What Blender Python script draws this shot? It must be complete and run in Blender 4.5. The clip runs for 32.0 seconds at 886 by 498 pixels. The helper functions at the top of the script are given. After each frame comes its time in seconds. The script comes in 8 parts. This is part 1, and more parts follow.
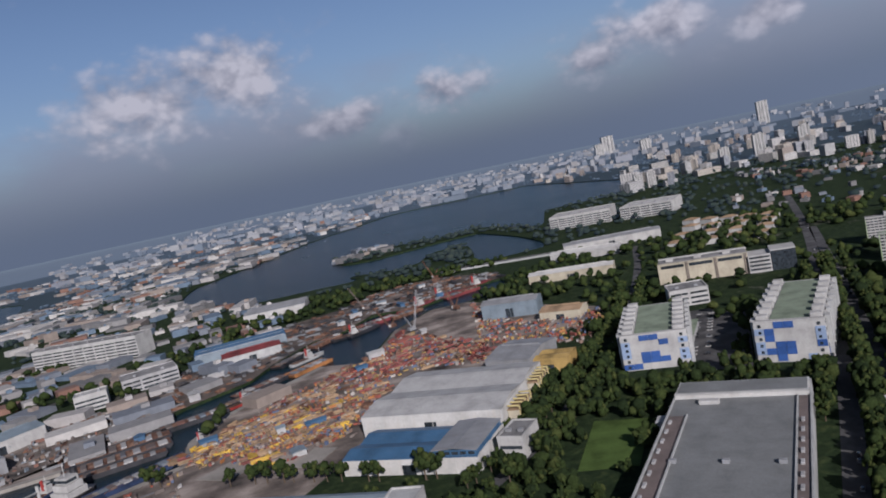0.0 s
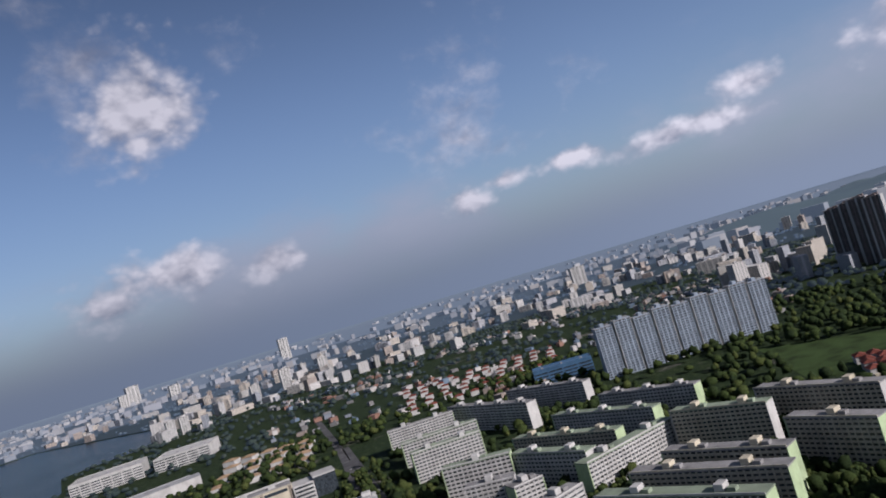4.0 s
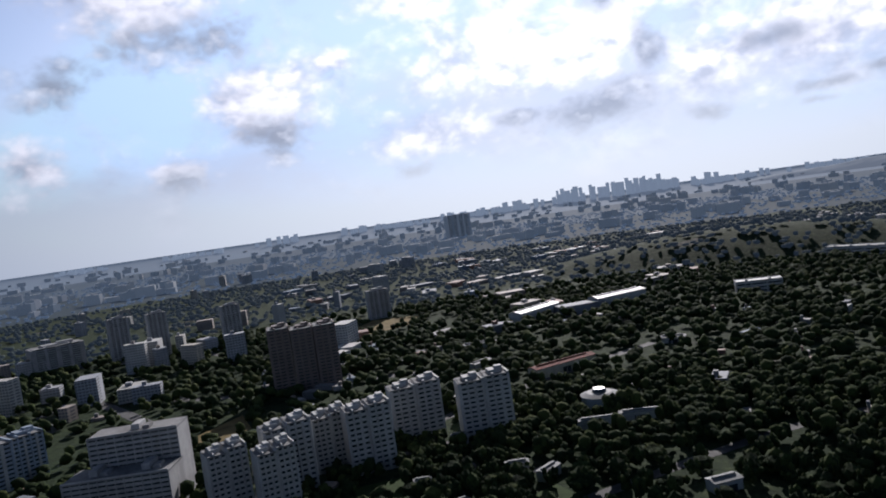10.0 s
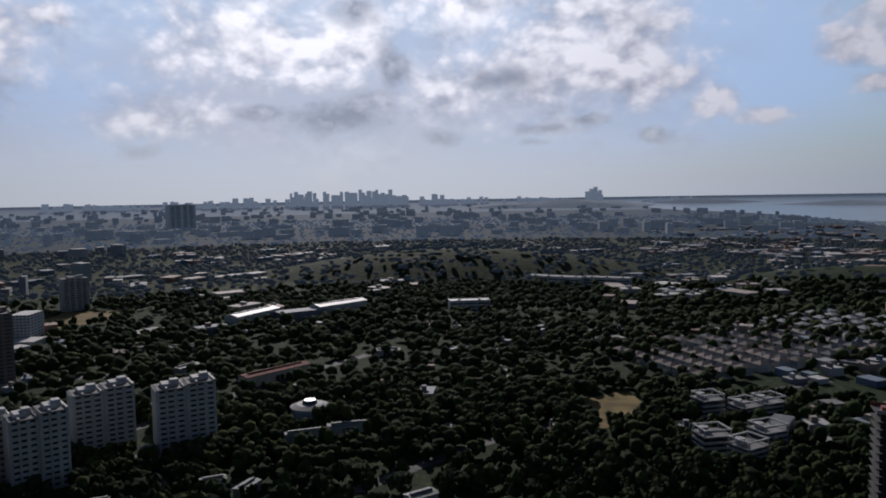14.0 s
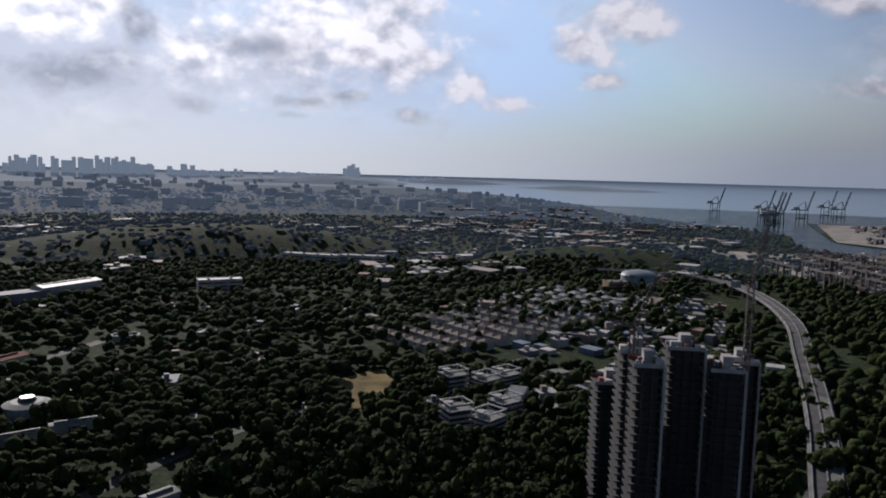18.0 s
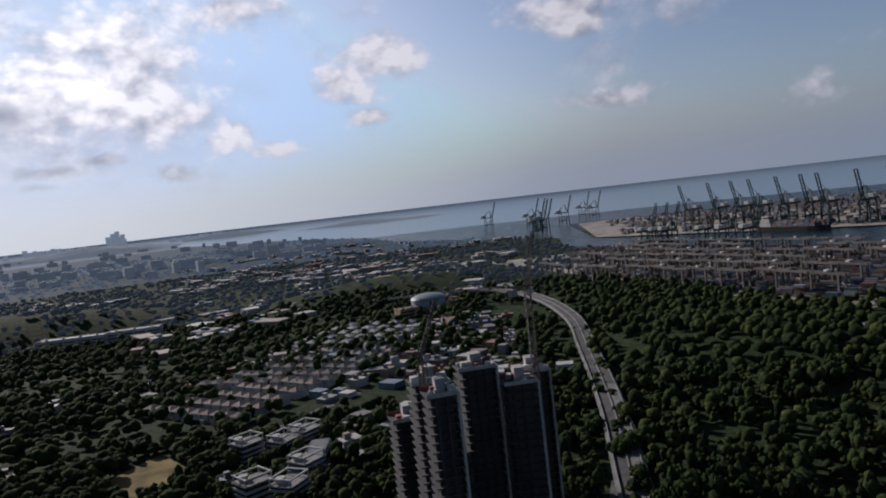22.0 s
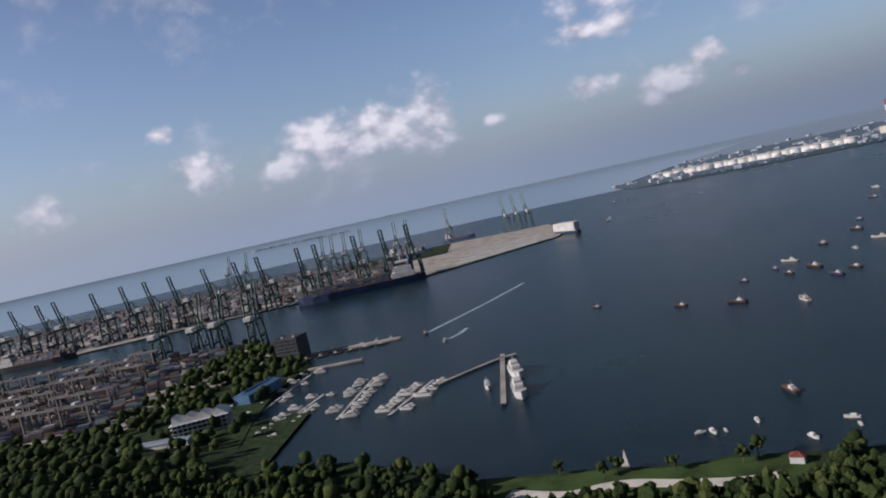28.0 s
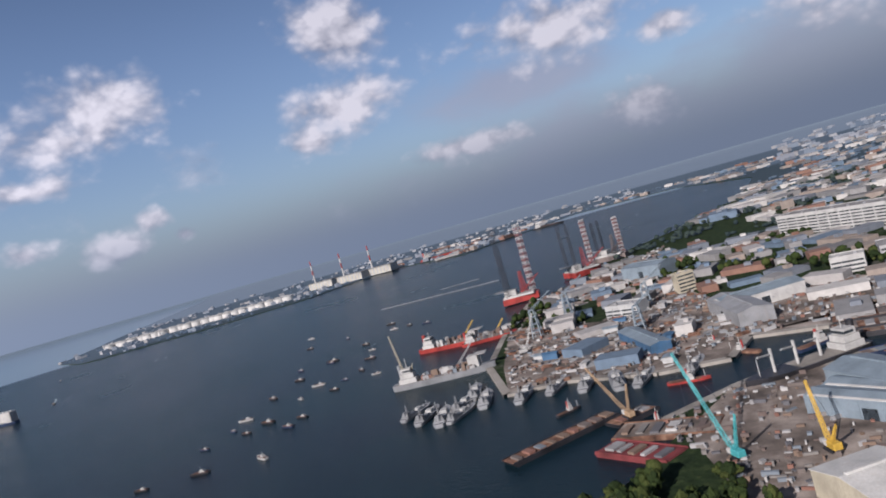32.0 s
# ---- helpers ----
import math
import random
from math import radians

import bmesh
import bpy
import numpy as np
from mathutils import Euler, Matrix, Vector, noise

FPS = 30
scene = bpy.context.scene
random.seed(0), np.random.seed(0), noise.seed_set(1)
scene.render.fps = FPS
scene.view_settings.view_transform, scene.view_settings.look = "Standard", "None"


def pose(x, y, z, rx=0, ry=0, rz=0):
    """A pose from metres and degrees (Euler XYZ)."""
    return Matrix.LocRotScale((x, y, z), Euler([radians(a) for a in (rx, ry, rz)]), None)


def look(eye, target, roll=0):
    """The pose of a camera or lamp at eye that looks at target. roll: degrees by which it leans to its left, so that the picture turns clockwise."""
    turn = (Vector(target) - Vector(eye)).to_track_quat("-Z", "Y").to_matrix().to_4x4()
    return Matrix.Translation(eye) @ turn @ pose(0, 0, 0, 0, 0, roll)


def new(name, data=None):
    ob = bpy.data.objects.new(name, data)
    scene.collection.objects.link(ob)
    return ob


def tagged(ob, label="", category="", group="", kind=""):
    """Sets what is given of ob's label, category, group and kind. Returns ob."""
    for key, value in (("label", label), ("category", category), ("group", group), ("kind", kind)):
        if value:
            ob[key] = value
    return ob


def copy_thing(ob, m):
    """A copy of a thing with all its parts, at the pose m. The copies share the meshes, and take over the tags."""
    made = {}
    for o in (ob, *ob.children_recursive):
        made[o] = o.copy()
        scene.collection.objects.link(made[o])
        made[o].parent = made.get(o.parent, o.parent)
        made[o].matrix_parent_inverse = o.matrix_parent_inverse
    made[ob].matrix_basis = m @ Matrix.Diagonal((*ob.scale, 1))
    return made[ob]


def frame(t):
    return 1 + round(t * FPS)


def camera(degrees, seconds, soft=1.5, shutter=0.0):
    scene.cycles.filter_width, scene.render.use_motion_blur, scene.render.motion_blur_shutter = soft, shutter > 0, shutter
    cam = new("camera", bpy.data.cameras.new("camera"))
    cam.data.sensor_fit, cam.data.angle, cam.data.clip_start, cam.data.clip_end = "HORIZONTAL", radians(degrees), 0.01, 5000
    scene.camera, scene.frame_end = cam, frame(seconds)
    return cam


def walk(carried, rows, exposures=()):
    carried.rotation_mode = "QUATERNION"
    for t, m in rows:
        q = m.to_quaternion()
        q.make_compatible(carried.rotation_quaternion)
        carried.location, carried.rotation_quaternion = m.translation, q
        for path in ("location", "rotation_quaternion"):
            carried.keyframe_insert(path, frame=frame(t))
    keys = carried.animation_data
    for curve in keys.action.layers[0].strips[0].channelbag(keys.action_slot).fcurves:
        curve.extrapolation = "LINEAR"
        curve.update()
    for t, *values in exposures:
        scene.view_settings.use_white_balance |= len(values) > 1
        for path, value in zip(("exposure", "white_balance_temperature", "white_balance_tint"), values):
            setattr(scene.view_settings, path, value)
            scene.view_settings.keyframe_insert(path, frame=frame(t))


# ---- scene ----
LENS = 62.5
cam = camera(LENS, 32.0, soft=1.9, shutter=0.0)
# seconds, metres (x, y, z), degrees (yaw to the left from +y, pitch, roll)
PATH = [
    (0, -0.0, -0.0, 160.0, -0.00, -6.04, -12.01),
    (0.5, 0.4, 1.5, 160.5, -5.63, -12.65, -11.32),
    (1, 1.0, 2.9, 161.0, -10.92, -14.70, -10.23),
    (1.5, 1.4, 4.5, 161.6, -16.45, -13.81, -10.06),
    (2, 1.2, 6.9, 161.3, -22.45, -11.41, -7.96),
    (2.5, 0.4, 10.8, 158.7, -24.32, -7.07, -7.72),
    (4.5, -0.5, 15.4, 154.5, -44.81, 4.52, -17.93),
    (5, -0.8, 18.7, 151.6, -50.65, 4.62, -18.15),
    (5.5, -0.5, 19.8, 150.7, -59.42, 2.64, -24.29),
    (6, -0.1, 19.5, 150.7, -68.32, -0.95, -24.21),
    (6.5, 0.0, 18.9, 150.6, -84.52, -7.43, -19.45),
    (7, 0.0, 18.6, 149.7, -93.50, -8.03, -23.73),
    (7.5, 0.3, 18.7, 147.4, -102.24, -7.44, -31.58),
    (8, 1.2, 19.1, 144.6, -118.97, -11.59, -20.61),
    (8.5, 3.0, 19.8, 143.1, -131.45, -11.21, -20.57),
    (9, 5.4, 20.8, 143.4, -141.14, -10.70, -20.46),
    (9.5, 7.8, 21.6, 144.8, -155.57, -8.77, -1.46),
    (10, 10.0, 21.3, 146.0, -153.01, -2.90, -8.19),
    (10.5, 11.6, 19.8, 146.7, -154.34, 0.00, -4.77),
    (11, 12.6, 17.5, 147.1, -157.46, 1.48, -4.79),
    (11.5, 12.9, 15.3, 147.2, -160.48, 1.99, -6.13),
    (12, 12.9, 13.3, 146.9, -162.74, -0.02, 1.12),
    (12.5, 13.0, 11.7, 146.2, -170.01, -1.06, 0.35),
    (13, 13.0, 10.1, 145.6, -167.87, -2.12, -5.22),
    (13.5, 12.6, 8.5, 145.6, -168.67, -3.51, -4.00),
    (14, 12.1, 7.3, 146.1, -174.04, -4.20, -0.95),
    (14.5, 11.9, 6.4, 147.1, -177.76, -2.56, -2.52),
    (16.5, 11.9, 5.4, 148.3, -188.71, -4.24, -3.31),
    (17, 11.6, 4.1, 149.1, -192.37, -5.27, -2.96),
    (17.5, 11.1, 2.4, 149.2, -193.48, -6.34, -3.74),
    (18, 10.1, 0.3, 148.9, -193.00, -6.03, 1.49),
    (18.5, 8.7, -2.4, 148.4, -195.13, -5.30, 0.70),
    (19, 7.0, -5.3, 148.1, -196.39, -4.54, -0.65),
    (19.5, 5.1, -8.3, 147.9, -199.09, -3.35, 2.15),
    (20, 3.2, -11.0, 147.8, -200.53, -2.98, -2.78),
    (20.5, 1.2, -13.6, 147.5, -200.33, -3.47, -4.42),
    (21, -1.3, -15.7, 147.2, -202.33, -3.51, -6.75),
    (21.5, -4.0, -17.4, 146.8, -204.48, -3.46, -4.82),
    (22, -6.9, -18.8, 146.4, -209.45, -3.77, -6.54),
    (22.5, -9.8, -20.0, 146.1, -210.56, -3.52, -4.74),
    (23, -12.6, -20.7, 146.3, -213.23, -4.05, -5.57),
    (23.5, -15.3, -20.4, 147.0, -214.45, -3.81, -8.37),
    (24, -18.2, -19.6, 147.7, -221.55, -5.01, 0.23),
    (24.5, -22.4, -19.8, 147.5, -227.13, -3.69, -9.14),
    (26.5, -27.7, -21.5, 146.6, -239.95, 0.63, -13.12),
    (27, -31.4, -23.0, 146.6, -249.16, -1.47, -11.99),
    (27.5, -33.1, -23.0, 147.6, -258.48, -3.08, -6.94),
    (28, -34.0, -22.0, 148.7, -264.75, -3.87, -12.60),
    (28.5, -34.9, -20.7, 149.7, -265.97, -3.53, -13.38),
    (29, -35.4, -19.4, 150.5, -274.39, -3.50, -11.50),
    (29.5, -35.4, -18.2, 151.0, -277.21, -1.64, -16.29),
    (30, -35.0, -16.8, 151.5, -283.47, -2.46, -8.93),
    (30.5, -34.6, -15.2, 152.3, -291.65, -4.00, -4.85),
    (31, -34.9, -13.8, 153.2, -295.03, -4.20, -8.11),
    (31.5, -35.8, -13.0, 154.0, -301.99, -4.92, -4.61),
    (32, -37.0, -12.9, 154.5, -307.22, -1.97, -15.93),
]


def aim(x, y, z, yaw, pitch, roll):
    return pose(x, y, z, 0, 0, yaw) @ pose(0, 0, 0, 90 + pitch) @ pose(0, 0, 0, 0, 0, roll)


EXPOSURES = [(0, 0.0, 5900, 20), (1, 0.65, 5850, 20), (2.5, 0.5, 5850, 20), (4.5, 0.25, 6100, 21), (6, 0.35, 6200, 21), (7, 0.65, 6200, 21), (8, 0.9, 5900, 19), (9.2, 0.92, 5800, 18), (10, 0.2, 5900, 18), (11, -0.68, 6050, 18), (12.5, -0.8, 6000, 18),
             (14, -0.45, 6000, 18), (17, -0.12, 6100, 18), (20, -0.08, 6150, 18), (23, -0.08, 6150, 19), (24.5, 0.02, 6150, 20), (27, 0.22, 6150, 20), (29, 0.5, 6200, 20), (32, 0.4, 6100, 20)]
walk(cam, [(r[0], aim(*r[1:])) for r in PATH], EXPOSURES)

# ---- light ----
SUN_AZ, SUN_EL = 166.0, 27.0   # degrees clockwise from +y; above the horizon
sun_way = Vector((math.sin(radians(SUN_AZ)) * math.cos(radians(SUN_EL)), math.cos(radians(SUN_AZ)) * math.cos(radians(SUN_EL)), math.sin(radians(SUN_EL))))
sun = new("sun", bpy.data.lights.new("sun", "SUN"))
sun.data.energy, sun.data.angle, sun.data.color = 4.8, radians(0.6), (1.0, 0.92, 0.80)
sun.matrix_world = look(sun_way * 3000, (0, 0, 0))


class Nodes:
    """A short way to write node trees."""

    def __init__(self, tree):
        self.tree = tree
        tree.nodes.clear()

    def add(self, kind, props=None, **inputs):
        n = self.tree.nodes.new(kind)
        for k, v in (props or {}).items():
            setattr(n, k, v)
        for k, v in inputs.items():
            sock = n.inputs[int(k[1:])] if k[0] == "i" and k[1:].isdigit() else n.inputs[k.replace("_", " ")]
            if isinstance(v, bpy.types.NodeSocket):
                self.tree.links.new(v, sock)
            else:
                sock.default_value = v
        return n

    def math(self, op, a, b=0.0, clamp=False):
        return self.add("ShaderNodeMath", {"operation": op, "use_clamp": clamp}, i0=a, i1=b).outputs[0]

    def vec(self, op, a, b=(0, 0, 0)):
        return self.add("ShaderNodeVectorMath", {"operation": op}, i0=a, i1=b)

    def ramp(self, fac, stops, mode="LINEAR"):
        n = self.add("ShaderNodeValToRGB", None, Fac=fac)
        n.color_ramp.interpolation = mode
        e = n.color_ramp.elements
        while len(e) < len(stops):
            e.new(0.5)
        for el, (p, c) in zip(e, stops):
            el.position, el.color = p, (*c, 1) if len(c) == 3 else c
        return n.outputs[0]

    def mix(self, fac, a, b, blend="MIX"):
        n = self.add("ShaderNodeMix", {"data_type": "RGBA", "blend_type": blend}, i0=fac, i6=a, i7=b)
        return n.outputs[2]

    def noise(self, vec, scale, detail=4.0, rough=0.55, out=0, kind="FBM"):
        return self.add("ShaderNodeTexNoise", {"noise_type": kind}, Vector=vec, Scale=scale, Detail=detail, Roughness=rough).outputs[out]


def unit(az, el):
    a, e = radians(az), radians(el)
    return (math.sin(a) * math.cos(e), math.cos(a) * math.cos(e), math.sin(e))

world = bpy.data.worlds.new("sky")
scene.world = world
world.use_nodes = True
g = Nodes(world.node_tree)
way = g.vec("NORMALIZE", g.add("ShaderNodeTexCoord").outputs["Generated"]).outputs[0]
height = g.add("ShaderNodeSeparateXYZ", None, Vector=way).outputs["Z"]
sky = g.add("ShaderNodeTexSky", {"sky_type": "NISHITA", "sun_disc": False, "sun_elevation": radians(SUN_EL), "sun_rotation": radians(SUN_AZ),
                                 "altitude": 150, "air_density": 1.0, "dust_density": 2.0, "ozone_density": 1.5}).outputs[0]
toward = g.math("MAXIMUM", g.vec("DOT_PRODUCT", way, tuple(sun_way)).outputs["Value"], 0.0)
side = g.math("MULTIPLY_ADD", g.vec("DOT_PRODUCT", way, tuple(sun_way)).outputs["Value"], 0.5)
side.node.inputs[2].default_value = 0.5
bright = g.math("MULTIPLY", g.math("POWER", toward, 12.0), 1.3, True)
# cloud heaps: heading, height, half width and half height in degrees
NORTH = [(2.8, 6.1, 3.1, 1.4), (13.7, 5.6, 1.9, 1.5), (18.8, 6.8, 3.3, 1.7), (19.2, 19.1, 3.6, 3.6), (26.0, 5.8, 2.2, 1.1), (42.1, 6.0, 1.6, 1.0), (45.2, 7.1, 1.8, 0.6), (50.3, 6.9, 2.0, 0.5), (59.0, 6.3, 4.8, 0.8), (64.2, 8.3, 1.8, 1.0), (68.9, 15.8, 1.6, 2.4),
         (74.1, 15.2, 3.8, 0.9), (76.4, 8.3, 4.0, 1.7), (78.0, 14.4, 3.1, 2.0), (79.0, 5.5, 2.1, 1.1), (81.2, 9.9, 2.1, 1.2), (340.4, 8.9, 4.5, 2.6), (347.1, 9.8, 4.2, 2.5), (354.2, 5.1, 3.0, 1.2), (325.0, 4.6, 2.5, 1.5), (327.9, 9.5, 2.0, 0.9), (319.2, 12.0, 5.2, 2.1), (311.0, 5.2, 4.4, 0.8)]
SOUTH = [(114.6, 7.1, 6.5, 2.2), (124.8, 6.6, 2.2, 2.2), (133.2, 17.4, 5.0, 2.4), (133.8, 5.7, 1.9, 1.4), (141.1, 10.4, 4.6, 3.4), (146.0, 12.4, 1.8, 0.9), (153.0, 17.2, 4.2, 2.3), (153.2, 5.9, 4.4, 1.7), (159.6, 11.0, 6.3, 3.0), (167.5, 11.8, 4.6, 4.0), (171.8, 15.2, 1.8, 1.7), (175.3, 14.6, 1.7, 2.0),
         (176.2, 8.6, 5.0, 2.6), (181.9, 8.9, 3.9, 2.3), (183.6, 11.8, 4.6, 3.0), (187.2, 11.5, 4.6, 4.2), (189.8, 8.0, 3.6, 1.5), (194.3, 6.5, 1.7, 0.9), (195.2, 15.3, 4.2, 1.5), (198.0, 5.4, 1.7, 0.6)]
WEST = [(203.6, 9.9, 2.2, 1.5), (205.9, 11.6, 2.1, 1.4), (207.6, 11.2, 1.5, 1.0), (204.8, 7.1, 1.6, 0.6), (221.2, 12.9, 4.0, 1.4), (223.2, 6.2, 3.0, 0.7), (222.0, 12.0, 1.8, 1.2), (237.4, 4.9, 1.4, 1.0), (246.0, 9.0, 1.0, 0.6), (248.2, 5.6, 1.7, 1.4), (254.4, 4.8, 1.9, 0.8), (256.9, 6.6, 2.2, 1.8),
        (259.5, 5.2, 3.4, 1.0), (262.1, 6.4, 2.0, 1.5), (266.3, 6.2, 1.7, 1.9), (264.5, 5.0, 2.8, 0.9), (270.7, 5.2, 0.8, 0.4), (278.5, 5.6, 1.7, 0.8), (284.2, 4.7, 1.9, 1.0), (286.7, 5.9, 1.1, 0.8), (289.0, 4.5, 0.9, 0.5)]
WEST_HIGH = [(280.0, 9.7, 3.0, 0.8), (282.6, 12.6, 4.2, 1.7), (285.4, 14.2, 3.8, 2.0), (299.7, 8.8, 2.2, 1.2), (302.6, 10.9, 3.8, 1.6), (304.0, 15.9, 3.3, 2.5)]
# thick hearts of clouds that stand before the sun
HEARTS = [(126.6, 12.3, 2.4, 2.0), (133.9, 4.9, 1.8, 1.2), (136.0, 14.6, 5.2, 1.7), (141.7, 7.4, 2.7, 1.7), (151.8, 3.6, 2.1, 0.7), (166.0, 5.8, 3.9, 1.7), (167.4, 14.0, 2.1, 1.2), (170.6, 9.8, 1.7, 2.4), (169.0, 7.4, 1.6, 1.2), (174.0, 4.5, 1.7, 0.7), (182.4, 5.0, 2.4, 0.6), (185.3, 5.6, 1.7, 0.5),
          (181.3, 4.0, 1.3, 0.35), (189.9, 4.2, 1.5, 0.75), (178.5, 8.8, 3.4, 1.0), (160.5, 6.4, 2.0, 0.6)]
# broad soft sheets of cloud
SHEETS = [(344.0, 4.5, 15.0, 4.6), (29.6, 4.2, 22.0, 4.4), (77.0, 6.0, 15.0, 4.6), (94.0, 9.0, 19.0, 6.6), (125.3, 3.6, 21.0, 5.1), (316.4, 9.0, 9.0, 2.4), (324.0, 3.5, 18.0, 3.6), (335.8, 5.3, 10.0, 3.6), (160.0, 7.0, 24.0, 5.0), (180.0, 8.0, 14.0, 4.0)]
warp = g.vec("SUBTRACT", g.noise(way, 9.0, 3.0, 0.6, out=1), (0.5, 0.5, 0.5)).outputs[0]
bent = g.vec("ADD", way, g.vec("MULTIPLY", warp, (0.028, 0.028, 0.018)).outputs[0]).outputs[0]


def heaps(rows, grow, soft):
    """The least scaled distance of a direction from a set of clouds; under 1 within one of them."""
    near = None
    for az, el, w, h in rows:
        c = unit(az, el)
        s = (1 / radians(w * grow), 1 / radians(w * grow), 1 / radians(h * grow))
        off = g.add("ShaderNodeVectorMath", {"operation": "MULTIPLY_ADD"}, i0=bent, i1=s, i2=(-c[0] * s[0], -c[1] * s[1], -c[2] * s[2])).outputs[0]
        d = g.vec("LENGTH", off).outputs["Value"]
        if near is None:
            near = d
        else:
            near = g.math("SMOOTH_MIN", near, d)
            near.node.inputs[2].default_value = soft
    return near


def step(value, lo, hi, to=1.0):
    return g.add("ShaderNodeMapRange", {"interpolation_type": "SMOOTHSTEP"}, Value=value, From_Min=lo, From_Max=hi, To_Max=to).outputs[0]


def puff(at, scale):
    """Billows: soft round lumps on lumps."""
    big = g.noise(at, scale, 7.0, 0.56)
    lump = g.add("ShaderNodeTexVoronoi", {"feature": "SMOOTH_F1"}, Vector=at, Scale=scale * 2.4, Detail=2.0, Roughness=0.55, Smoothness=0.35).outputs["Distance"]
    return g.math("SUBTRACT", big, g.math("MULTIPLY", g.math("SUBTRACT", lump, 0.52), 0.34))


stretched = g.vec("MULTIPLY", bent, (1.0, 1.0, 1.35)).outputs[0]
puffs = puff(stretched, 11.0)
above = puff(g.vec("ADD", stretched, tuple(sun_way * 0.012 + Vector((0, 0, 0.020)))).outputs[0], 11.0)
relief = g.math("SUBTRACT", puffs, above)
near = heaps(NORTH + SOUTH + WEST + WEST_HIGH, 1.5, 0.5)
dens = g.math("ADD", g.math("MULTIPLY", g.math("SUBTRACT", 1.18, near), 1.0), g.math("MULTIPLY", g.math("SUBTRACT", puffs, 0.5), 1.45))
scud = g.noise(stretched, 5.0, 8.0, 0.58)
dens = g.math("MAXIMUM", dens, g.math("MULTIPLY", g.math("ADD", g.math("SUBTRACT", scud, 0.58), g.math("MULTIPLY", g.math("POWER", toward, 4.0), 0.18)), 3.2))
cover = step(dens, -0.05, 0.8)
heart = g.math("ADD", g.math("SUBTRACT", 1.25, heaps(HEARTS, 1.5, 0.4)), g.math("MULTIPLY", g.math("SUBTRACT", puffs, 0.5), 1.6))
dark = step(heart, 0.1, 0.95)
veil = g.noise(g.vec("MULTIPLY", bent, (1.0, 1.0, 2.2)).outputs[0], 4.0, 5.0, 0.55)
sheet_dens = g.math("ADD", g.math("MULTIPLY", g.math("SUBTRACT", 1.0, heaps(SHEETS, 1.15, 0.4)), 0.9), g.math("MULTIPLY", g.math("SUBTRACT", veil, 0.5), 2.4))
sheets = step(sheet_dens, -0.15, 0.9, 0.7)
lit = g.math("ADD", g.math("ADD", 0.50, g.math("MULTIPLY", relief, 1.9)), g.math("MULTIPLY", step(dens, 0.2, 1.1), 0.32), True)
shade = g.mix(bright, (3.0, 3.15, 3.7, 1), (6.2, 6.6, 7.2, 1))
light = g.mix(bright, (7.8, 7.7, 7.9, 1), (14.5, 14.4, 14.0, 1))
cloud = g.mix(lit, shade, light)
grey = g.mix(g.math("MULTIPLY", relief, 3.0, True), g.mix(bright, (2.6, 2.9, 3.4, 1), (3.3, 3.8, 4.6, 1)), (6.5, 6.9, 7.4, 1))
sky = g.vec("MINIMUM", g.vec("MULTIPLY", sky, (1.0, 1.03, 1.08)).outputs[0], (5.0, 6.8, 9.0)).outputs[0]
haze = g.ramp(side, [(0.03, (1.9, 2.42, 3.2)), (0.3, (2.2, 2.8, 3.65)), (0.55, (2.65, 3.25, 4.1)), (0.78, (3.6, 4.15, 4.8)), (0.98, (7.4, 7.7, 7.6))])
thin = g.mix(g.math("MULTIPLY", bright, 0.9), g.mix(veil, (2.8, 3.05, 3.9, 1), (4.7, 4.8, 5.5, 1)), g.mix(veil, (6.5, 6.9, 7.5, 1), (10.0, 10.0, 10.0, 1)))
pale = g.mix(g.math("MULTIPLY", bright, 0.45), sky, (8.0, 8.9, 9.6, 1))
upper = g.mix(sheets, pale, thin)
upper = g.mix(g.math("MULTIPLY", cover, 0.95), upper, cloud)
upper = g.mix(g.math("MULTIPLY", dark, 0.9), upper, grey)
low = g.add("ShaderNodeMapRange", {"interpolation_type": "SMOOTHERSTEP"}, Value=height, From_Min=-0.01, From_Max=0.15, To_Min=0.98, To_Max=0.0).outputs[0]
dome = g.math("MULTIPLY", g.ramp(side, [(0.05, (0.66,) * 3), (0.4, (0.9,) * 3), (0.75, (0.84,) * 3), (0.95, (1.16,) * 3)]), g.add("ShaderNodeMapRange", {"interpolation_type": "SMOOTHSTEP"}, Value=height, From_Min=0.2, From_Max=0.75, To_Min=1.0, To_Max=0.30).outputs[0])
whole = g.vec("SCALE", g.mix(low, upper, haze)).outputs[0]
g.tree.links.new(dome, whole.node.inputs["Scale"])
g.add("ShaderNodeOutputWorld", None, Surface=g.add("ShaderNodeBackground", None, Color=whole, Strength=0.09).outputs[0])

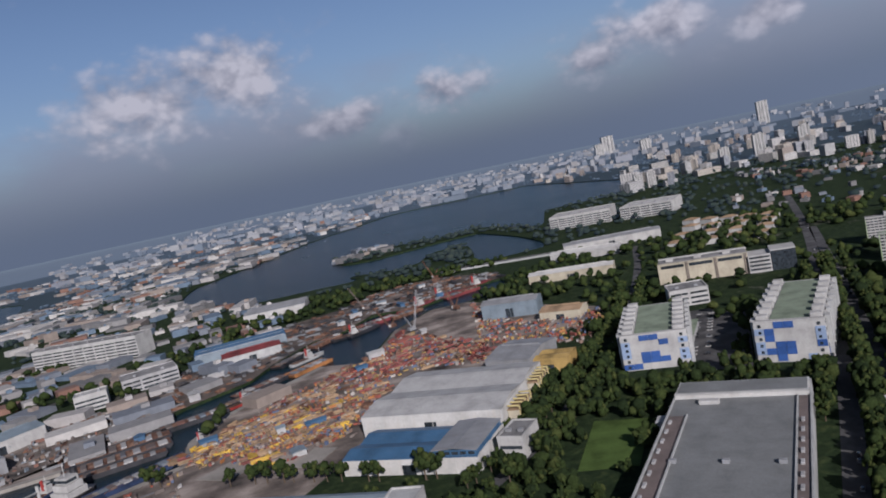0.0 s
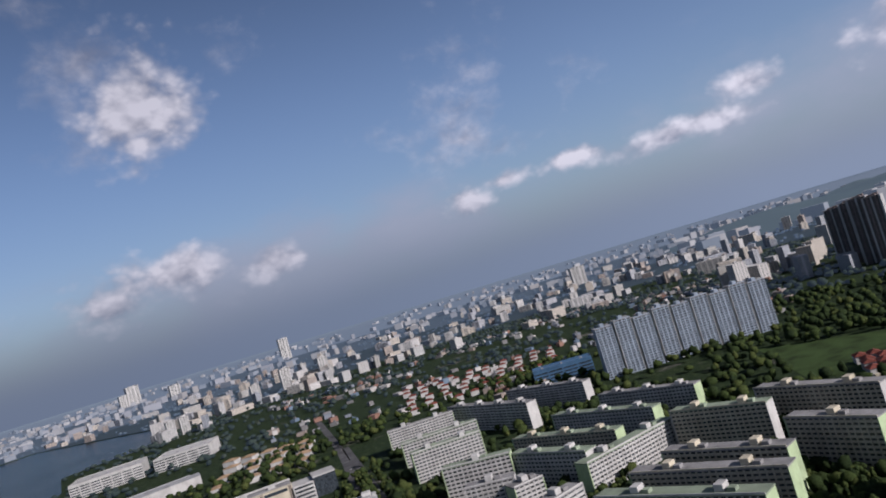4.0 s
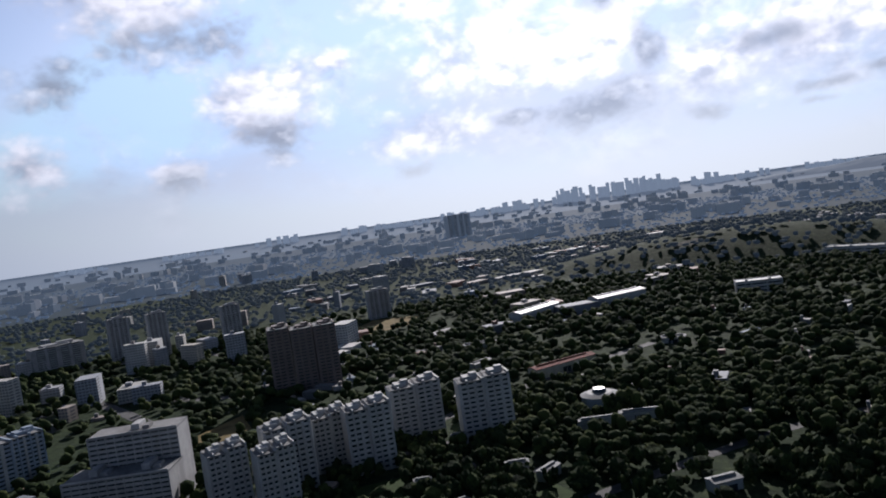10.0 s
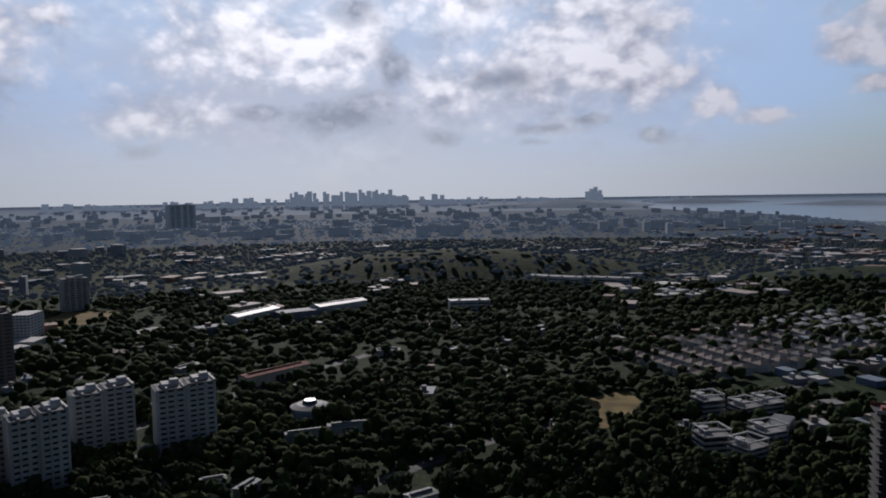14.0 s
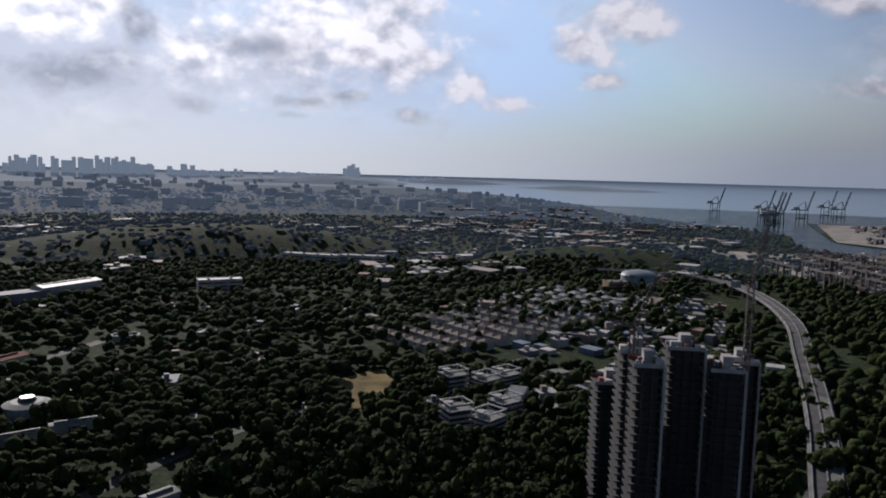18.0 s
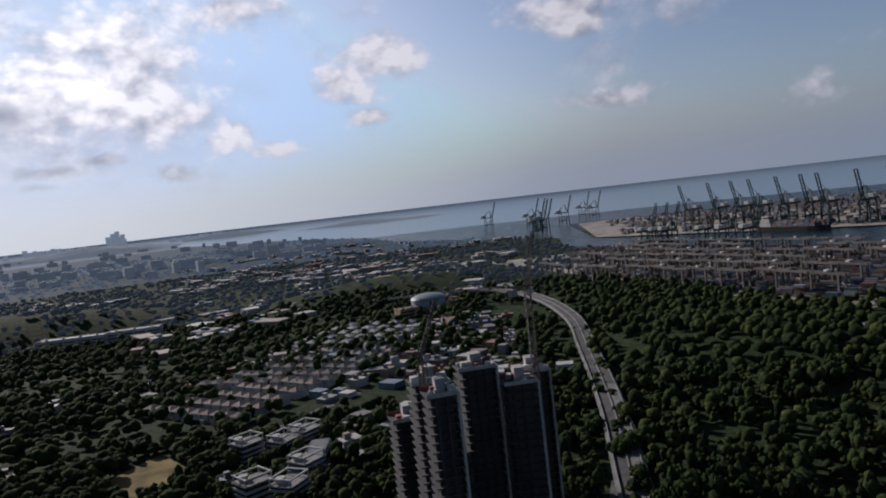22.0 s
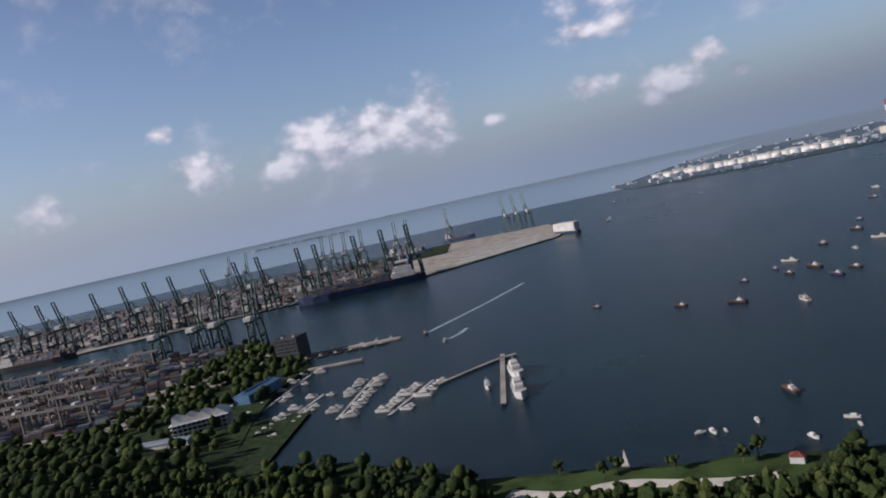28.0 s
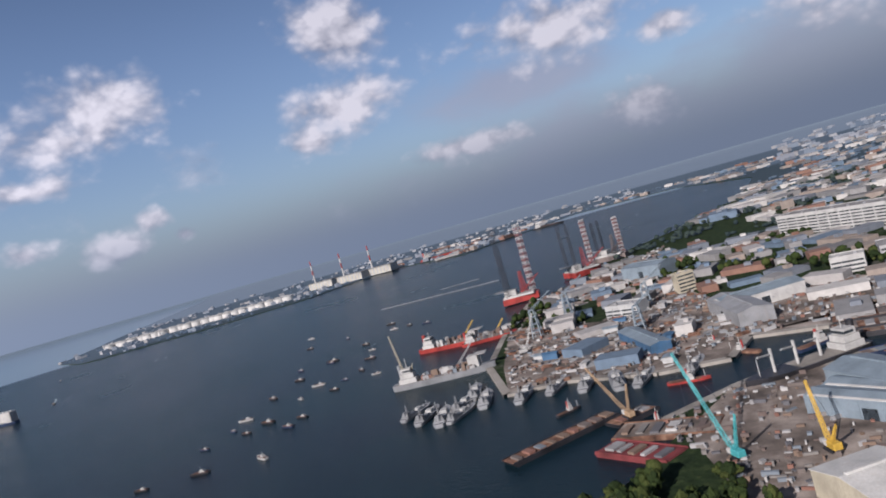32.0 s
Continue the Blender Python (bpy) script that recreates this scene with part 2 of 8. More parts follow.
# ---- materials ----
def surface(name, base, rough=0.8, metal=0.0, spec=0.4, var=0.12, scale=0.08, fine=0.9, bump=0.2, other=None, each=0.0, space="Object", dirt=None):
    """A painted, mineral or metal surface: two scales of variation, fine relief, and a small change from piece to piece."""
    m = bpy.data.materials.new(name)
    m.use_nodes = True
    n = Nodes(m.node_tree)
    co = n.add("ShaderNodeTexCoord").outputs[space]
    wide, grain = n.noise(co, scale, 5.0, 0.6), n.noise(co, fine, 4.0, 0.6)
    dark = tuple(c * (1 - 2.2 * var) for c in base)
    light = tuple(min(1, c * (1 + 1.6 * var)) for c in (other or base))
    col = n.ramp(wide, [(0.3, dark), (0.5, base), (0.72, light)])
    col = n.mix(0.5, col, n.ramp(grain, [(0.3, (0.62, 0.62, 0.62)), (0.7, (1.0, 1.0, 1.0))]), "MULTIPLY")
    if dirt:
        streak = n.noise(n.vec("MULTIPLY", co, (1.0, 1.0, 0.12)).outputs[0], 0.5, 5.0, 0.65)
        col = n.mix(n.math("MULTIPLY", n.ramp(streak, [(0.52, (0, 0, 0)), (0.75, (1, 1, 1))]), 0.55), col, (*dirt, 1))
    if each:
        r = n.add("ShaderNodeObjectInfo").outputs["Random"]
        i = n.add("ShaderNodeNewGeometry").outputs["Random Per Island"]
        both = n.math("FRACT", n.math("ADD", r, i))
        col = n.mix(1.0, col, n.ramp(both, [(0.0, (1 - each,) * 3), (1.0, (1.0, 1.0, 1.0))]), "MULTIPLY")
    bsdf = n.add("ShaderNodeBsdfPrincipled", None, Base_Color=col, Roughness=n.math("ADD", rough, n.math("MULTIPLY", n.math("SUBTRACT", grain, 0.5), 0.25)),
                 Metallic=metal, Specular_IOR_Level=spec)
    if bump:
        n.tree.links.new(n.add("ShaderNodeBump", None, Strength=bump, Distance=0.3, Height=grain).outputs[0], bsdf.inputs["Normal"])
    n.add("ShaderNodeOutputMaterial", None, Surface=bsdf.outputs[0])
    return m


def palette(name, colours, rough=0.8, var=0.1, metal=0.0, scale=0.1, storeys=False):
    """A surface whose colour goes from island to island among a few paints."""
    m = bpy.data.materials.new(name)
    m.use_nodes = True
    n = Nodes(m.node_tree)
    i = n.math("FRACT", n.math("ADD", n.add("ShaderNodeNewGeometry").outputs["Random Per Island"], n.add("ShaderNodeObjectInfo").outputs["Random"]))
    col = n.ramp(i, [(k / len(colours), c) for k, c in enumerate(colours)], "CONSTANT")
    co = n.add("ShaderNodeTexCoord").outputs["Object"]
    grain = n.noise(co, scale, 6.0, 0.65)
    col = n.mix(1.0, col, n.ramp(grain, [(0.3, (1 - 3 * var,) * 3), (0.7, (1.0, 1.0, 1.0))]), "MULTIPLY")
    if storeys:   # far windows: dark rows between floors, broken into bays
        geo = n.add("ShaderNodeNewGeometry")
        at, up = n.add("ShaderNodeSeparateXYZ", None, Vector=geo.outputs["Position"]), n.add("ShaderNodeSeparateXYZ", None, Vector=geo.outputs["Normal"])
        row = n.math("GREATER_THAN", n.math("FRACT", n.math("DIVIDE", at.outputs["Z"], 3.1)), 0.45)
        bay = n.math("GREATER_THAN", n.math("FRACT", n.math("DIVIDE", n.math("ADD", at.outputs["X"], n.math("MULTIPLY", at.outputs["Y"], 0.8)), 4.3)), 0.3)
        upright = n.math("LESS_THAN", n.math("ABSOLUTE", up.outputs["Z"]), 0.5)
        col = n.mix(n.math("MULTIPLY", n.math("MULTIPLY", row, bay), n.math("MULTIPLY", upright, 0.8)), col, (0.05, 0.06, 0.075, 1))
    bsdf = n.add("ShaderNodeBsdfPrincipled", None, Base_Color=col, Roughness=rough, Metallic=metal)
    n.add("ShaderNodeOutputMaterial", None, Surface=bsdf.outputs[0])
    return m


def land_material():
    m = bpy.data.materials.new("land")
    m.use_nodes = True
    n = Nodes(m.node_tree)
    co = n.add("ShaderNodeTexCoord").outputs["Object"]
    zone, patch, fine = n.noise(co, 0.0035, 5.0, 0.6), n.noise(co, 0.02, 6.0, 0.65), n.noise(co, 0.16, 5.0, 0.65)
    green = n.ramp(fine, [(0.3, (0.010, 0.018, 0.009)), (0.55, (0.022, 0.036, 0.016)), (0.75, (0.050, 0.064, 0.026))])
    paved = n.ramp(fine, [(0.3, (0.06, 0.058, 0.054)), (0.55, (0.11, 0.105, 0.095)), (0.75, (0.19, 0.17, 0.15))])
    choose = n.math("ADD", n.math("MULTIPLY", zone, 0.6), n.math("MULTIPLY", patch, 0.6))
    col = n.mix(n.ramp(choose, [(0.70, (0, 0, 0)), (0.78, (1, 1, 1))]), green, paved)
    bsdf = n.add("ShaderNodeBsdfPrincipled", None, Base_Color=col, Roughness=0.95, Specular_IOR_Level=0.06)
    n.tree.links.new(n.add("ShaderNodeBump", None, Strength=0.6, Distance=2.0, Height=fine).outputs[0], bsdf.inputs["Normal"])
    n.add("ShaderNodeOutputMaterial", None, Surface=bsdf.outputs[0])
    return m


def water_material():
    m = bpy.data.materials.new("water")
    m.use_nodes = True
    n = Nodes(m.node_tree)
    co = n.add("ShaderNodeTexCoord").outputs["Object"]
    swell = n.noise(n.vec("MULTIPLY", co, (1.0, 2.2, 1.0)).outputs[0], 0.12, 6.0, 0.65)
    slick = n.noise(co, 0.004, 5.0, 0.6)
    col = n.ramp(slick, [(0.35, (0.003, 0.009, 0.017)), (0.65, (0.007, 0.021, 0.027))])
    bsdf = n.add("ShaderNodeBsdfPrincipled", None, Base_Color=col, IOR=1.33, Specular_IOR_Level=0.13,
                 Roughness=n.ramp(slick, [(0.3, (0.22,) * 3), (0.7, (0.28,) * 3)]))
    n.tree.links.new(n.add("ShaderNodeBump", None, Strength=0.75, Distance=1.2, Height=swell).outputs[0], bsdf.inputs["Normal"])
    n.add("ShaderNodeOutputMaterial", None, Surface=bsdf.outputs[0])
    return m


def distance(name, colours, haze_glow, strength):
    """Far country and skyline, a backdrop: air haze painted in as muted colour and bluish emission."""
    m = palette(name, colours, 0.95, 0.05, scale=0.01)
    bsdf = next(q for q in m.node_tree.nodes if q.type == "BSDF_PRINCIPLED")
    bsdf.inputs["Emission Color"].default_value = (*haze_glow, 1)
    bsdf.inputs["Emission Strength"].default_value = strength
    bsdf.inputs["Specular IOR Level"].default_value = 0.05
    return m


LAND, WATER = land_material(), water_material()
# land rings paler and more emissive with distance: haze put into the colour
FARLAND = [distance("far_country_haze", [(0.024, 0.034, 0.032)], (0.075, 0.11, 0.165), 0.22), distance("farther_country_haze", [(0.040, 0.052, 0.054)], (0.075, 0.11, 0.165), 0.40),
           distance("farthest_country_haze", [(0.045, 0.057, 0.066)], (0.11, 0.14, 0.18), 0.82)]
# sea near the horizon: haze painted as a paler base and emission
FARSEA = [distance("far_sea_haze", [(0.05, 0.07, 0.085)], (0.20, 0.27, 0.34), 0.34), distance("farthest_sea_haze", [(0.06, 0.075, 0.085)], (0.20, 0.27, 0.35), 0.35)]
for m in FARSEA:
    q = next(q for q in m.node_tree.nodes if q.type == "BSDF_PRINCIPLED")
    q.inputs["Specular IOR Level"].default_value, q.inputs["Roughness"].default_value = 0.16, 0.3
# far walls and skyline carry haze as blue-grey base and emission
HAZYWALL = distance("far_walls_haze", [(0.20, 0.205, 0.22), (0.16, 0.175, 0.195), (0.25, 0.25, 0.25), (0.12, 0.14, 0.165), (0.21, 0.20, 0.19)], (0.10, 0.135, 0.175), 0.36)
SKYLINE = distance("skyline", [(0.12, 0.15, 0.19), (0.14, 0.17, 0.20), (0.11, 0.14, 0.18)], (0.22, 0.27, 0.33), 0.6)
WHITE = surface("white_render", (0.43, 0.43, 0.415), 0.8, dirt=(0.30, 0.29, 0.27), each=0.15)
CREAM = surface("cream_render", (0.46, 0.42, 0.32), 0.8, dirt=(0.28, 0.25, 0.2), each=0.15)
GREY = surface("grey_concrete", (0.36, 0.36, 0.36), 0.85, dirt=(0.2, 0.2, 0.19), each=0.2)

# ---- the lie of the land ----
EYE = 150.0


def draw_in(d):
    """Country past 2 km is drawn in towards 4.9 km and raised, so that it reaches the horizon."""
    return d if d < 2000 else 2000 + 2900 * (1 - math.exp(-(d - 2000) / 2900))


def lie(x, y):
    """The ground at a true place: where it is built (x, y, z) and the scale there."""
    d = math.hypot(x, y)
    k = draw_in(d) / d if d > 2000 else 1.0
    return x * k, y * k, EYE * (1 - k), k


RESERVOIR = [(-566, 1503), (-355, 1256), (-234, 1269), (-142, 1269), (-84, 1250), (41, 1173), (163, 1192), (281, 1908), (501, 1934), (661, 2478), (464, 3605), (-201, 3538), (-467, 2709), (-551, 2175), (-623, 1799)]
SPIT_OUTER = [(-265, 1732), (-188, 1817), (-26, 1766), (96, 1821), (247, 1463), (189, 1139), (181, 1245), (146, 1456), (86, 1684), (-14, 1647), (-144, 1571), (-216, 1580)]
SPIT_INNER = [(-190, 1358), (-86, 1309), (-48, 1336), (-27, 1475), (50, 1476), (53, 1280), (37, 1179), (-47, 1220), (-142, 1269)]
RIVER = [(77, 981), (20, 944), (-43, 883), (-104, 897), (-131, 829), (-165, 805), (-195, 732), (-206, 679), (-262, 622), (-250, 560), (-309, 524), (-364, 505), (-349, 451), (-392, 421), (-473, 402), (-520, 340),
         (-330, 322), (-312, 396), (-300, 430), (-244, 440), (-200, 477), (-211, 528), (-198, 582), (-168, 629), (-135, 679), (-91, 656), (-71, 775), (-30, 852), (15, 852), (65, 905)]
SEA = [(-900, -19000), (-1210, -5971), (-1466, -4799), (-1491, -3420), (-1300, -2700), (-1340, -1700), (-1143, -1425), (-1101, -1165), (-1118, -991), (-1080, -731), (-1090, -560), (-1050, -400),
       (-900, -300), (-795, -259), (-716, -273), (-614, -262), (-552, -250), (-480, -240), (-470, -150), (-402, -62), (-395, -35), (-389, -5), (-379, 22), (-374, 45), (-376, 56), (-365, 87), (-358, 115), (-344, 154), (-325, 188), (-298, 228), (-292, 250), (-303, 316),
       (-330, 318), (-473, 402), (-508, 368), (-611, 438), (-736, 581), (-846, 730), (-860, 853), (-975, 1144), (-996, 1367), (-1100, 1800), (-1500, 2600), (-2260, 3204)]
SEA += [(-2805, 3017), (-2441, 1908), (-3150, 1996), (-2876, 1380), (-3040, 977), (-3383, 573), (-4109, 582), (-5757, 1260), (-11982, 3969), (-19000, 6500), (-19000, -19000)]
PORT = [(-1320, -1515), (-1412, -996), (-1471, -733), (-1510, -470), (-1513, -196), (-1774, 97), (-1926, 131), (-2283, 107), (-2362, -206), (-2517, -593), (-2847, -1074), (-2600, -1700), (-1800, -2200)]


def depth_in(poly, x, y):
    """Signed distance to a polygon's edge, positive inside; x and y are arrays."""
    p = np.array(poly, float)
    q = np.roll(p, -1, 0)
    best, inside = np.full(x.shape, 1e12), np.zeros(x.shape, bool)
    for (ax, ay), (bx, by) in zip(p, q):
        dx, dy = bx - ax, by - ay
        t = np.clip(((x - ax) * dx + (y - ay) * dy) / (dx * dx + dy * dy), 0, 1)
        best = np.minimum(best, (x - ax - t * dx) ** 2 + (y - ay - t * dy) ** 2)
        cut = (ay > y) != (by > y)
        inside ^= cut & (x < (bx - ax) * (y - ay) / (by - ay if by != ay else 1e-9) + ax)
    return np.where(inside, 1, -1) * np.sqrt(best)


def ashore(x, y):
    """How far inland a true place lies; negative on water."""
    x, y = np.asarray(x, float), np.asarray(y, float)
    wet = np.maximum.reduce([depth_in(p, x, y) for p in (RESERVOIR, RIVER, SEA)])
    dry = np.maximum.reduce([depth_in(p, x, y) for p in (SPIT_OUTER, SPIT_INNER, PORT)])
    return np.maximum(-wet, dry)


def mesh_of(name, verts, faces, material):
    me = bpy.data.meshes.new(name)
    me.from_pydata([tuple(v) for v in verts], [], [tuple(f) for f in faces])
    me.materials.append(material)
    me.validate()
    me.update()
    return me


QUAY = 2.2
RINGS = [0.0] + [60 * 1.036 ** k for k in range(165)]
SPOKES = 640


def build_ground():
    ang = np.linspace(0, 2 * np.pi, SPOKES + 1)
    r = np.array(RINGS[1:])
    X, Y = r[:, None] * np.sin(ang), r[:, None] * np.cos(ang)
    S = ashore(X, Y)
    verts, faces, index, beyond = [], [], {}, ([], [], [])
    # from each of these distances on, land takes a paint with more haze
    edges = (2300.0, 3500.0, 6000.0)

    def v(x, y, z):
        key = (round(x, 2), round(y, 2), z)
        if key not in index:
            px, py, pz, k = lie(x, y)
            index[key] = len(verts)
            verts.append((px, py, pz + z * k))
        return index[key]

    faces.append([v(X[0, j], Y[0, j], QUAY) for j in range(SPOKES)][::-1])
    for i in range(len(r) - 1):
        for j in range(SPOKES):
            cell = [(i, j), (i, j + 1), (i + 1, j + 1), (i + 1, j)]
            s = [S[c] for c in cell]
            if max(s) <= 0:
                continue
            pts, cuts = [], []
            for a in range(4):
                c, n2 = cell[a], cell[(a + 1) % 4]
                if S[c] > 0:
                    pts.append((X[c], Y[c]))
                if (S[c] > 0) != (S[n2] > 0):
                    t = S[c] / (S[c] - S[n2])
                    q = (X[c] + t * (X[n2] - X[c]), Y[c] + t * (Y[n2] - Y[c]))
                    pts.append(q)
                    cuts.append(q)
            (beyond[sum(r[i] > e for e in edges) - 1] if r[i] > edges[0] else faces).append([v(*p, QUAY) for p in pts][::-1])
            if len(cuts) == 2:
                a, b = cuts
                faces.append([v(*a, QUAY), v(*b, QUAY), v(*b, -1.0), v(*a, -1.0)])
    ground = new("ground", mesh_of("ground", verts, faces, LAND))
    tagged(ground, "low green and built-up coastal land with quay edges", "ground", kind="structure")
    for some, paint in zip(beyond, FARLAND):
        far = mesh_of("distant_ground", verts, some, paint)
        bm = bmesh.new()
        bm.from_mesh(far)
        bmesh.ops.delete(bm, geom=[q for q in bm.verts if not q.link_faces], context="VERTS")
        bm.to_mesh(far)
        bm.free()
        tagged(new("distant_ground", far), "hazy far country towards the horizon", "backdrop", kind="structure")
    wv, wf = [(0, 0, 0)], []
    rr = [60 * 1.09 ** k for k in range(70)]
    for d in rr:
        for j in range(160):
            a = 2 * math.pi * j / 160
            px, py, pz, k = lie(d * math.sin(a), d * math.cos(a))
            wv.append((px, py, pz))
    for j in range(160):
        wf.append((0, 1 + (j + 1) % 160, 1 + j))
        for i in range(len(rr) - 1):
            b = 1 + i * 160
            wf.append((b + j, b + (j + 1) % 160, b + 160 + (j + 1) % 160, b + 160 + j))
    def reach(f):
        return max(math.hypot(wv[i][0], wv[i][1]) for i in f)
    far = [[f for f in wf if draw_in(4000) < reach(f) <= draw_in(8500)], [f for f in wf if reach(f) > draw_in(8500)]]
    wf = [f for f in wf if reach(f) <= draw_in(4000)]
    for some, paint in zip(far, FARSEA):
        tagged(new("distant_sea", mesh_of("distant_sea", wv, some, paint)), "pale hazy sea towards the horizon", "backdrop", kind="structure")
    me = mesh_of("water", wv, wf, WATER)
    me.shade_smooth()
    tagged(new("water", me), "dark blue-green rippled harbour water", "water", kind="structure")


build_ground()


def box(bm, x0, y0, z0, x1, y1, z1):
    m = Matrix.Translation(((x0 + x1) / 2, (y0 + y1) / 2, (z0 + z1) / 2)) @ Matrix.Diagonal((abs(x1 - x0), abs(y1 - y0), abs(z1 - z0), 1))
    bmesh.ops.create_cube(bm, size=1.0, matrix=m)


def part(name, bm, material, parent=None, label="", at=None):
    me = bpy.data.meshes.new(name)
    bm.to_mesh(me)
    bm.free()
    me.materials.append(material)
    ob = new(name, me)
    ob.parent = parent
    if at is not None:
        ob.matrix_basis = at
    if label:
        tagged(ob, label)
    return ob


# ---- paints ----
GLASS = surface("window_glass", (0.035, 0.045, 0.055), 0.25, spec=0.6, var=0.3, scale=0.4, fine=1.5, bump=0.05, each=0.4)
PALE = surface("pale_render", (0.38, 0.39, 0.385), 0.8, dirt=(0.26, 0.26, 0.24), each=0.12)
BLUEWHITE = surface("bluish_white_render", (0.33, 0.37, 0.42), 0.8, dirt=(0.22, 0.24, 0.27), each=0.12)
LIME = surface("pale_green_render", (0.36, 0.46, 0.27), 0.8, dirt=(0.24, 0.28, 0.2), each=0.1)
YELLOW = surface("yellow_render", (0.52, 0.44, 0.20), 0.8, dirt=(0.3, 0.26, 0.14), each=0.1)
BLUEGREY = surface("blue_grey_render", (0.27, 0.33, 0.40), 0.8, dirt=(0.2, 0.22, 0.25), each=0.15)
BROWN = surface("brown_render", (0.16, 0.13, 0.12), 0.8, each=0.2)
ROOFGREY = surface("roof_grey", (0.24, 0.24, 0.24), 0.9, var=0.2, dirt=(0.12, 0.12, 0.11), each=0.25, spec=0.15)
# concrete near black: shade of the open tower bays put into the colour
DARKCONCRETE = surface("bay_shade_concrete", (0.042, 0.043, 0.046), 0.9, var=0.25, each=0.2)
ROOFGREEN = surface("roof_green_grey", (0.22, 0.27, 0.20), 0.9, var=0.15, each=0.15, spec=0.15)
TILE = surface("red_roof_tile", (0.20, 0.062, 0.045), 0.85, var=0.25, scale=0.3, fine=2.0, each=0.35, bump=0.5, spec=0.15)
TAN = surface("tan_roof", (0.38, 0.27, 0.17), 0.85, var=0.2, each=0.3, spec=0.15)
DULLTILE = surface("grey_brown_tile", (0.26, 0.22, 0.20), 0.85, var=0.2, scale=0.3, fine=2.0, each=0.35, bump=0.5, spec=0.15)
BLUE = surface("blue_panel", (0.035, 0.095, 0.30), 0.55, var=0.1, each=0.2)
STEEL = surface("metal_sheet_grey", (0.27, 0.28, 0.29), 0.6, metal=0.2, var=0.12, dirt=(0.25, 0.22, 0.2))
SHEETWHITE = surface("metal_sheet_white", (0.50, 0.50, 0.48), 0.55, var=0.1, dirt=(0.42, 0.38, 0.33), spec=0.15)
SHEETGREY = surface("metal_sheet_pale_grey", (0.37, 0.375, 0.37), 0.6, var=0.12, dirt=(0.30, 0.28, 0.25), spec=0.15)
SHEETDULL = surface("weathered_grey_roof", (0.185, 0.195, 0.195), 0.7, var=0.10, dirt=(0.14, 0.14, 0.13), spec=0.2)
SHEETBLUE = surface("metal_sheet_blue", (0.045, 0.11, 0.20), 0.5, var=0.15, dirt=(0.1, 0.14, 0.2))
SHEETPALEBLUE = surface("metal_sheet_pale_blue", (0.17, 0.215, 0.25), 0.5, var=0.12, dirt=(0.2, 0.24, 0.27))
SKYBLUE = surface("pale_blue_panel", (0.24, 0.32, 0.46), 0.6, var=0.1)
SHEETGREEN = surface("metal_sheet_green", (0.065, 0.155, 0.14), 0.55, var=0.15)
RED = surface("red_paint", (0.30, 0.038, 0.032), 0.55, var=0.2, dirt=(0.2, 0.06, 0.04))
MAROON = surface("dark_red_paint", (0.15, 0.03, 0.032), 0.7, var=0.25, dirt=(0.1, 0.05, 0.04))
PIPERED = surface("dull_red_paint", (0.27, 0.085, 0.075), 0.75, var=0.25, each=0.5)
ORANGE = surface("orange_paint", (0.38, 0.17, 0.06), 0.6, var=0.2, each=0.3)
GOLD = surface("yellow_paint", (0.62, 0.40, 0.06), 0.6, var=0.2, each=0.2)
OCHRE = surface("ochre_paint", (0.42, 0.29, 0.10), 0.7, var=0.25, each=0.2)
TEAL = surface("teal_paint", (0.06, 0.34, 0.36), 0.5, var=0.15)
CRANEGREEN = surface("dark_green_paint", (0.028, 0.062, 0.055), 0.55, var=0.2, each=0.2)
NAVY = surface("navy_hull", (0.03, 0.05, 0.11), 0.5, var=0.2, each=0.3)
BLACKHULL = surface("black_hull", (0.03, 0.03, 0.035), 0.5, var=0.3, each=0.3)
RUST = surface("rusty_deck", (0.17, 0.085, 0.055), 0.9, var=0.35, scale=0.15, each=0.4, other=(0.24, 0.15, 0.1))
NAVALGREY = surface("naval_grey", (0.22, 0.23, 0.24), 0.6, var=0.15, each=0.2)
ASPHALT = surface("asphalt", (0.06, 0.06, 0.062), 0.9, var=0.2, other=(0.09, 0.09, 0.09))
CONCRETE = surface("yard_concrete", (0.25, 0.235, 0.21), 0.9, var=0.25, scale=0.03, dirt=(0.16, 0.13, 0.11))
DARKEARTH = surface("oily_yard_ground", (0.085, 0.068, 0.058), 0.95, var=0.4, scale=0.03, other=(0.15, 0.12, 0.10))
EARTH = surface("yard_earth", (0.155, 0.128, 0.11), 0.95, var=0.4, scale=0.03, other=(0.24, 0.21, 0.185))
SAND = surface("pale_sand", (0.42, 0.40, 0.36), 0.95, var=0.12, scale=0.1)
LAWN = surface("bright_lawn", (0.065, 0.105, 0.028), 0.95, var=0.25, scale=0.05, spec=0.1)
GRASS = surface("mown_grass", (0.034, 0.058, 0.018), 0.95, var=0.25, scale=0.05, spec=0.1)
DRYGRASS = surface("dry_grass", (0.17, 0.13, 0.055), 0.95, var=0.25, scale=0.05, spec=0.1)
WAKE = surface("foam", (0.25, 0.32, 0.35), 0.7, var=0.3, scale=0.2)
GOODS = palette("yard_goods", [(0.30, 0.08, 0.05), (0.36, 0.15, 0.05), (0.38, 0.26, 0.08), (0.20, 0.10, 0.07), (0.09, 0.12, 0.20), (0.28, 0.24, 0.21), (0.38, 0.36, 0.33), (0.13, 0.10, 0.09), (0.24, 0.07, 0.05), (0.22, 0.15, 0.12)], 0.8)
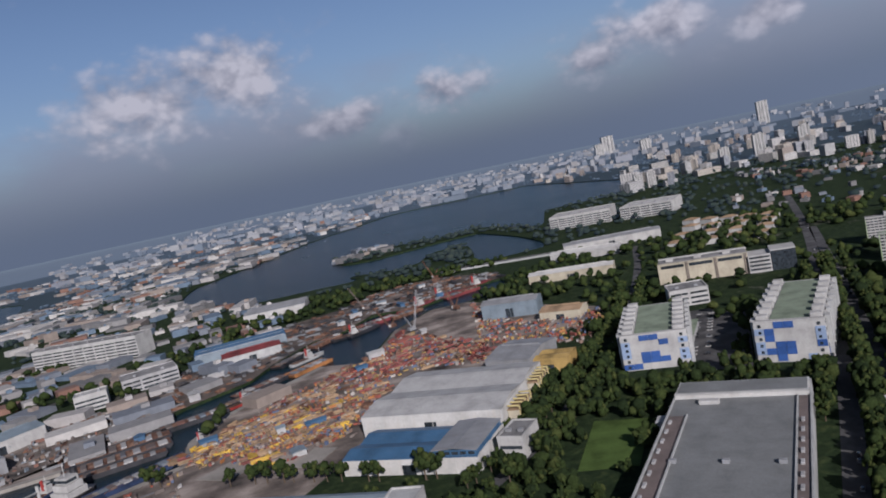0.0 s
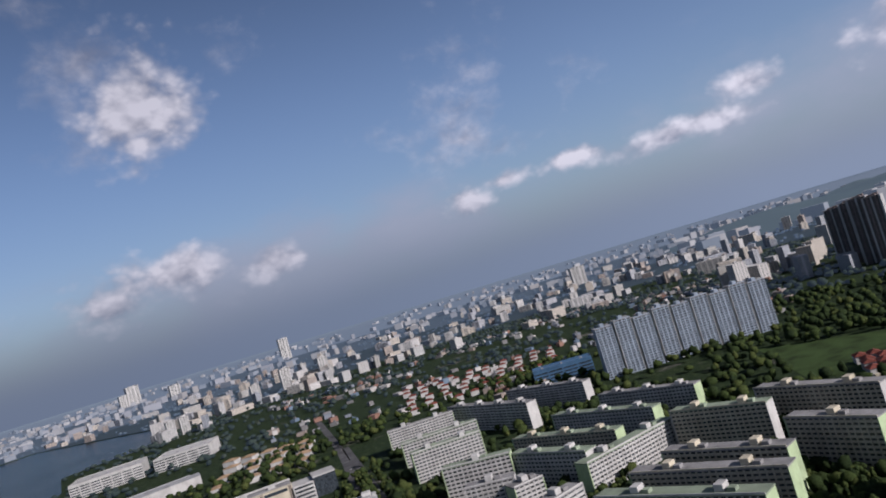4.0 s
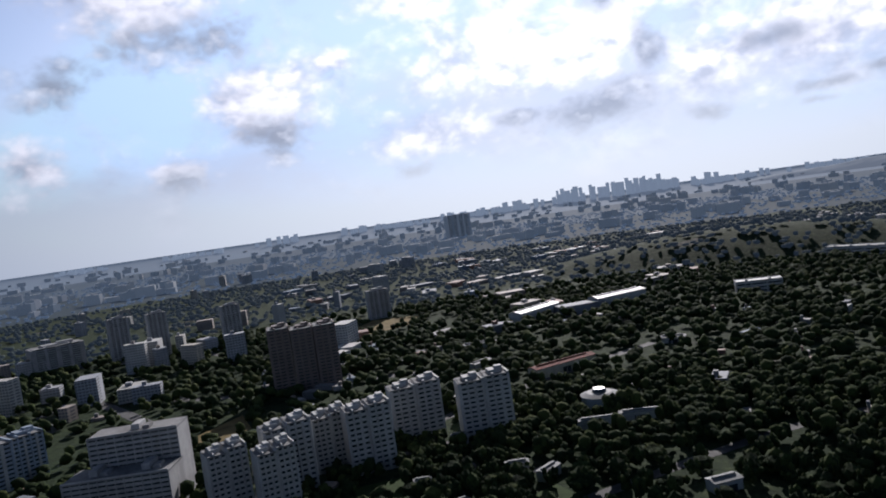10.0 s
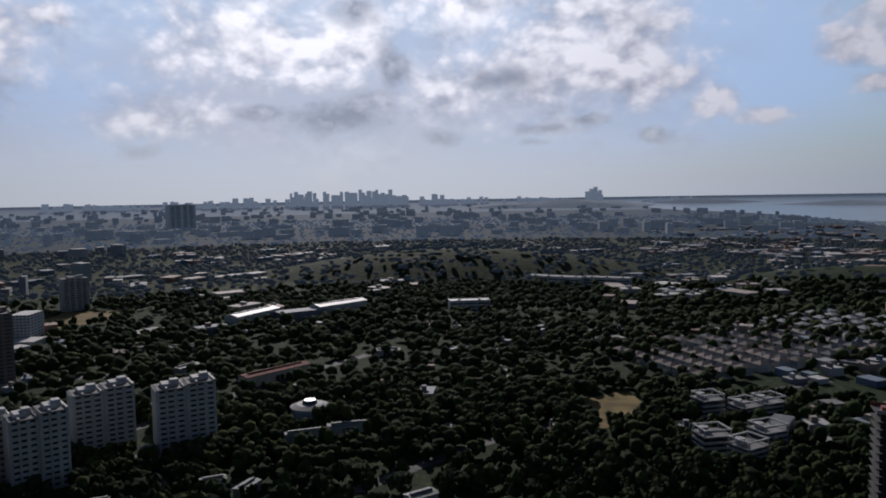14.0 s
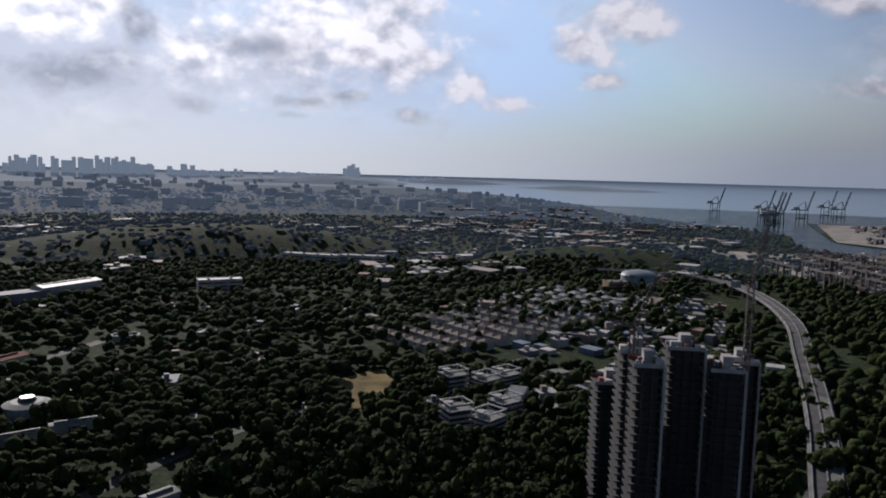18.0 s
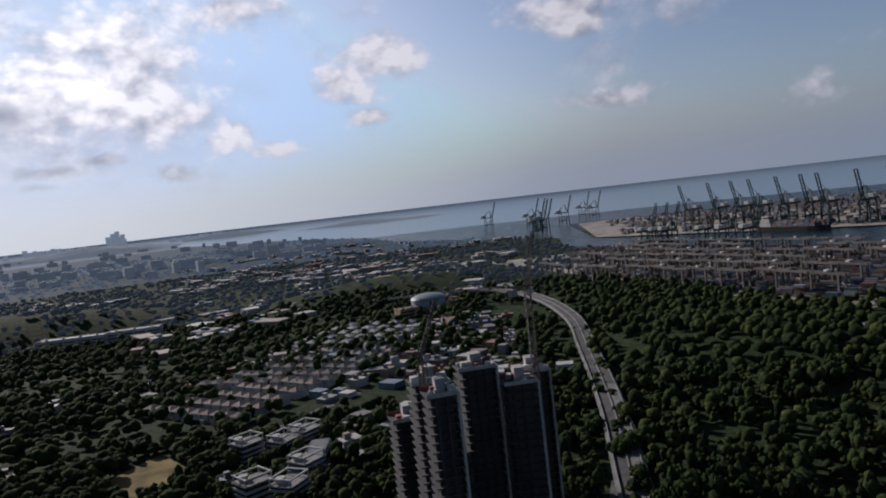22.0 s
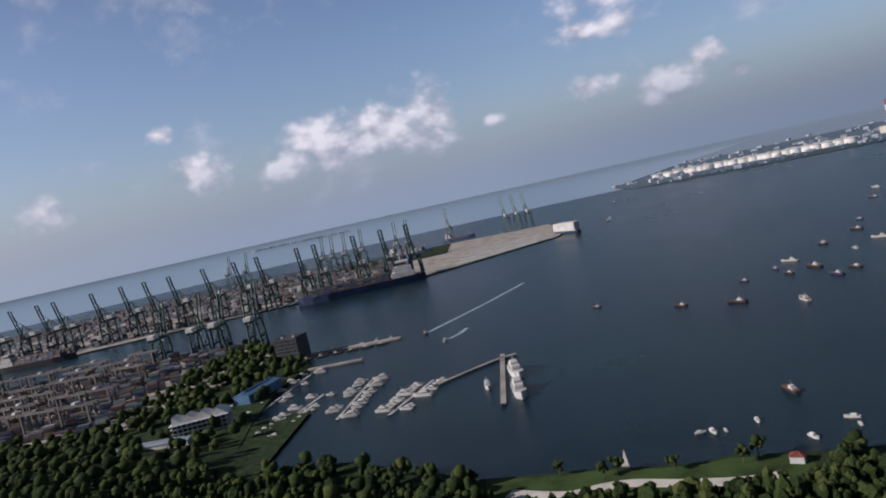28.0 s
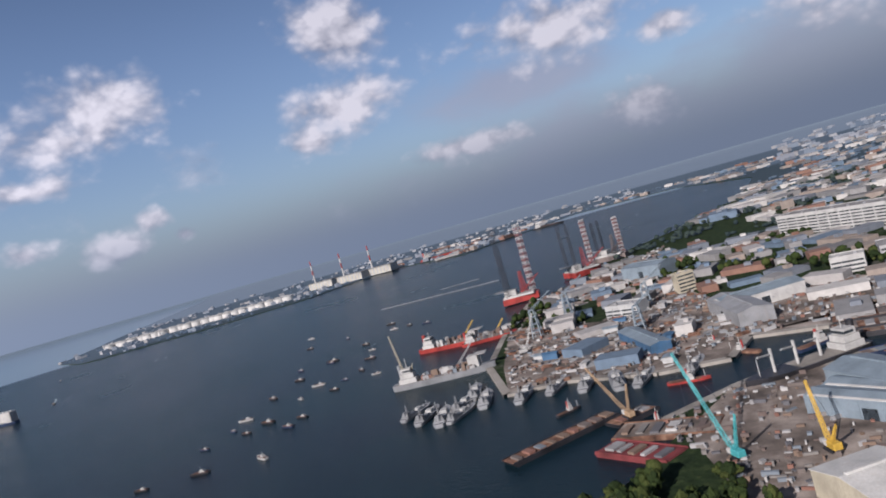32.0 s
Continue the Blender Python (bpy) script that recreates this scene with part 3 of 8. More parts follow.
DULLGOODS = palette("dull_yard_goods", [(0.13, 0.11, 0.10), (0.25, 0.25, 0.25), (0.17, 0.12, 0.09), (0.33, 0.33, 0.33), (0.10, 0.10, 0.11), (0.18, 0.17, 0.16), (0.20, 0.10, 0.075), (0.40, 0.40, 0.39), (0.15, 0.18, 0.21), (0.12, 0.09, 0.08)], 0.85)
BOXES = palette("container_paint", [(0.105, 0.051, 0.043), (0.046, 0.065, 0.125), (0.136, 0.143, 0.156), (0.118, 0.082, 0.058), (0.037, 0.068, 0.078), (0.093, 0.054, 0.055), (0.174, 0.184, 0.203), (0.068, 0.068, 0.082), (0.081, 0.082, 0.094)], 0.75)
FARWALL = palette("town_walls", [(0.42, 0.42, 0.41), (0.34, 0.35, 0.37), (0.44, 0.40, 0.34), (0.28, 0.30, 0.33), (0.50, 0.49, 0.47), (0.32, 0.27, 0.23), (0.38, 0.37, 0.34)], 0.8, storeys=True)
LOWROOF = palette("town_roofs", [(0.22, 0.22, 0.22), (0.34, 0.33, 0.32), (0.15, 0.17, 0.20), (0.20, 0.11, 0.08), (0.44, 0.43, 0.41), (0.11, 0.16, 0.22), (0.25, 0.21, 0.18), (0.14, 0.14, 0.14)], 0.8)


def frame_at(ax, ay, bx, by):
    """The pose at a facade's first corner: x along the facade, y to its back."""
    return pose(ax, ay, QUAY, 0, 0, math.degrees(math.atan2(by - ay, bx - ax)))


def thing(name, at, label, category, group=""):
    if len(label.split()) < 4:
        label += " at the works" if category in ("industrial hall", "barge", "crane") else " with plain walls"
    ob = new(name)
    ob.matrix_basis = at
    return tagged(ob, label, category, group)


def piece(name, me, parent, x=0.0, y=0.0, z=0.0, rz=0.0):
    ob = new(name, me)
    ob.parent = parent
    ob.matrix_basis = pose(x, y, z, 0, 0, rz)
    return ob


def cuboid(name, x0, y0, z0, x1, y1, z1, material, parent, label="", bevel=0.0):
    bm = bmesh.new()
    box(bm, x0, y0, z0, x1, y1, z1)
    if bevel:
        bmesh.ops.bevel(bm, geom=bm.edges[:], offset=bevel, segments=1, affect="EDGES")
    return part(name, bm, material, parent, label)


def gable(name, x0, y0, x1, y1, z, rise, material, parent, over=0.6, along="x", thick=0.35, label=""):
    """A pitched roof with overhang and thickness, its ridge along x or y."""
    x0, y0, x1, y1 = x0 - over, y0 - over, x1 + over, y1 + over
    if along == "x":
        c = (y0 + y1) / 2
        top = [(x0, y0, z), (x1, y0, z), (x1, c, z + rise), (x0, c, z + rise), (x0, y1, z), (x1, y1, z)]
    else:
        c = (x0 + x1) / 2
        top = [(x0, y1, z), (x0, y0, z), (c, y0, z + rise), (c, y1, z + rise), (x1, y1, z), (x1, y0, z)]
    low = [(a, b, h - thick) for a, b, h in top]
    f = [(0, 1, 2, 3), (3, 2, 5, 4), (9, 8, 7, 6), (10, 11, 8, 9), (0, 6, 7, 1), (4, 5, 11, 10), (1, 7, 8, 2), (2, 8, 11, 5), (0, 3, 9, 6), (3, 4, 10, 9)]
    ob = new(name, mesh_of(name, top + low, f, material))
    ob.parent = parent
    return tagged(ob, label)


def hip(name, x0, y0, x1, y1, z, rise, material, parent, over=0.5):
    x0, y0, x1, y1 = x0 - over, y0 - over, x1 + over, y1 + over
    w, d = x1 - x0, y1 - y0
    k = min(w, d) / 2
    if w >= d:
        r = [(x0 + k, y0 + k, z + rise), (x1 - k, y1 - k, z + rise)]
        f = [(0, 1, 5, 4), (1, 2, 5), (2, 3, 4, 5), (3, 0, 4), (3, 2, 1, 0)]
    else:
        r = [(x0 + k, y0 + k, z + rise), (x1 - k, y1 - k, z + rise)]
        f = [(0, 1, 4), (1, 2, 5, 4), (2, 3, 5), (3, 0, 4, 5), (3, 2, 1, 0)]
    ob = new(name, mesh_of(name, [(x0, y0, z), (x1, y0, z), (x1, y1, z), (x0, y1, z)] + r, f, material))
    ob.parent = parent
    return ob


def apartment(row, label, wall=PALE, end=None, roof=ROOFGREY, storey=2.8, bay=7.0, band=1.6, category="apartment block", group="", fin=0.5, tank=True):
    """A slab or tower of flats: dark window core behind parapet bands and piers, end walls, roof slab with plant rooms."""
    ax, ay, bx, by, d, h = row
    L = math.hypot(bx - ax, by - ay)
    ob = thing("apartment_block", frame_at(ax, ay, bx, by), label, category, group)
    cuboid("window_core", 0.5, 0.7, 0, L - 0.5, d - 0.7, h - 0.3, GLASS, ob, "dark recessed windows")
    n = max(2, round(h / storey))
    far = math.hypot(ax, ay) > 430
    bm, many = bmesh.new(), bmesh.new()
    for k in range(n):
        z = 0.9 + k * h / n
        if far or k == 0:
            box(many if far else bm, 0.25, 0.15, z - band / 2, L - 0.25, d - 0.15, z + band / 2)
    first = tagged(part("parapet_band", many if far else bm, wall, ob), kind="stuff" if far else "")
    for k in range(1, 0 if far else n):
        piece("parapet_band", first.data, ob, z=k * h / n)
    m = max(2, round(L / bay))
    bm, many = bmesh.new(), bmesh.new()
    for k in range(1, m):
        if far or k == 1:
            box(many if far else bm, k * L / m - fin / 2, 0, 0, k * L / m + fin / 2, d, h)
    first = tagged(part("pier", many if far else bm, wall, ob), kind="stuff" if far else "")
    for k in range(2, 0 if far else m):
        piece("pier", first.data, ob, x=(k - 1) * L / m)
    for x in (0, L):
        cuboid("end_wall", x - 0.3, -0.1, 0, x + 0.3, d + 0.1, h + 0.2, end or wall, ob)
    cuboid("roof", -0.4, -0.4, h, L + 0.4, d + 0.4, h + 0.7, roof, ob)
    cuboid("roof_parapet", -0.1, -0.1, h + 0.7, L + 0.1, 0.3, h + 1.6, wall, ob)
    if tank:
        for k in range(max(1, round(L / 38))):
            x = (k + 0.5) * L / max(1, round(L / 38))
            cuboid("stair_tower", x - 2.4, d * 0.3, h + 0.7, x + 2.4, d * 0.85, h + 4.2, wall, ob, bevel=0.2)
            cuboid("water_tank", x + 4, d * 0.3, h + 0.7, x + 8, d * 0.65, h + 2.6, roof, ob)
    return ob


def tower(x, y, w, d, h, turn, label, wall=PALE, pier_wall=None, roof=ROOFGREY, group="", storey=3.0, strips=4):
    """A tall point block: four faces of vertical strips between floor lines, stepped crown."""
    px, py, pz, k = lie(x, y)
    ob = thing("tower_block", pose(px, py, pz + QUAY, 0, 0, turn), label, "tower block", group)
    w, d, h = w * k, d * k, h * k
    cuboid("window_core", -w / 2 + 0.6, -d / 2 + 0.6, 0, w / 2 - 0.6, d / 2 - 0.6, h, GLASS, ob, "dark recessed windows")
    n = max(3, round(h / k / storey))
    bm = bmesh.new()
    near = math.hypot(x, y) < 600
    for i in range(1 if near else n):
        box(bm, -w / 2 + 0.25, -d / 2 + 0.25, i * h / n, w / 2 - 0.25, d / 2 - 0.25, (i + 0.56) * h / n)
    first = part("floor_band", bm, wall, ob)
    if not near:
        tagged(first, kind="stuff")
    for i in range(1, n if near else 0):
        piece("floor_band", first.data, ob, z=i * h / n)
    for i in range(strips + 1):
        x0, q = -w / 2 + i * w / strips, w / strips * (0.13 if i % 2 else 0.2)
        cuboid("pier", x0 - q, -d / 2 - 0.3, 0, x0 + q, d / 2 + 0.3, h + 0.3 + (1.5 if i % 2 else 0), (pier_wall or wall) if i % 2 == 0 else wall, ob)
    for s in (-1, 1):
        cuboid("side_pier", -w / 2 - 0.25, s * d * 0.24 - d * 0.09, 0, w / 2 + 0.25, s * d * 0.24 + d * 0.09, h + 0.2, wall, ob)
    cuboid("roof", -w / 2 - 0.3, -d / 2 - 0.4, h, w / 2 + 0.3, d / 2 + 0.4, h + 0.8, roof, ob)
    cuboid("plant_room", -w * 0.28, -d * 0.25, h + 0.8, w * 0.22, d * 0.28, h + 3 * k, wall, ob, bevel=0.15)
    cuboid("lift_room", w * 0.05, -d * 0.1, h + 0.8, w * 0.38, d * 0.2, h + 4.5 * k, wall, ob, bevel=0.15)
    return ob


def hall(row, label, wall, roofing, style="gable", ribs=1, lights=0, doors=1, name="hall", category="industrial hall", group=""):
    """A works hall: walls, one or more roof spans, skylight strips, dark doorways and ridge vents."""
    ax, ay, bx, by, d, h = row
    L = math.hypot(bx - ax, by - ay)
    ob = thing(name, frame_at(ax, ay, bx, by), label, category, group)
    cuboid("wall", 0, 0, 0, L, d, h, wall, ob)
    if style == "flat":
        cuboid("roof", 0.7, 0.7, h, L - 0.7, d - 0.7, h + 0.25, roofing, ob)
        for q in ((0, 0, L, 0.6), (0, d - 0.6, L, d), (0, 0.6, 0.6, d - 0.6), (L - 0.6, 0.6, L, d - 0.6)):
            cuboid("parapet", q[0] - 0.1, q[1] - 0.1, h, q[2] + 0.1, q[3] + 0.1, h + 1.1, wall, ob)
        for k in range(max(2, int(L / 22))):
            x = (k + 0.5) * L / max(2, int(L / 22))
            cuboid("roof_unit", x - 1.6, d * 0.3, h + 0.25, x + 1.6, d * 0.3 + 2.4, h + 2.0, STEEL, ob, bevel=0.15)
    else:
        for k in range(ribs):
            y0, y1 = k * d / ribs, (k + 1) * d / ribs
            rise = min(3.2, (y1 - y0) * 0.11)
            gable("roof", 0, y0, L, y1, h + 0.35, rise, roofing, ob, over=0.5 if ribs == 1 else 0.0)
            if ribs == 1:
                for x in (0.0, L):
                    me = mesh_of("gable_wall", [(x, y0, h), (x, y1, h), (x, (y0 + y1) / 2, h + rise), (x + 0.2, y0, h), (x + 0.2, y1, h), (x + 0.2, (y0 + y1) / 2, h + rise)],
                                 [(0, 1, 2), (5, 4, 3), (0, 3, 4, 1), (1, 4, 5, 2), (2, 5, 3, 0)], wall)
                    piece("gable_wall", me, ob)
                cuboid("ridge_vent", L * 0.08, d / 2 - 0.9, h + rise + 0.1, L * 0.92, d / 2 + 0.9, h + rise + 1.1, roofing, ob, bevel=0.2)
            elif lights:
                gable("skylight", 2, y0 + 0.2, L - 2, y0 + (y1 - y0) * 0.22, h + 0.62, 0.25, SHEETWHITE, ob, over=0.0)
    if style == "flat" and 9 < h < 40 and L < 200:
        for j in range(int(h / 4.2)):
            for k in range(max(1, int(L / 16))):
                x0, x1 = k * L / max(1, int(L / 16)) + 1, (k + 1) * L / max(1, int(L / 16)) - 1
                cuboid("window_band", x0, -0.14, 1.6 + 4.2 * j, x1, 0.1, 3.4 + 4.2 * j, GLASS, ob)
    for k in range(doors if style != "flat" else 0):
        x = (k + 0.5) * L / doors
        cuboid("door", x - min(4, L / doors * 0.3), -0.12, 0, x + min(4, L / doors * 0.3), 0.1, h * 0.62, GLASS, ob, "dark roller doorway")
    for k in range(int(L / 20)):
        cuboid("wall_rib", 20 * k + 9.8, -0.25, 0, 20 * k + 10.2, d + 0.25, h, wall, ob)
    return ob


def lattice(bm, a, b, w0, w1, bars=8, r=0.22):
    """A square lattice mast or boom from a to b: four chords, rungs and diagonals."""
    a, b = Vector(a), Vector(b)
    along = (b - a).normalized()
    side = along.orthogonal().normalized()
    if abs(along.z) < 0.95:
        side = along.cross(Vector((0, 0, 1))).normalized()
    up = side.cross(along)
    rings = []
    for i in range(bars + 1):
        t = i / bars
        w = (w0 + (w1 - w0) * t) / 2
        c = a.lerp(b, t)
        rings.append([c + side * w * s + up * w * u for s, u in ((1, 1), (-1, 1), (-1, -1), (1, -1))])
    for i in range(bars):
        for j in range(4):
            rod(bm, rings[i][j], rings[i + 1][j], r)
            rod(bm, rings[i][j], rings[i + 1][(j + 1) % 4], r * 0.7)
            rod(bm, rings[i + 1][j], rings[i + 1][(j + 1) % 4], r * 0.7)


def rod(bm, a, b, r, n=4):
    a, b = Vector(a), Vector(b)
    if (b - a).length < 1e-4:
        return
    m = Matrix.Translation((a + b) / 2) @ (b - a).to_track_quat("Z", "Y").to_matrix().to_4x4()
    bmesh.ops.create_cone(bm, cap_ends=True, segments=n, radius1=r, radius2=r, depth=(b - a).length, matrix=m)


def beam(name, a, b, r, material, parent, label="", n=4):
    bm = bmesh.new()
    rod(bm, a, b, r, n)
    return part(name, bm, material, parent, label)


def sheet(name, pts, z, material, label, category, thick=0.3, kind="structure"):
    """A flat area of ground with its own surface, a little above the land."""
    bm = bmesh.new()
    vs = []
    for x, y in pts:
        px, py, pz, k = lie(x, y)
        vs.append(bm.verts.new((px, py, pz + QUAY + z)))
    f = bm.faces.new(vs)
    if f.normal.z < 0:
        f.normal_flip()
    g2 = bmesh.ops.extrude_face_region(bm, geom=[f])
    bmesh.ops.translate(bm, vec=(0, 0, -thick), verts=[v for v in g2["geom"] if isinstance(v, bmesh.types.BMVert)])
    bmesh.ops.recalc_face_normals(bm, faces=bm.faces[:])
    bmesh.ops.triangulate(bm, faces=bm.faces[:])
    return tagged(part(name, bm, material), label, category, kind=kind)


def ribbon(name, pts, width, z, material, label, category, thick=0.5, kind="structure", parent=None):
    """A road or kerb strip along a smooth line of (x, y) or (x, y, z) places."""
    P = [Vector((*p, 0)) if len(p) == 2 else Vector(p) for p in pts]
    fine = []
    for i in range(len(P) - 1):
        p0, p1, p2, p3 = P[max(i - 1, 0)], P[i], P[i + 1], P[min(i + 2, len(P) - 1)]
        for s in range(8):
            t = s / 8
            fine.append(0.5 * (2 * p1 + (p2 - p0) * t + (2 * p0 - 5 * p1 + 4 * p2 - p3) * t * t + (3 * p1 - p0 - 3 * p2 + p3) * t ** 3))
    fine.append(P[-1])
    verts, faces = [], []
    for i, p in enumerate(fine):
        d = (fine[min(i + 1, len(fine) - 1)] - fine[max(i - 1, 0)])
        s = Vector((-d.y, d.x, 0)).normalized() * width / 2
        for q in (p + s, p - s):
            x, y, zz, k = lie(q.x, q.y)
            verts += [(x, y, zz + QUAY + z + p.z), (x, y, zz + QUAY + z + p.z - thick)]
    for i in range(len(fine) - 1):
        a, b = 4 * i, 4 * i + 4
        faces += [(a, a + 2, b + 2, b), (a + 1, b + 1, b + 3, a + 3), (a, b, b + 1, a + 1), (a + 2, a + 3, b + 3, b + 2)]
    ob = new(name, mesh_of(name, verts, faces, material))
    ob.parent = parent
    return (tagged(ob, label, category, kind=kind) if not parent else ob), fine


# ---- housing estates ----
rng = random.Random(7)
TAKEN = []   # (x, y, r) of ground that is built on


def claim(ax, ay, bx, by, d):
    """Marks a building's footprint as taken."""
    L = math.hypot(bx - ax, by - ay)
    ux, uy = (bx - ax) / L, (by - ay) / L
    n, m = max(1, round(L / 13)), max(1, round(d / 13))
    for i in range(n):
        for j in range(m):
            p, q = (i + 0.5) * L / n, (j + 0.5) * d / m
            TAKEN.append((ax + ux * p - uy * q, ay + uy * p + ux * q, 0.62 * max(L / n, d / m) + 3.5))


def facing(x, y):
    """The turn that shows a face to the middle of the place."""
    return math.degrees(math.atan2(-x, y))


ESTATE = [(411, 706, 475, 669, 14, 25), (377, 630, 444, 592, 14, 23), (343, 563, 400, 534, 14, 26), (303, 466, 337, 427, 12, 29), (341, 432, 346, 362, 12, 26), (277, 408, 298, 383, 12, 27),
          (289, 373, 309, 367, 14, 24), (231, 279, 233, 244, 16, 25), (273, 292, 286, 203, 12, 28), (308, 296, 321, 210, 12, 27), (335, 292, 342, 220, 12, 29), (335, 352, 423, 345, 12, 22),
          (385, 477, 399, 380, 12, 22), (444, 487, 450, 383, 12, 22), (415, 341, 424, 274, 12, 28)]
ESTATE_FAR = [(507, 486, 516, 388, 12, 20), (240, 205, 234, 172, 16, 24), (340, 160, 336, 115, 12, 34), (303, 153, 297, 105, 12, 34), (458, 300, 450, 215, 12, 28), (385, 242, 380, 190, 12, 30)]
for row in ESTATE + ESTATE_FAR:
    apartment(row, "pale green-ended slab of flats with grey roof", WHITE if rng.random() < 0.6 else CREAM, LIME if rng.random() < 0.6 else WHITE, ROOFGREEN if rng.random() < 0.5 else ROOFGREY, bay=3.6, fin=0.8, band=1.4, group="slab blocks of the estate")
    claim(*row[:5])
for row in [(488, 695, 480, 555, 13, 26), (544, 654, 552, 543, 13, 24), (261, 318, 293, 318, 12, 27)]:
    apartment(row, "white slab of flats with bright end wall", WHITE, WHITE, group="white slab blocks")
    claim(*row[:5])
apartment((126, 110, 140, 97.5, 13, 77), "tall white and blue tower of flats", WHITE, SKYBLUE, ROOFGREEN, bay=4.5, band=1.5, fin=1.0, group="blue tower blocks")
claim(126, 110, 140, 97.5, 13)
apartment((124, 137, 150, 131, 13, 58), "blue and white slab of flats with grey roof", SKYBLUE, WHITE, ROOFGREY, bay=3.6, band=1.4, fin=0.8, group="blue tower blocks")
claim(124, 137, 150, 131, 13)
apartment((230, 306, 245, 296, 16, 27), "lime green stair tower of flats", LIME, LIME, ROOFGREEN)
for i in range(9):   # the long row of tall flats
    t0, t1 = i / 9, (i + 0.86) / 9
    row = (649 + 171 * t0, 592 - 127 * t0, 649 + 171 * t1, 592 - 127 * t1, 17, 60 + 3 * (i % 2))
    apartment(row, "tall blue-grey tower of flats in a row", BLUEGREY, PALE if i % 2 else BLUEGREY, ROOFGREY, bay=5.0, band=1.1, group="row of tall flats", fin=1.2)
    claim(*row[:5])
hall((650, 716, 706, 662, 30, 20), "blue school block with arched roof edge", SHEETBLUE, SHEETBLUE, "flat", name="school_block", category="school")
LONGSLABS = [(336, 1, 364, -44, 13, 38), (364, -46, 389, -102, 13, 38), (404, -117, 400, -178, 13, 34), (318, -55, 352, -98, 14, 33), (385, 132, 342, 69, 12, 27)]
for row in LONGSLABS:
    apartment(row, "bluish white slab of flats with deep piers", BLUEWHITE, BLUEWHITE, ROOFGREY, bay=3.8, fin=1.1, band=1.3, group="white slabs by the canal")
    claim(*row[:5])
for row in [(734, -37, 635, -178, 14, 30), (822, 62, 736, -8, 13, 34), (973, 72, 845, -13, 13, 36), (1150, 86, 979, -10, 13, 36)]:
    apartment(row, "long grey-brown slab of flats", CREAM, CREAM, ROOFGREY, bay=8, group="long grey slabs")
    claim(*row[:5])
for i in range(7):
    row = (1103, 262 - 19 * i, 1103, 262 - 19 * i - 17, 16, 52 + 3 * (i % 2))
    apartment(row, "yellow and grey slab of flats", YELLOW if i % 2 else GREY, YELLOW if i % 2 else GREY, bay=5, group="yellow and grey flats", fin=1.0)
    claim(*row[:5])
for row in [(391, -228, 339, -256, 24, 24), (394, -250, 350, -276, 22, 42)]:
    apartment(row, "grey apartment complex with stepped roof", GREY, GREY, ROOFGREY, bay=5, group="stepped complex")
    claim(*row[:5])

TOWERS = [(528, -164, 23, 40), (547, -202, 21, 38), (505, -221, 20, 39), (516, -260, 30, 32), (523, -293, 20, 30), (762, -325, 37, 32)]
for x, y, w, h in TOWERS:
    tower(x, y, w, 20, h, facing(x, y) + 14, "blue-grey tower of flats beside the slabs", BLUEGREY, PALE, group="blue-grey towers", strips=5)
    TAKEN.append((x, y, w * 0.8))
for x, y, w, h in [(970, -67, 36, 95), (926, -100, 33, 90), (976, -147, 34, 44), (1008, -188, 22, 65), (1012, -223, 36, 52), (1003, -232, 29, 99), (975, -262, 29, 97), (1189, -237, 30, 94)]:
    tower(x, y, w, 24, h, facing(x, y) + rng.uniform(-12, 12), "very tall pale residential tower", WHITE, group="tall pale towers", strips=8)
    TAKEN.append((x, y, w))
for x, y, w, h in [(1292, 575, 24, 98), (1285, 545, 24, 103), (1250, 515, 26, 107), (1235, 487, 24, 104)]:
    tower(x, y, w, 26, h, facing(x, y) - 10, "dark twin tower with pale vertical strips", BROWN, PALE, group="dark twin towers", strips=4)
for x, y, w, h in [(308, -268, 19, 33), (277, -272, 18, 33), (288, -296, 24, 38), (283, -330, 20, 33), (255, -330, 24, 38), (257, -391, 30, 34), (211, -401, 30, 35)]:
    for dx in (-0.28, 0.28):
        a = radians(facing(x, y))
        tower(x + dx * w * math.cos(a), y + dx * w * math.sin(a), w * 0.5, 17, h + 4 * dx, facing(x, y) + 8, "white condominium tower with gridded windows", WHITE, group="condominium towers", strips=3)
    TAKEN.append((x, y, w * 0.8))
for dx in (-20, 0, 20):
    tower(442 + dx * 0.85, -515 + dx * 0.6, 18, 26, 55 + rng.uniform(-4, 4), facing(442, -515), "dark brown apartment tower", BROWN, group="dark brown towers", strips=3)
for x, y, w, h in [(320, -133, 19, 36), (288, -140, 14, 42)]:
    tower(x, y, w, 18, h, facing(x, y) + 20, "white condominium tower with small red roof", WHITE, roof=TILE, strips=4)
    TAKEN.append((x, y, w))
FARTOWERS = [(543, 1928, 20, 40), (575, 1920, 20, 42), (1011, 2231, 30, 66), (1180, 2285, 30, 62), (905, 2240, 26, 45), (1599, 6425, 90, 150), (2593, 5578, 70, 170), (1500, 5000, 60, 80), (2659, 2384, 60, 85), (1420, 6000, 60, 100)]
for x, y, w, h in FARTOWERS:
    tower(x, y, w, w * 0.7, h, facing(x, y) + 15, "distant white residential tower", WHITE, group="distant towers", strips=3)
tower(1700, -3500, 120, 72, 115, facing(1700, -3500) + 10, "squat hazy office tower on the horizon", HAZYWALL, group="grey towers", strips=4)
for x, y, w, h in [(600, -900, 30, 42), (840, -700, 24, 60), (870, -660, 24, 62), (760, -760, 24, 55), (950, -620, 60, 38)]:
    tower(x, y, w, w * 0.6, h, facing(x, y) + 10, "hazy grey tower against the light", GREY, group="grey towers", strips=4)
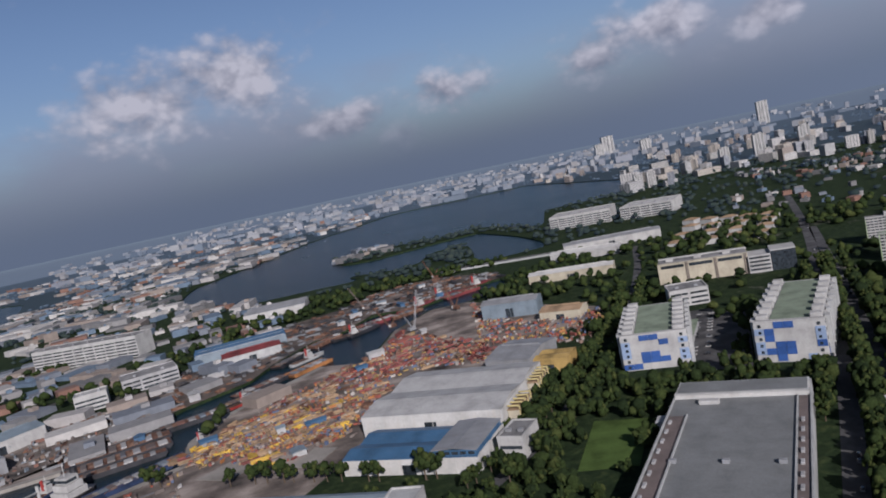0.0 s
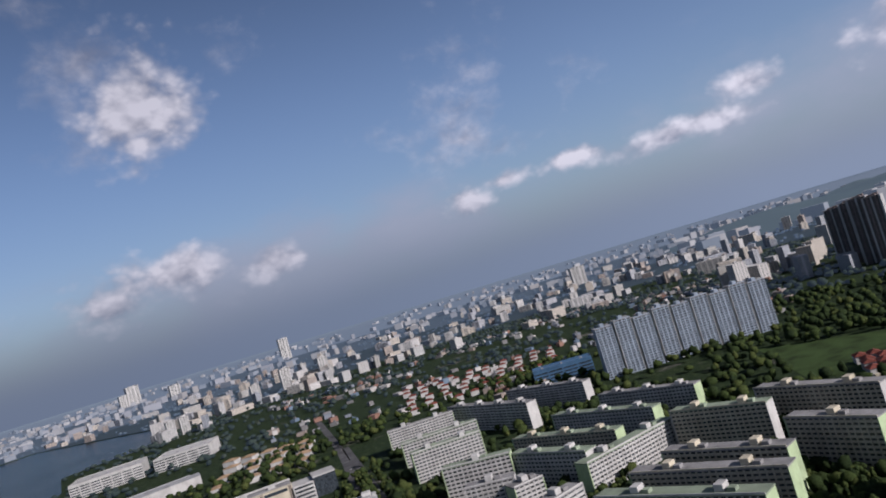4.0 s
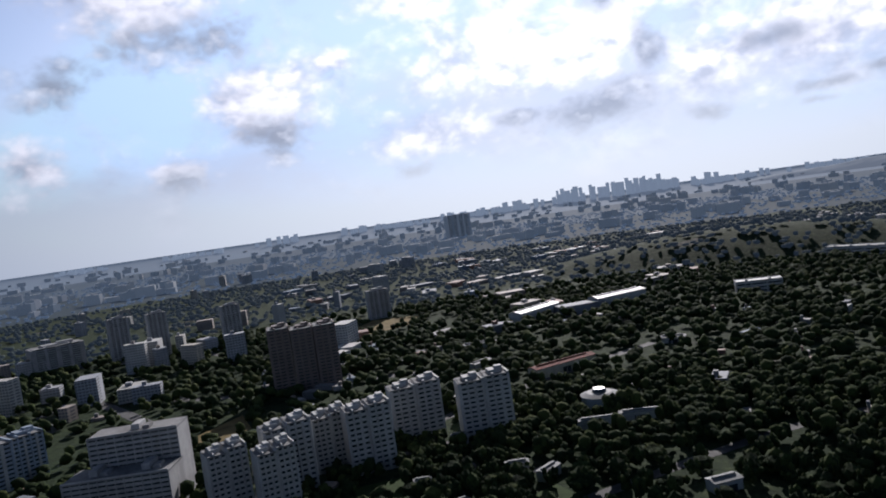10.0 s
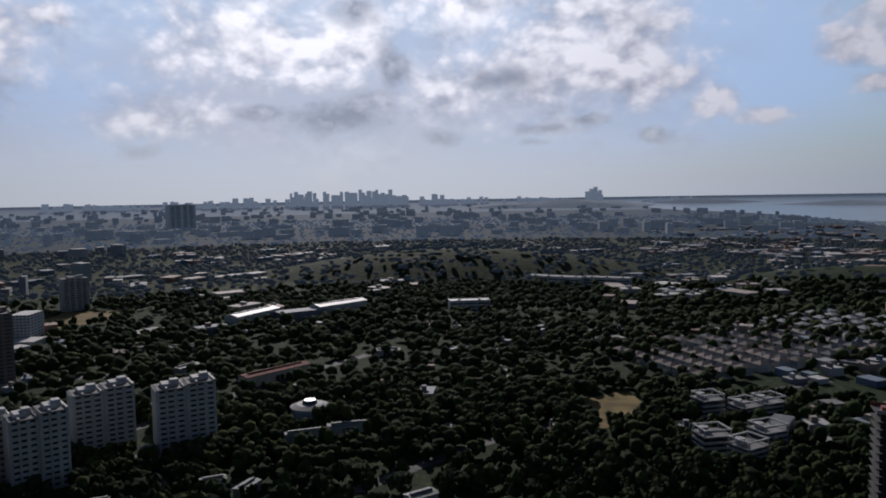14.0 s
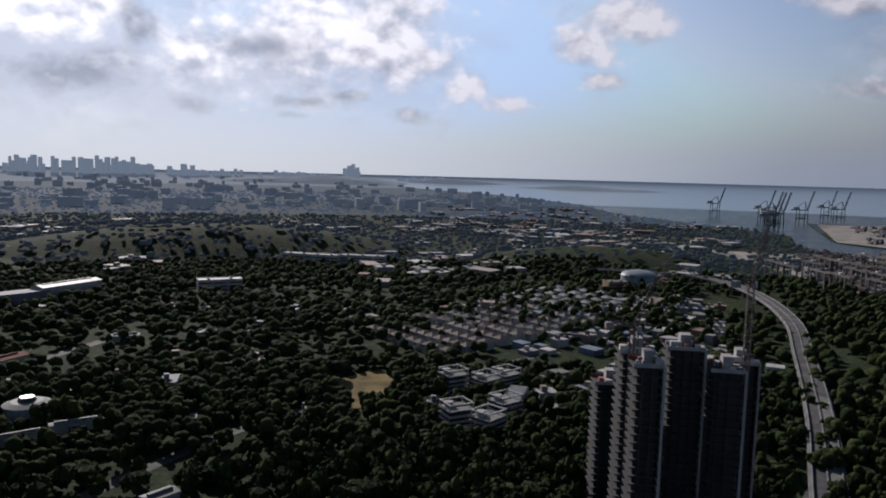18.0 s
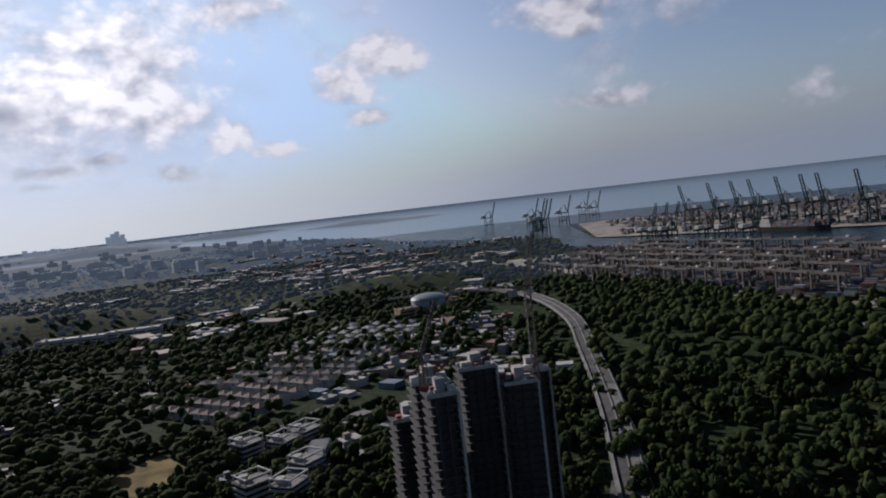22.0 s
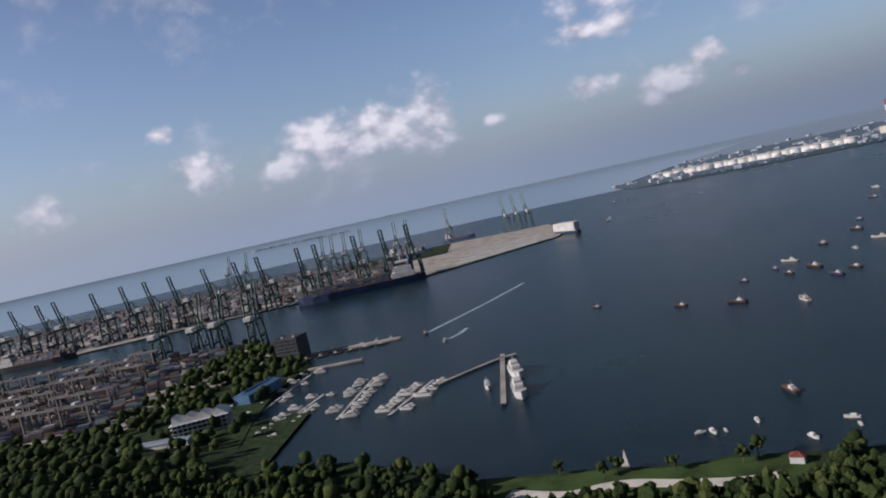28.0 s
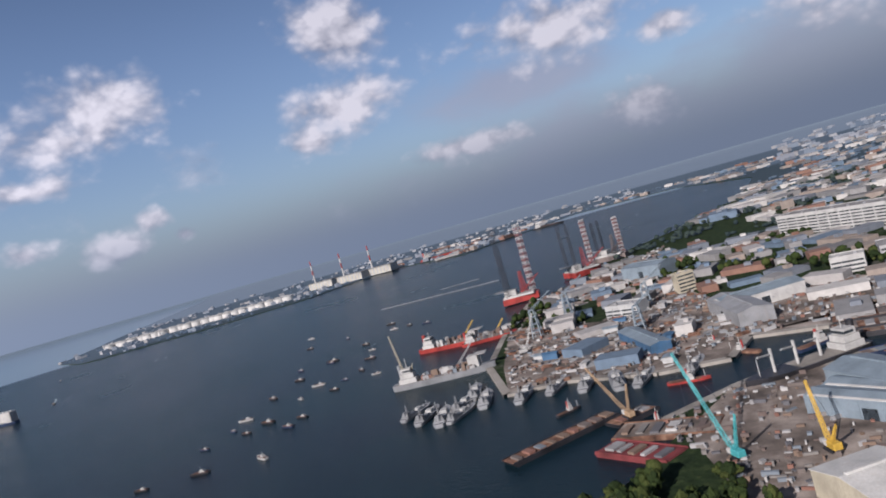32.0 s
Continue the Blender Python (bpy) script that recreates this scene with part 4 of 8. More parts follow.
# blocks under construction, tower cranes
def site_tower(x, y, w, d, h, turn, label):
    """A concrete frame going up: floor slabs and columns round a black core for the bays' shade, white end walls, a
    cluttered top deck.
    """
    ob = thing("unfinished_tower", pose(x, y, QUAY, 0, 0, turn), label, "tower block", "unfinished towers")
    # solid black box in place of the shade inside the bays
    cuboid("dark_core", -w / 2 + 1.6, -d / 2 + 1.6, 0, w / 2 - 1.6, d / 2 - 1.6, h - 0.4, BLACKHULL, ob, "black core painting the shade of open bays")
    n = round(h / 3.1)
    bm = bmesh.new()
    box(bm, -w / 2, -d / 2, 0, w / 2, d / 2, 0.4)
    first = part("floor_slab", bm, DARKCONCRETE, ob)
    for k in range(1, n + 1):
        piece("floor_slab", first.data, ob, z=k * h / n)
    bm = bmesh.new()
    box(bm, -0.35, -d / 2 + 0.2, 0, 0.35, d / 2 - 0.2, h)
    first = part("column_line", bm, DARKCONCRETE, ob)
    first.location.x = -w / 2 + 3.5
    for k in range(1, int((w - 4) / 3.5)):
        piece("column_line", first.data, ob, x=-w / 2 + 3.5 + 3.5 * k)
    cuboid("end_wall", w / 2 - 0.4, -d / 2 - 0.3, 0, w / 2 + 0.5, d * 0.1, h + 1.2, PALE, ob, "pale bare end wall")
    cuboid("lift_core", -w * 0.1, -d * 0.1, h, w * 0.2, d * 0.3, h + 5.5, GREY, ob)
    r = random.Random(label + str(round(x)))
    for k in range(9):
        px, py = r.uniform(-w * 0.45, w * 0.3), r.uniform(-d * 0.45, d * 0.25)
        cuboid("formwork", px, py, h + 0.45, px + r.uniform(1.5, 4.5), py + r.uniform(1.2, 3.5), h + r.uniform(0.9, 3.2), (SHEETWHITE, PIPERED, PALE, SHEETPALEBLUE)[k % 4], ob)
    for s_ in (-1, 1):
        cuboid("edge_screen", -w / 2, s_ * d / 2 - 0.1, h + 0.4, w / 2, s_ * d / 2 + 0.1, h + 1.9, PALE if s_ < 0 else PIPERED, ob)
    TAKEN.append((x, y, 15))


for x, y, w, d, h, label in [(-134, -291, 14, 13, 56, "unfinished concrete tower with dark bays and pale end wall"), (-123, -239, 11, 12, 78, "slim unfinished tower with tall pale end wall"), (-131, -263, 14, 14, 77, "dark unfinished tower with cluttered top deck"),
                             (-152, -262, 15, 14, 78, "dark unfinished tower with dull red screens on top"), (-163, -249, 13, 14, 72, "dark concrete tower frame beside the crane"), (-181, -266, 14, 14, 70, "dark concrete tower frame with bare floors")]:
    site_tower(x, y, w, d, h, facing(x, y) + 10, label)
for x, y, h, turn in [(-106, -462, 13, 20), (-126, -452, 12, 30), (-91, -393, 13, 15), (-106, -379, 12, 35), (-143, -462, 12, 25), (-124, -405, 12, 25)]:   # low flats with framed roofs
    flats = thing("apartment_block", pose(x, y, QUAY, 0, 0, turn), "grey flats with white roof frame and round tank", "apartment block", "flats with round tanks")
    cuboid("window_core", -7.6, -6.6, 0, 7.6, 6.6, h - 0.5, GLASS, flats, "dark recessed windows")
    for k in range(int(h / 3)):
        cuboid("floor_band", -8, -7, 3 * k + 0.1, 8, 7, 3 * k + 1.5, GREY, flats)
    cuboid("roof", -8.3, -7.3, h - 0.4, 8.3, 7.3, h + 0.3, ROOFGREY, flats)
    bm = bmesh.new()
    bmesh.ops.create_cone(bm, cap_ends=True, segments=16, radius1=2.6, radius2=2.6, depth=3, matrix=pose(3.6, -2.5, h + 1.8))
    part("water_tank", bm, GREY, flats)
    for s_ in (-1, 1):
        cuboid("roof_beam", -8, s_ * 6.4 - 0.35, h + 3.2, 8, s_ * 6.4 + 0.35, h + 3.9, SHEETWHITE, flats)
        cuboid("roof_beam", s_ * 7.4 - 0.35, -6.0, h + 3.2, s_ * 7.4 + 0.35, 6.0, h + 3.9, SHEETWHITE, flats)
        for q in (-1, 1):
            cuboid("roof_post", s_ * 7.4 - 0.3, q * 6.4 - 0.3, h + 0.3, s_ * 7.4 + 0.3, q * 6.4 + 0.3, h + 3.2, WHITE, flats)
    TAKEN.append((x, y, 12))
low_slab = thing("low_building", frame_at(-128, -396, -150, -436), "long grey block with bright barrel-vaulted roof", "building")
cuboid("wall", 0, 0, 0, 46, 12, 9, GREY, low_slab)
for k in range(11):
    gable("roof_vault", 4.2 * k, 0.4, 4.2 * k + 3.9, 11.6, 9.3, 1.0, SHEETWHITE, low_slab, over=0.0, along="y")
cuboid("window_band", 1, -0.14, 4, 45, 0.1, 6.5, GLASS, low_slab)
cuboid("window_band", 1, 11.9, 4, 45, 12.14, 6.5, GLASS, low_slab)
claim(-128, -396, -150, -436, 12)
for x, y, w, h in [(-330, -470, 14, 9), (-300, -486, 20, 10), (-318, -500, 16, 8), (-345, -452, 12, 12)]:
    yard_block = thing("low_building", pose(x, y, QUAY, 0, 0, facing(x, y)), "low white building beside the viaduct", "building", "low blocks by the viaduct")
    cuboid("wall", -w / 2, -5, 0, w / 2, 5, h, WHITE, yard_block)
    cuboid("roof", -w / 2 - 0.4, -5.4, h, w / 2 + 0.4, 5.4, h + 0.5, PALE, yard_block)
    cuboid("window_band", -w / 2 + 1, -5.1, h - 3, w / 2 - 1, 5.1, h - 1.6, GLASS, yard_block)
    TAKEN.append((x, y, w * 0.7))


def tower_crane(x, y, h, jib, turn, label, paint):
    ob = thing("tower_crane", pose(x, y, QUAY, 0, 0, turn), label, "tower crane", "tower cranes")
    bm = bmesh.new()
    lattice(bm, (0, 0, 0), (0, 0, h), 2.2, 2.2, 26, 0.2)
    part("mast", bm, paint, ob, "dark lattice mast")
    bm = bmesh.new()
    lattice(bm, (0, 0, h), (jib * 0.35, 0, h + jib * 0.93), 1.6, 0.8, 12, 0.15)
    part("jib", bm, paint, ob)
    bm = bmesh.new()
    lattice(bm, (0, 0, h), (-10, 0, h + 1.5), 1.6, 1.2, 3, 0.15)
    part("counter_jib", bm, paint, ob)
    cuboid("counterweight", -11, -1.2, h - 1.5, -8, 1.2, h + 1, GREY, ob)
    cuboid("cab", 0.8, -1, h - 2.4, 2.6, 1, h, WHITE, ob, bevel=0.15)
    beam("pendant", (-9, 0, h + 2), (jib * 0.34, 0, h + jib * 0.9), 0.07, BLACKHULL, ob)
    cuboid("base", -3, -3, 0, 3, 3, 1.5, GREY, ob)


tower_crane(-167, -242, 108, 22, 200, "slim dark red lattice tower crane", BROWN)
tower_crane(-124, -251, 90, 20, 160, "slim dark lattice tower crane", BROWN)

# ---- the blue-checked factories and the works halls ----
FRONTS = [("..##...", "+#....+", ".#....+", "+.##..#", "+###...", "..#..+."), ("..##...", "+...#.+", "+......", "+.##..+", "..###.+", "##.....")]
for ax, ay, bx, by, d, h in [(103, 478, 144, 464, 88, 23), (178, 441, 212, 420, 110, 25)]:
    L = math.hypot(bx - ax, by - ay)
    ob = thing("flatted_factory", frame_at(ax, ay, bx, by), "white factory block with blue checked panels and green roof", "factory", "checked factories")
    cuboid("body", 0, 0, 0, L, d, h, WHITE, ob)
    for j, line in enumerate(FRONTS[round(ax) == 103]):
        for i, mark in enumerate(line):
            if mark != ".":
                cuboid("blue_panel" if mark == "#" else "pale_panel", i * L / 7 + 0.1, -0.3, 0.8 + (5 - j) * h / 6, (i + 1) * L / 7 - 0.1, 0.1, 0.7 + (6 - j) * h / 6, BLUE if mark == "#" else SKYBLUE, ob)
        for i in (0.45, 6.25):
            cuboid("window", i * L / 7, -0.36, 1.6 + (5 - j) * h / 6, (i + 0.3) * L / 7, 0.1, 3.4 + (5 - j) * h / 6, GLASS, ob)
    for s in (0, L):
        for j in range(5):
            cuboid("window_band", s - 0.15, 2, 2.2 + j * h / 5, s + 0.15, d - 2, 4.2 + j * h / 5, GLASS, ob)
        for j in range(7):
            cuboid("blue_panel", s - 0.25, 3 + j * d / 7, 1 + (j % 3) * h / 4, s + 0.25, 6 + j * d / 7, 1 + (j % 3 + 1) * h / 4, BLUE, ob)
            cuboid("side_bay", s - 2.4 if s == 0 else s - 0.2, 6.5 + j * d / 7, 0, s + 0.2 if s == 0 else s + 2.4, 12 + j * d / 7, h + 1, PALE, ob)
    cuboid("roof", L * 0.22, 4, h, L * 0.78, d - 4, h + 0.5, ROOFGREEN, ob)
    cuboid("roof_edge", 0.1, 0.1, h, L - 0.1, 3.9, h + 1.4, WHITE, ob)
    for j in range(7):
        for s in (0.03, 0.8):
            cuboid("plant_room", L * s, 5 + j * d / 7, h, L * (s + 0.17), 11 + j * d / 7, h + 3.4, WHITE, ob, bevel=0.15)
    claim(ax, ay, bx, by, d)
    ux, uy = (bx - ax) / L, (by - ay) / L
    claim(ax + uy * 18, ay - ux * 18, bx + uy * 18, by - ux * 18, 18)
HALLS = [((183, 619, 215, 613, 30, 14), "low white block behind the factories", WHITE, ROOFGREY, "flat", 1, 0),
         ((49, 273, 108, 242, 140, 12), "grey-roofed warehouse with parapet walls", PALE, SHEETDULL, "flat", 1, 0), ((-74, 455, 14, 416, 88, 14), "white works hall with two long roof spans", SHEETWHITE, SHEETGREY, "gable", 2, 0),
         ((13, 528, 44, 509, 51, 14), "grey sheet-metal hall", STEEL, STEEL, "gable", 1, 0), ((-81, 400, -5, 366, 44, 9), "blue-roofed works hall", SHEETWHITE, SHEETBLUE, "gable", 2, 0),
         ((-150, 323, -66, 292, 54, 10), "pale blue ribbed-roof hall with white skylights", SHEETPALEBLUE, SHEETPALEBLUE, "gable", 6, 1)]
for row, label, wall, roofing, style, ribs, lights in HALLS:
    hall(row, label, wall, roofing, style, ribs, lights)
    claim(*row[:5])
works = thing("works_block", frame_at(206, 720, 325, 675), "cream works block with blank front and dark attic windows", "works block")
cuboid("wall", 0, 0, 0, 84, 25, 20, CREAM, works)
cuboid("roof", 0.5, 6, 20, 83.5, 24.5, 20.6, ROOFGREY, works)
cuboid("parapet", -0.2, 24, 20, 84.2, 25.2, 22, WHITE, works)
for k in range(3):
    cuboid("attic_window", 3 + 27 * k, -0.2, 15.6, 25 + 27 * k, 0.1, 18.6, GLASS, works, "long dark attic window")
    for j in range(2):
        cuboid("downpipe", 26.6 + 27 * k + 1.6 * j, -0.7, 0, 27.4 + 27 * k + 1.6 * j, 0.05, 20, BROWN, works)
    cuboid("roof_unit", 8 + 27 * k, 9, 20.6, 15 + 27 * k, 14, 23, WHITE, works, bevel=0.2)
cuboid("end_wing", 84.05, -3, 0, 104, 25, 17, WHITE, works)
cuboid("glazed_wing", 104.05, -2, 0, 126, 24, 19, GLASS, works, "dark glazed wing")
cuboid("wing_edge", 104.1, -2.4, 19, 126.4, 24.4, 20, WHITE, works)
for k in range(4):
    cuboid("window_band", 85, -3.15, 2.4 + 3.8 * k, 103, -2.9, 4.2 + 3.8 * k, GLASS, works)
claim(206, 720, 325, 675, 25)
lot = sheet("parking_yard", [(199, 590), (224, 560), (172, 434), (146, 449)], 0.25, ASPHALT, "dark asphalt yard between the checked factories", "yard")
strip = thing("annex_roof", frame_at(146, 466, 190, 560), "low green-roofed annex along the checked factory", "annex")
cuboid("wall", 4, 4, 0, 92, 10, 5, PALE, strip)
cuboid("roof", 3.6, 3.6, 5, 92.4, 10.4, 5.4, ROOFGREEN, strip)
claim(160, 450, 205, 540, 24)
claim(146, 450, 190, 560, 20)
bridge = thing("footbridge", frame_at(193, 336, 221, 322), "white covered footbridge over the avenue", "footbridge")
cuboid("deck", 0, -1.6, 5.2, 31, 1.6, 5.7, GREY, bridge)
cuboid("roof", -0.6, -2.0, 8.2, 31.6, 2.0, 8.5, SHEETWHITE, bridge)
for s_ in (-1.5, 1.5):
    cuboid("railing", 0, s_ - 0.1, 5.7, 31, s_ + 0.1, 6.8, WHITE, bridge)
for x0 in (0.4, 15.5, 30):
    cuboid("pier", x0, -0.6, 0, x0 + 0.9, 0.6, 5.2, GREY, bridge)
    for s_ in (-1.5, 1.5):
        cuboid("post", x0, s_ - 0.15, 5.7, x0 + 0.3, s_ + 0.15, 8.2, WHITE, bridge)
for x0, x1 in ((-9, 0), (31, 40)):
    for k in range(6):
        q = k if x0 < 0 else 5 - k
        cuboid("stair_flight", x0 + 1.5 * k, -1.4, 0.9 * q, x0 + 1.5 * k + 1.5, 1.4, 0.9 * q + 0.8, GREY, bridge)
TAKEN += [(193 + 28 * t / 4, 336 - 14 * t / 4, 5) for t in range(5)]
bay = thing("raised_roof_bay", frame_at(-81, 400, -5, 366), "grey raised roof bay over the blue-roofed hall", "roof bay")
cuboid("wall", 57, 1.2, 9.2, 82.6, 42, 12.6, SHEETBLUE, bay)
gable("roof", 57, 1.2, 82.6, 42, 12.8, 1.2, STEEL, bay, along="y")
for k in range(5):
    cuboid("window", 59 + 4.8 * k, 0.9, 10.2, 62.4 + 4.8 * k, 1.4, 11.8, GLASS, bay)
ends = thing("end_frames", frame_at(-74, 455, 14, 416), "cream-yellow framed lean-to at the white hall's gable ends", "lean-to")
for k in range(2):
    cuboid("end_wall", 96.7, 8 + 44 * k, 0, 104, 34 + 44 * k, 10 + k, CREAM, ends)
    cuboid("roof", 96.7, 7.5 + 44 * k, 10 + k, 104.6, 34.5 + 44 * k, 10.5 + k, TAN, ends)
    for j in range(5):
        cuboid("post", 104, 8 + 44 * k + 6 * j, 0, 104.6, 9.2 + 44 * k + 6 * j, 13 + k, YELLOW, ends)
        cuboid("rafter", 96.9, 8.2 + 44 * k + 6 * j, 12.2 + k, 104.3, 9.0 + 44 * k + 6 * j, 13 + k, YELLOW, ends)
ob = thing("roof_gutters", frame_at(49, 273, 108, 242), "brown sunken service strips along the grey warehouse roof", "roof strip")
for x0, x1, y1 in ((1.2, 9.5, 96), (61.0, 65.4, 118)):
    cuboid("service_strip", x0, 3, 12.26, x1, y1, 12.34, BROWN, ob)
    for k in range(8):
        cuboid("duct", x0 + 1, 8 + 11 * k, 12.34, x0 + 2.6, 12 + 11 * k, 13.4, GREY, ob, bevel=0.2)
cuboid("kerb", 9.7, 3, 12.26, 10.4, 96, 13.4, PALE, ob)
cuboid("kerb", 60.0, 3, 12.26, 60.7, 118, 13.2, PALE, ob)
back = thing("roof_bay", frame_at(49, 273, 108, 242), "raised grey roof bay with white edges along the warehouse", "roof bay")
cuboid("wall", 0.8, 119, 12.26, 65.8, 138.6, 14.6, SHEETWHITE, back)
cuboid("roof", 1.6, 121, 14.6, 65.0, 137.6, 14.9, SHEETDULL, back)
cuboid("edge", 0.6, 118.6, 14.6, 66.0, 120.4, 15.3, WHITE, back)
cuboid("vent_box", 14, 110, 12.3, 24, 114, 14.4, WHITE, back, bevel=0.15)
gate = thing("gate_house", frame_at(49, 273, 108, 242), "small white stair house beside the grey warehouse", "building")
cuboid("wall", -6, 96, 0, -0.6, 104, 9, WHITE, gate)
cuboid("roof", -6.4, 95.6, 9, -0.4, 104.4, 9.5, PALE, gate)
cuboid("window", -6.1, 97, 5, -5.8, 103, 7.4, GLASS, gate)
HALLS = [((-246, 352, -176, 341, 50, 10), "weathered pale blue shed by the yard", SHEETPALEBLUE, SHEETPALEBLUE, "gable", 3, 1), ((7, 378, 20, 371, 24, 12), "white rounded office block", WHITE, ROOFGREY, "flat", 1, 0),
         ((-57, 311, -41, 306, 29, 13), "white office block with dark windows", WHITE, PALE, "flat", 1, 0), ((43, 515, 70, 502, 24, 11), "ochre framed shed", OCHRE, OCHRE, "gable", 2, 0),
         ((25, 730, 79, 709, 25, 15), "blue-grey boat shed with open bay", SHEETPALEBLUE, STEEL, "gable", 1, 0), ((76, 676, 111, 657, 25, 8), "tan-roofed shed", CREAM, TAN, "gable", 1, 0),
         ((94, 875, 190, 841, 22, 10), "long cream shed", CREAM, SHEETWHITE, "gable", 1, 0), ((144, 1010, 230, 970, 25, 10), "long white-roofed shed", WHITE, SHEETWHITE, "gable", 1, 0),
         ((173, 1059, 311, 1038, 25, 12), "long grey-roofed shed", WHITE, STEEL, "gable", 1, 0), ((211, 1396, 319, 1353, 80, 24), "large white factory with many bays", WHITE, WHITE, "flat", 1, 0),
         ((332, 1333, 412, 1283, 80, 22), "large white factory by the reservoir", WHITE, WHITE, "flat", 1, 0), ((-301, 1038, -212, 1045, 60, 12), "white-walled warehouse with grey roof", WHITE, STEEL, "gable", 2, 0)]
for row, label, wall, roofing, style, ribs, lights in HALLS:
    hall(row, label, wall, roofing, style, ribs, lights)
    claim(*row[:5])
HALLS = [((-421, 570, -377, 634, 30, 12), "white open-sided shed with grey roof", WHITE, SHEETPALEBLUE, "gable", 1, 0), ((-380, 694, -352, 705, 22, 16), "white framed office block", WHITE, WHITE, "flat", 1, 0),
         ((-452, 590, -384, 528, 30, 12), "grey shed with yellow gantry end", STEEL, STEEL, "gable", 1, 0), ((-547, 684, -536, 702, 14, 22), "tall beige silo block", CREAM, CREAM, "flat", 1, 0),
         ((-587, 599, -547, 603, 25, 12), "white boxy workshop", PALE, SHEETGREY, "flat", 1, 0), ((-723, 805, -657, 803, 40, 18), "blue-grey fabrication hall with open end", SHEETPALEBLUE, SHEETPALEBLUE, "gable", 1, 0),
         ((-500, 511, -426, 461, 18, 8), "low blue and white shed on the quay", SHEETBLUE, SHEETPALEBLUE, "gable", 1, 0), ((-251, 389, -184, 357, 30, 12), "pale blue shed with white roof", SHEETPALEBLUE, SHEETPALEBLUE, "gable", 1, 0)]
for row, label, wall, roofing, style, ribs, lights in HALLS:
    hall(row, label, wall, roofing, style, ribs, lights)
    claim(*row[:5])
HALLS = [((-167, 244, -151, 271, 40, 12), "beige works hall", CREAM, SHEETWHITE, "gable", 1, 0), ((-586, 999, -424, 960, 36, 28), "long white office building with window bands", WHITE, ROOFGREY, "flat", 1, 0),
         ((-256, 771, -196, 790, 26, 9), "long red-roofed shed on the river bank", PALE, MAROON, "gable", 1, 0), ((-350, 735, -300, 760, 40, 14), "grey ribbed warehouse", GREY, ROOFGREY, "flat", 1, 0), ((-300, 812, -200, 840, 40, 10), "low blue-roofed warehouse", SHEETPALEBLUE, SHEETBLUE, "gable", 2, 1)]
for row, label, wall, roofing, style, ribs, lights in HALLS:
    hall(row, label, wall, roofing, style, ribs, lights)
    claim(*row[:5])
HALLS = [((240, -62, 208, -103, 18, 12), "white-roofed school hall", PALE, SHEETWHITE, "gable", 1, 0), ((204, -73, 186, -91, 26, 12), "white workshop with ridged roof", WHITE, SHEETWHITE, "gable", 1, 0),
         ((268, -125, 249, -140, 24, 10), "white rounded clinic block", WHITE, WHITE, "flat", 1, 0), ((545, 26, 516, -1, 14, 14), "white school wing", WHITE, ROOFGREY, "flat", 1, 0),
         ((508, 69, 490, 21, 14, 14), "white school wing with grey roof", WHITE, ROOFGREY, "flat", 1, 0), ((490, 103, 483, 56, 14, 12), "low school wing", CREAM, ROOFGREY, "flat", 1, 0),
         ((315, 61, 301, 27, 30, 10), "grey-roofed hall", PALE, STEEL, "gable", 1, 0), ((266, 33, 245, -3, 40, 9), "red-roofed hall", CREAM, TILE, "gable", 2, 0),
         ((320, -760, 295, -827, 20, 14), "long campus block with bright metal roof", PALE, SHEETWHITE, "gable", 1, 0), ((248, -832, 203, -890, 20, 14), "long campus block with bright metal roof", PALE, SHEETWHITE, "gable", 1, 0),
         ((65, -212, 50, -204, 17, 10), "grey-roofed school block", GREY, ROOFGREY, "gable", 1, 0)]
for row, label, wall, roofing, style, ribs, lights in HALLS:
    hall(row, label, wall, roofing, style, ribs, lights, name="low_building", category="building")
    claim(*row[:5])
HALLS = [((149, -123, 130, -122, 30, 12), "school wing with green metal roof", PALE, SHEETGREEN, "gable", 1, 0), ((117, -134, 86, -136, 34, 14), "school wing with green metal roof", PALE, SHEETGREEN, "gable", 1, 0),
         ((218, -519, 183, -568, 12, 8), "low red-roofed terrace", CREAM, TILE, "gable", 1, 0), ((97, -876, 48, -886, 20, 14), "pale campus block", WHITE, SHEETWHITE, "flat", 1, 0),
         ((0, -1153, -81, -1112, 20, 15), "long pale campus block", WHITE, SHEETWHITE, "flat", 1, 0), ((-86, -1124, -152, -1100, 20, 15), "long pale campus block", WHITE, SHEETWHITE, "flat", 1, 0),
         ((-398, -837, -424, -836, 20, 14), "pink and orange block", TAN, ROOFGREY, "flat", 1, 0), ((-679, -287, -731, -272, 18, 8), "dark blue dockside shed", SHEETBLUE, SHEETBLUE, "gable", 1, 0),
         ((-577, -368, -573, -300, 12, 6), "low blue-roofed boat store", WHITE, SHEETPALEBLUE, "gable", 1, 0), ((-862, -318, -854, -288, 26, 26), "tall black net-clad block on the quay", BLACKHULL, BLACKHULL, "flat", 1, 0)]
for row, label, wall, roofing, style, ribs, lights in HALLS:
    hall(row, label, wall, roofing, style, ribs, lights, name="low_building", category="building")
    claim(*row[:5])
ob = thing("sports_hall", frame_at(65, -163, 44, -145), "sports hall with pale green hipped roof", "hall")
cuboid("wall", 0, 0, 0, 27, 22, 11, PALE, ob)
hip("roof", 0, 0, 27, 22, 11, 4, SHEETGREEN, ob, 1.2)
for k in range(5):
    cuboid("window", 2 + 5 * k, -0.15, 4, 5.5 + 5 * k, 0.1, 8, GLASS, ob)
claim(65, -163, 44, -145, 22)
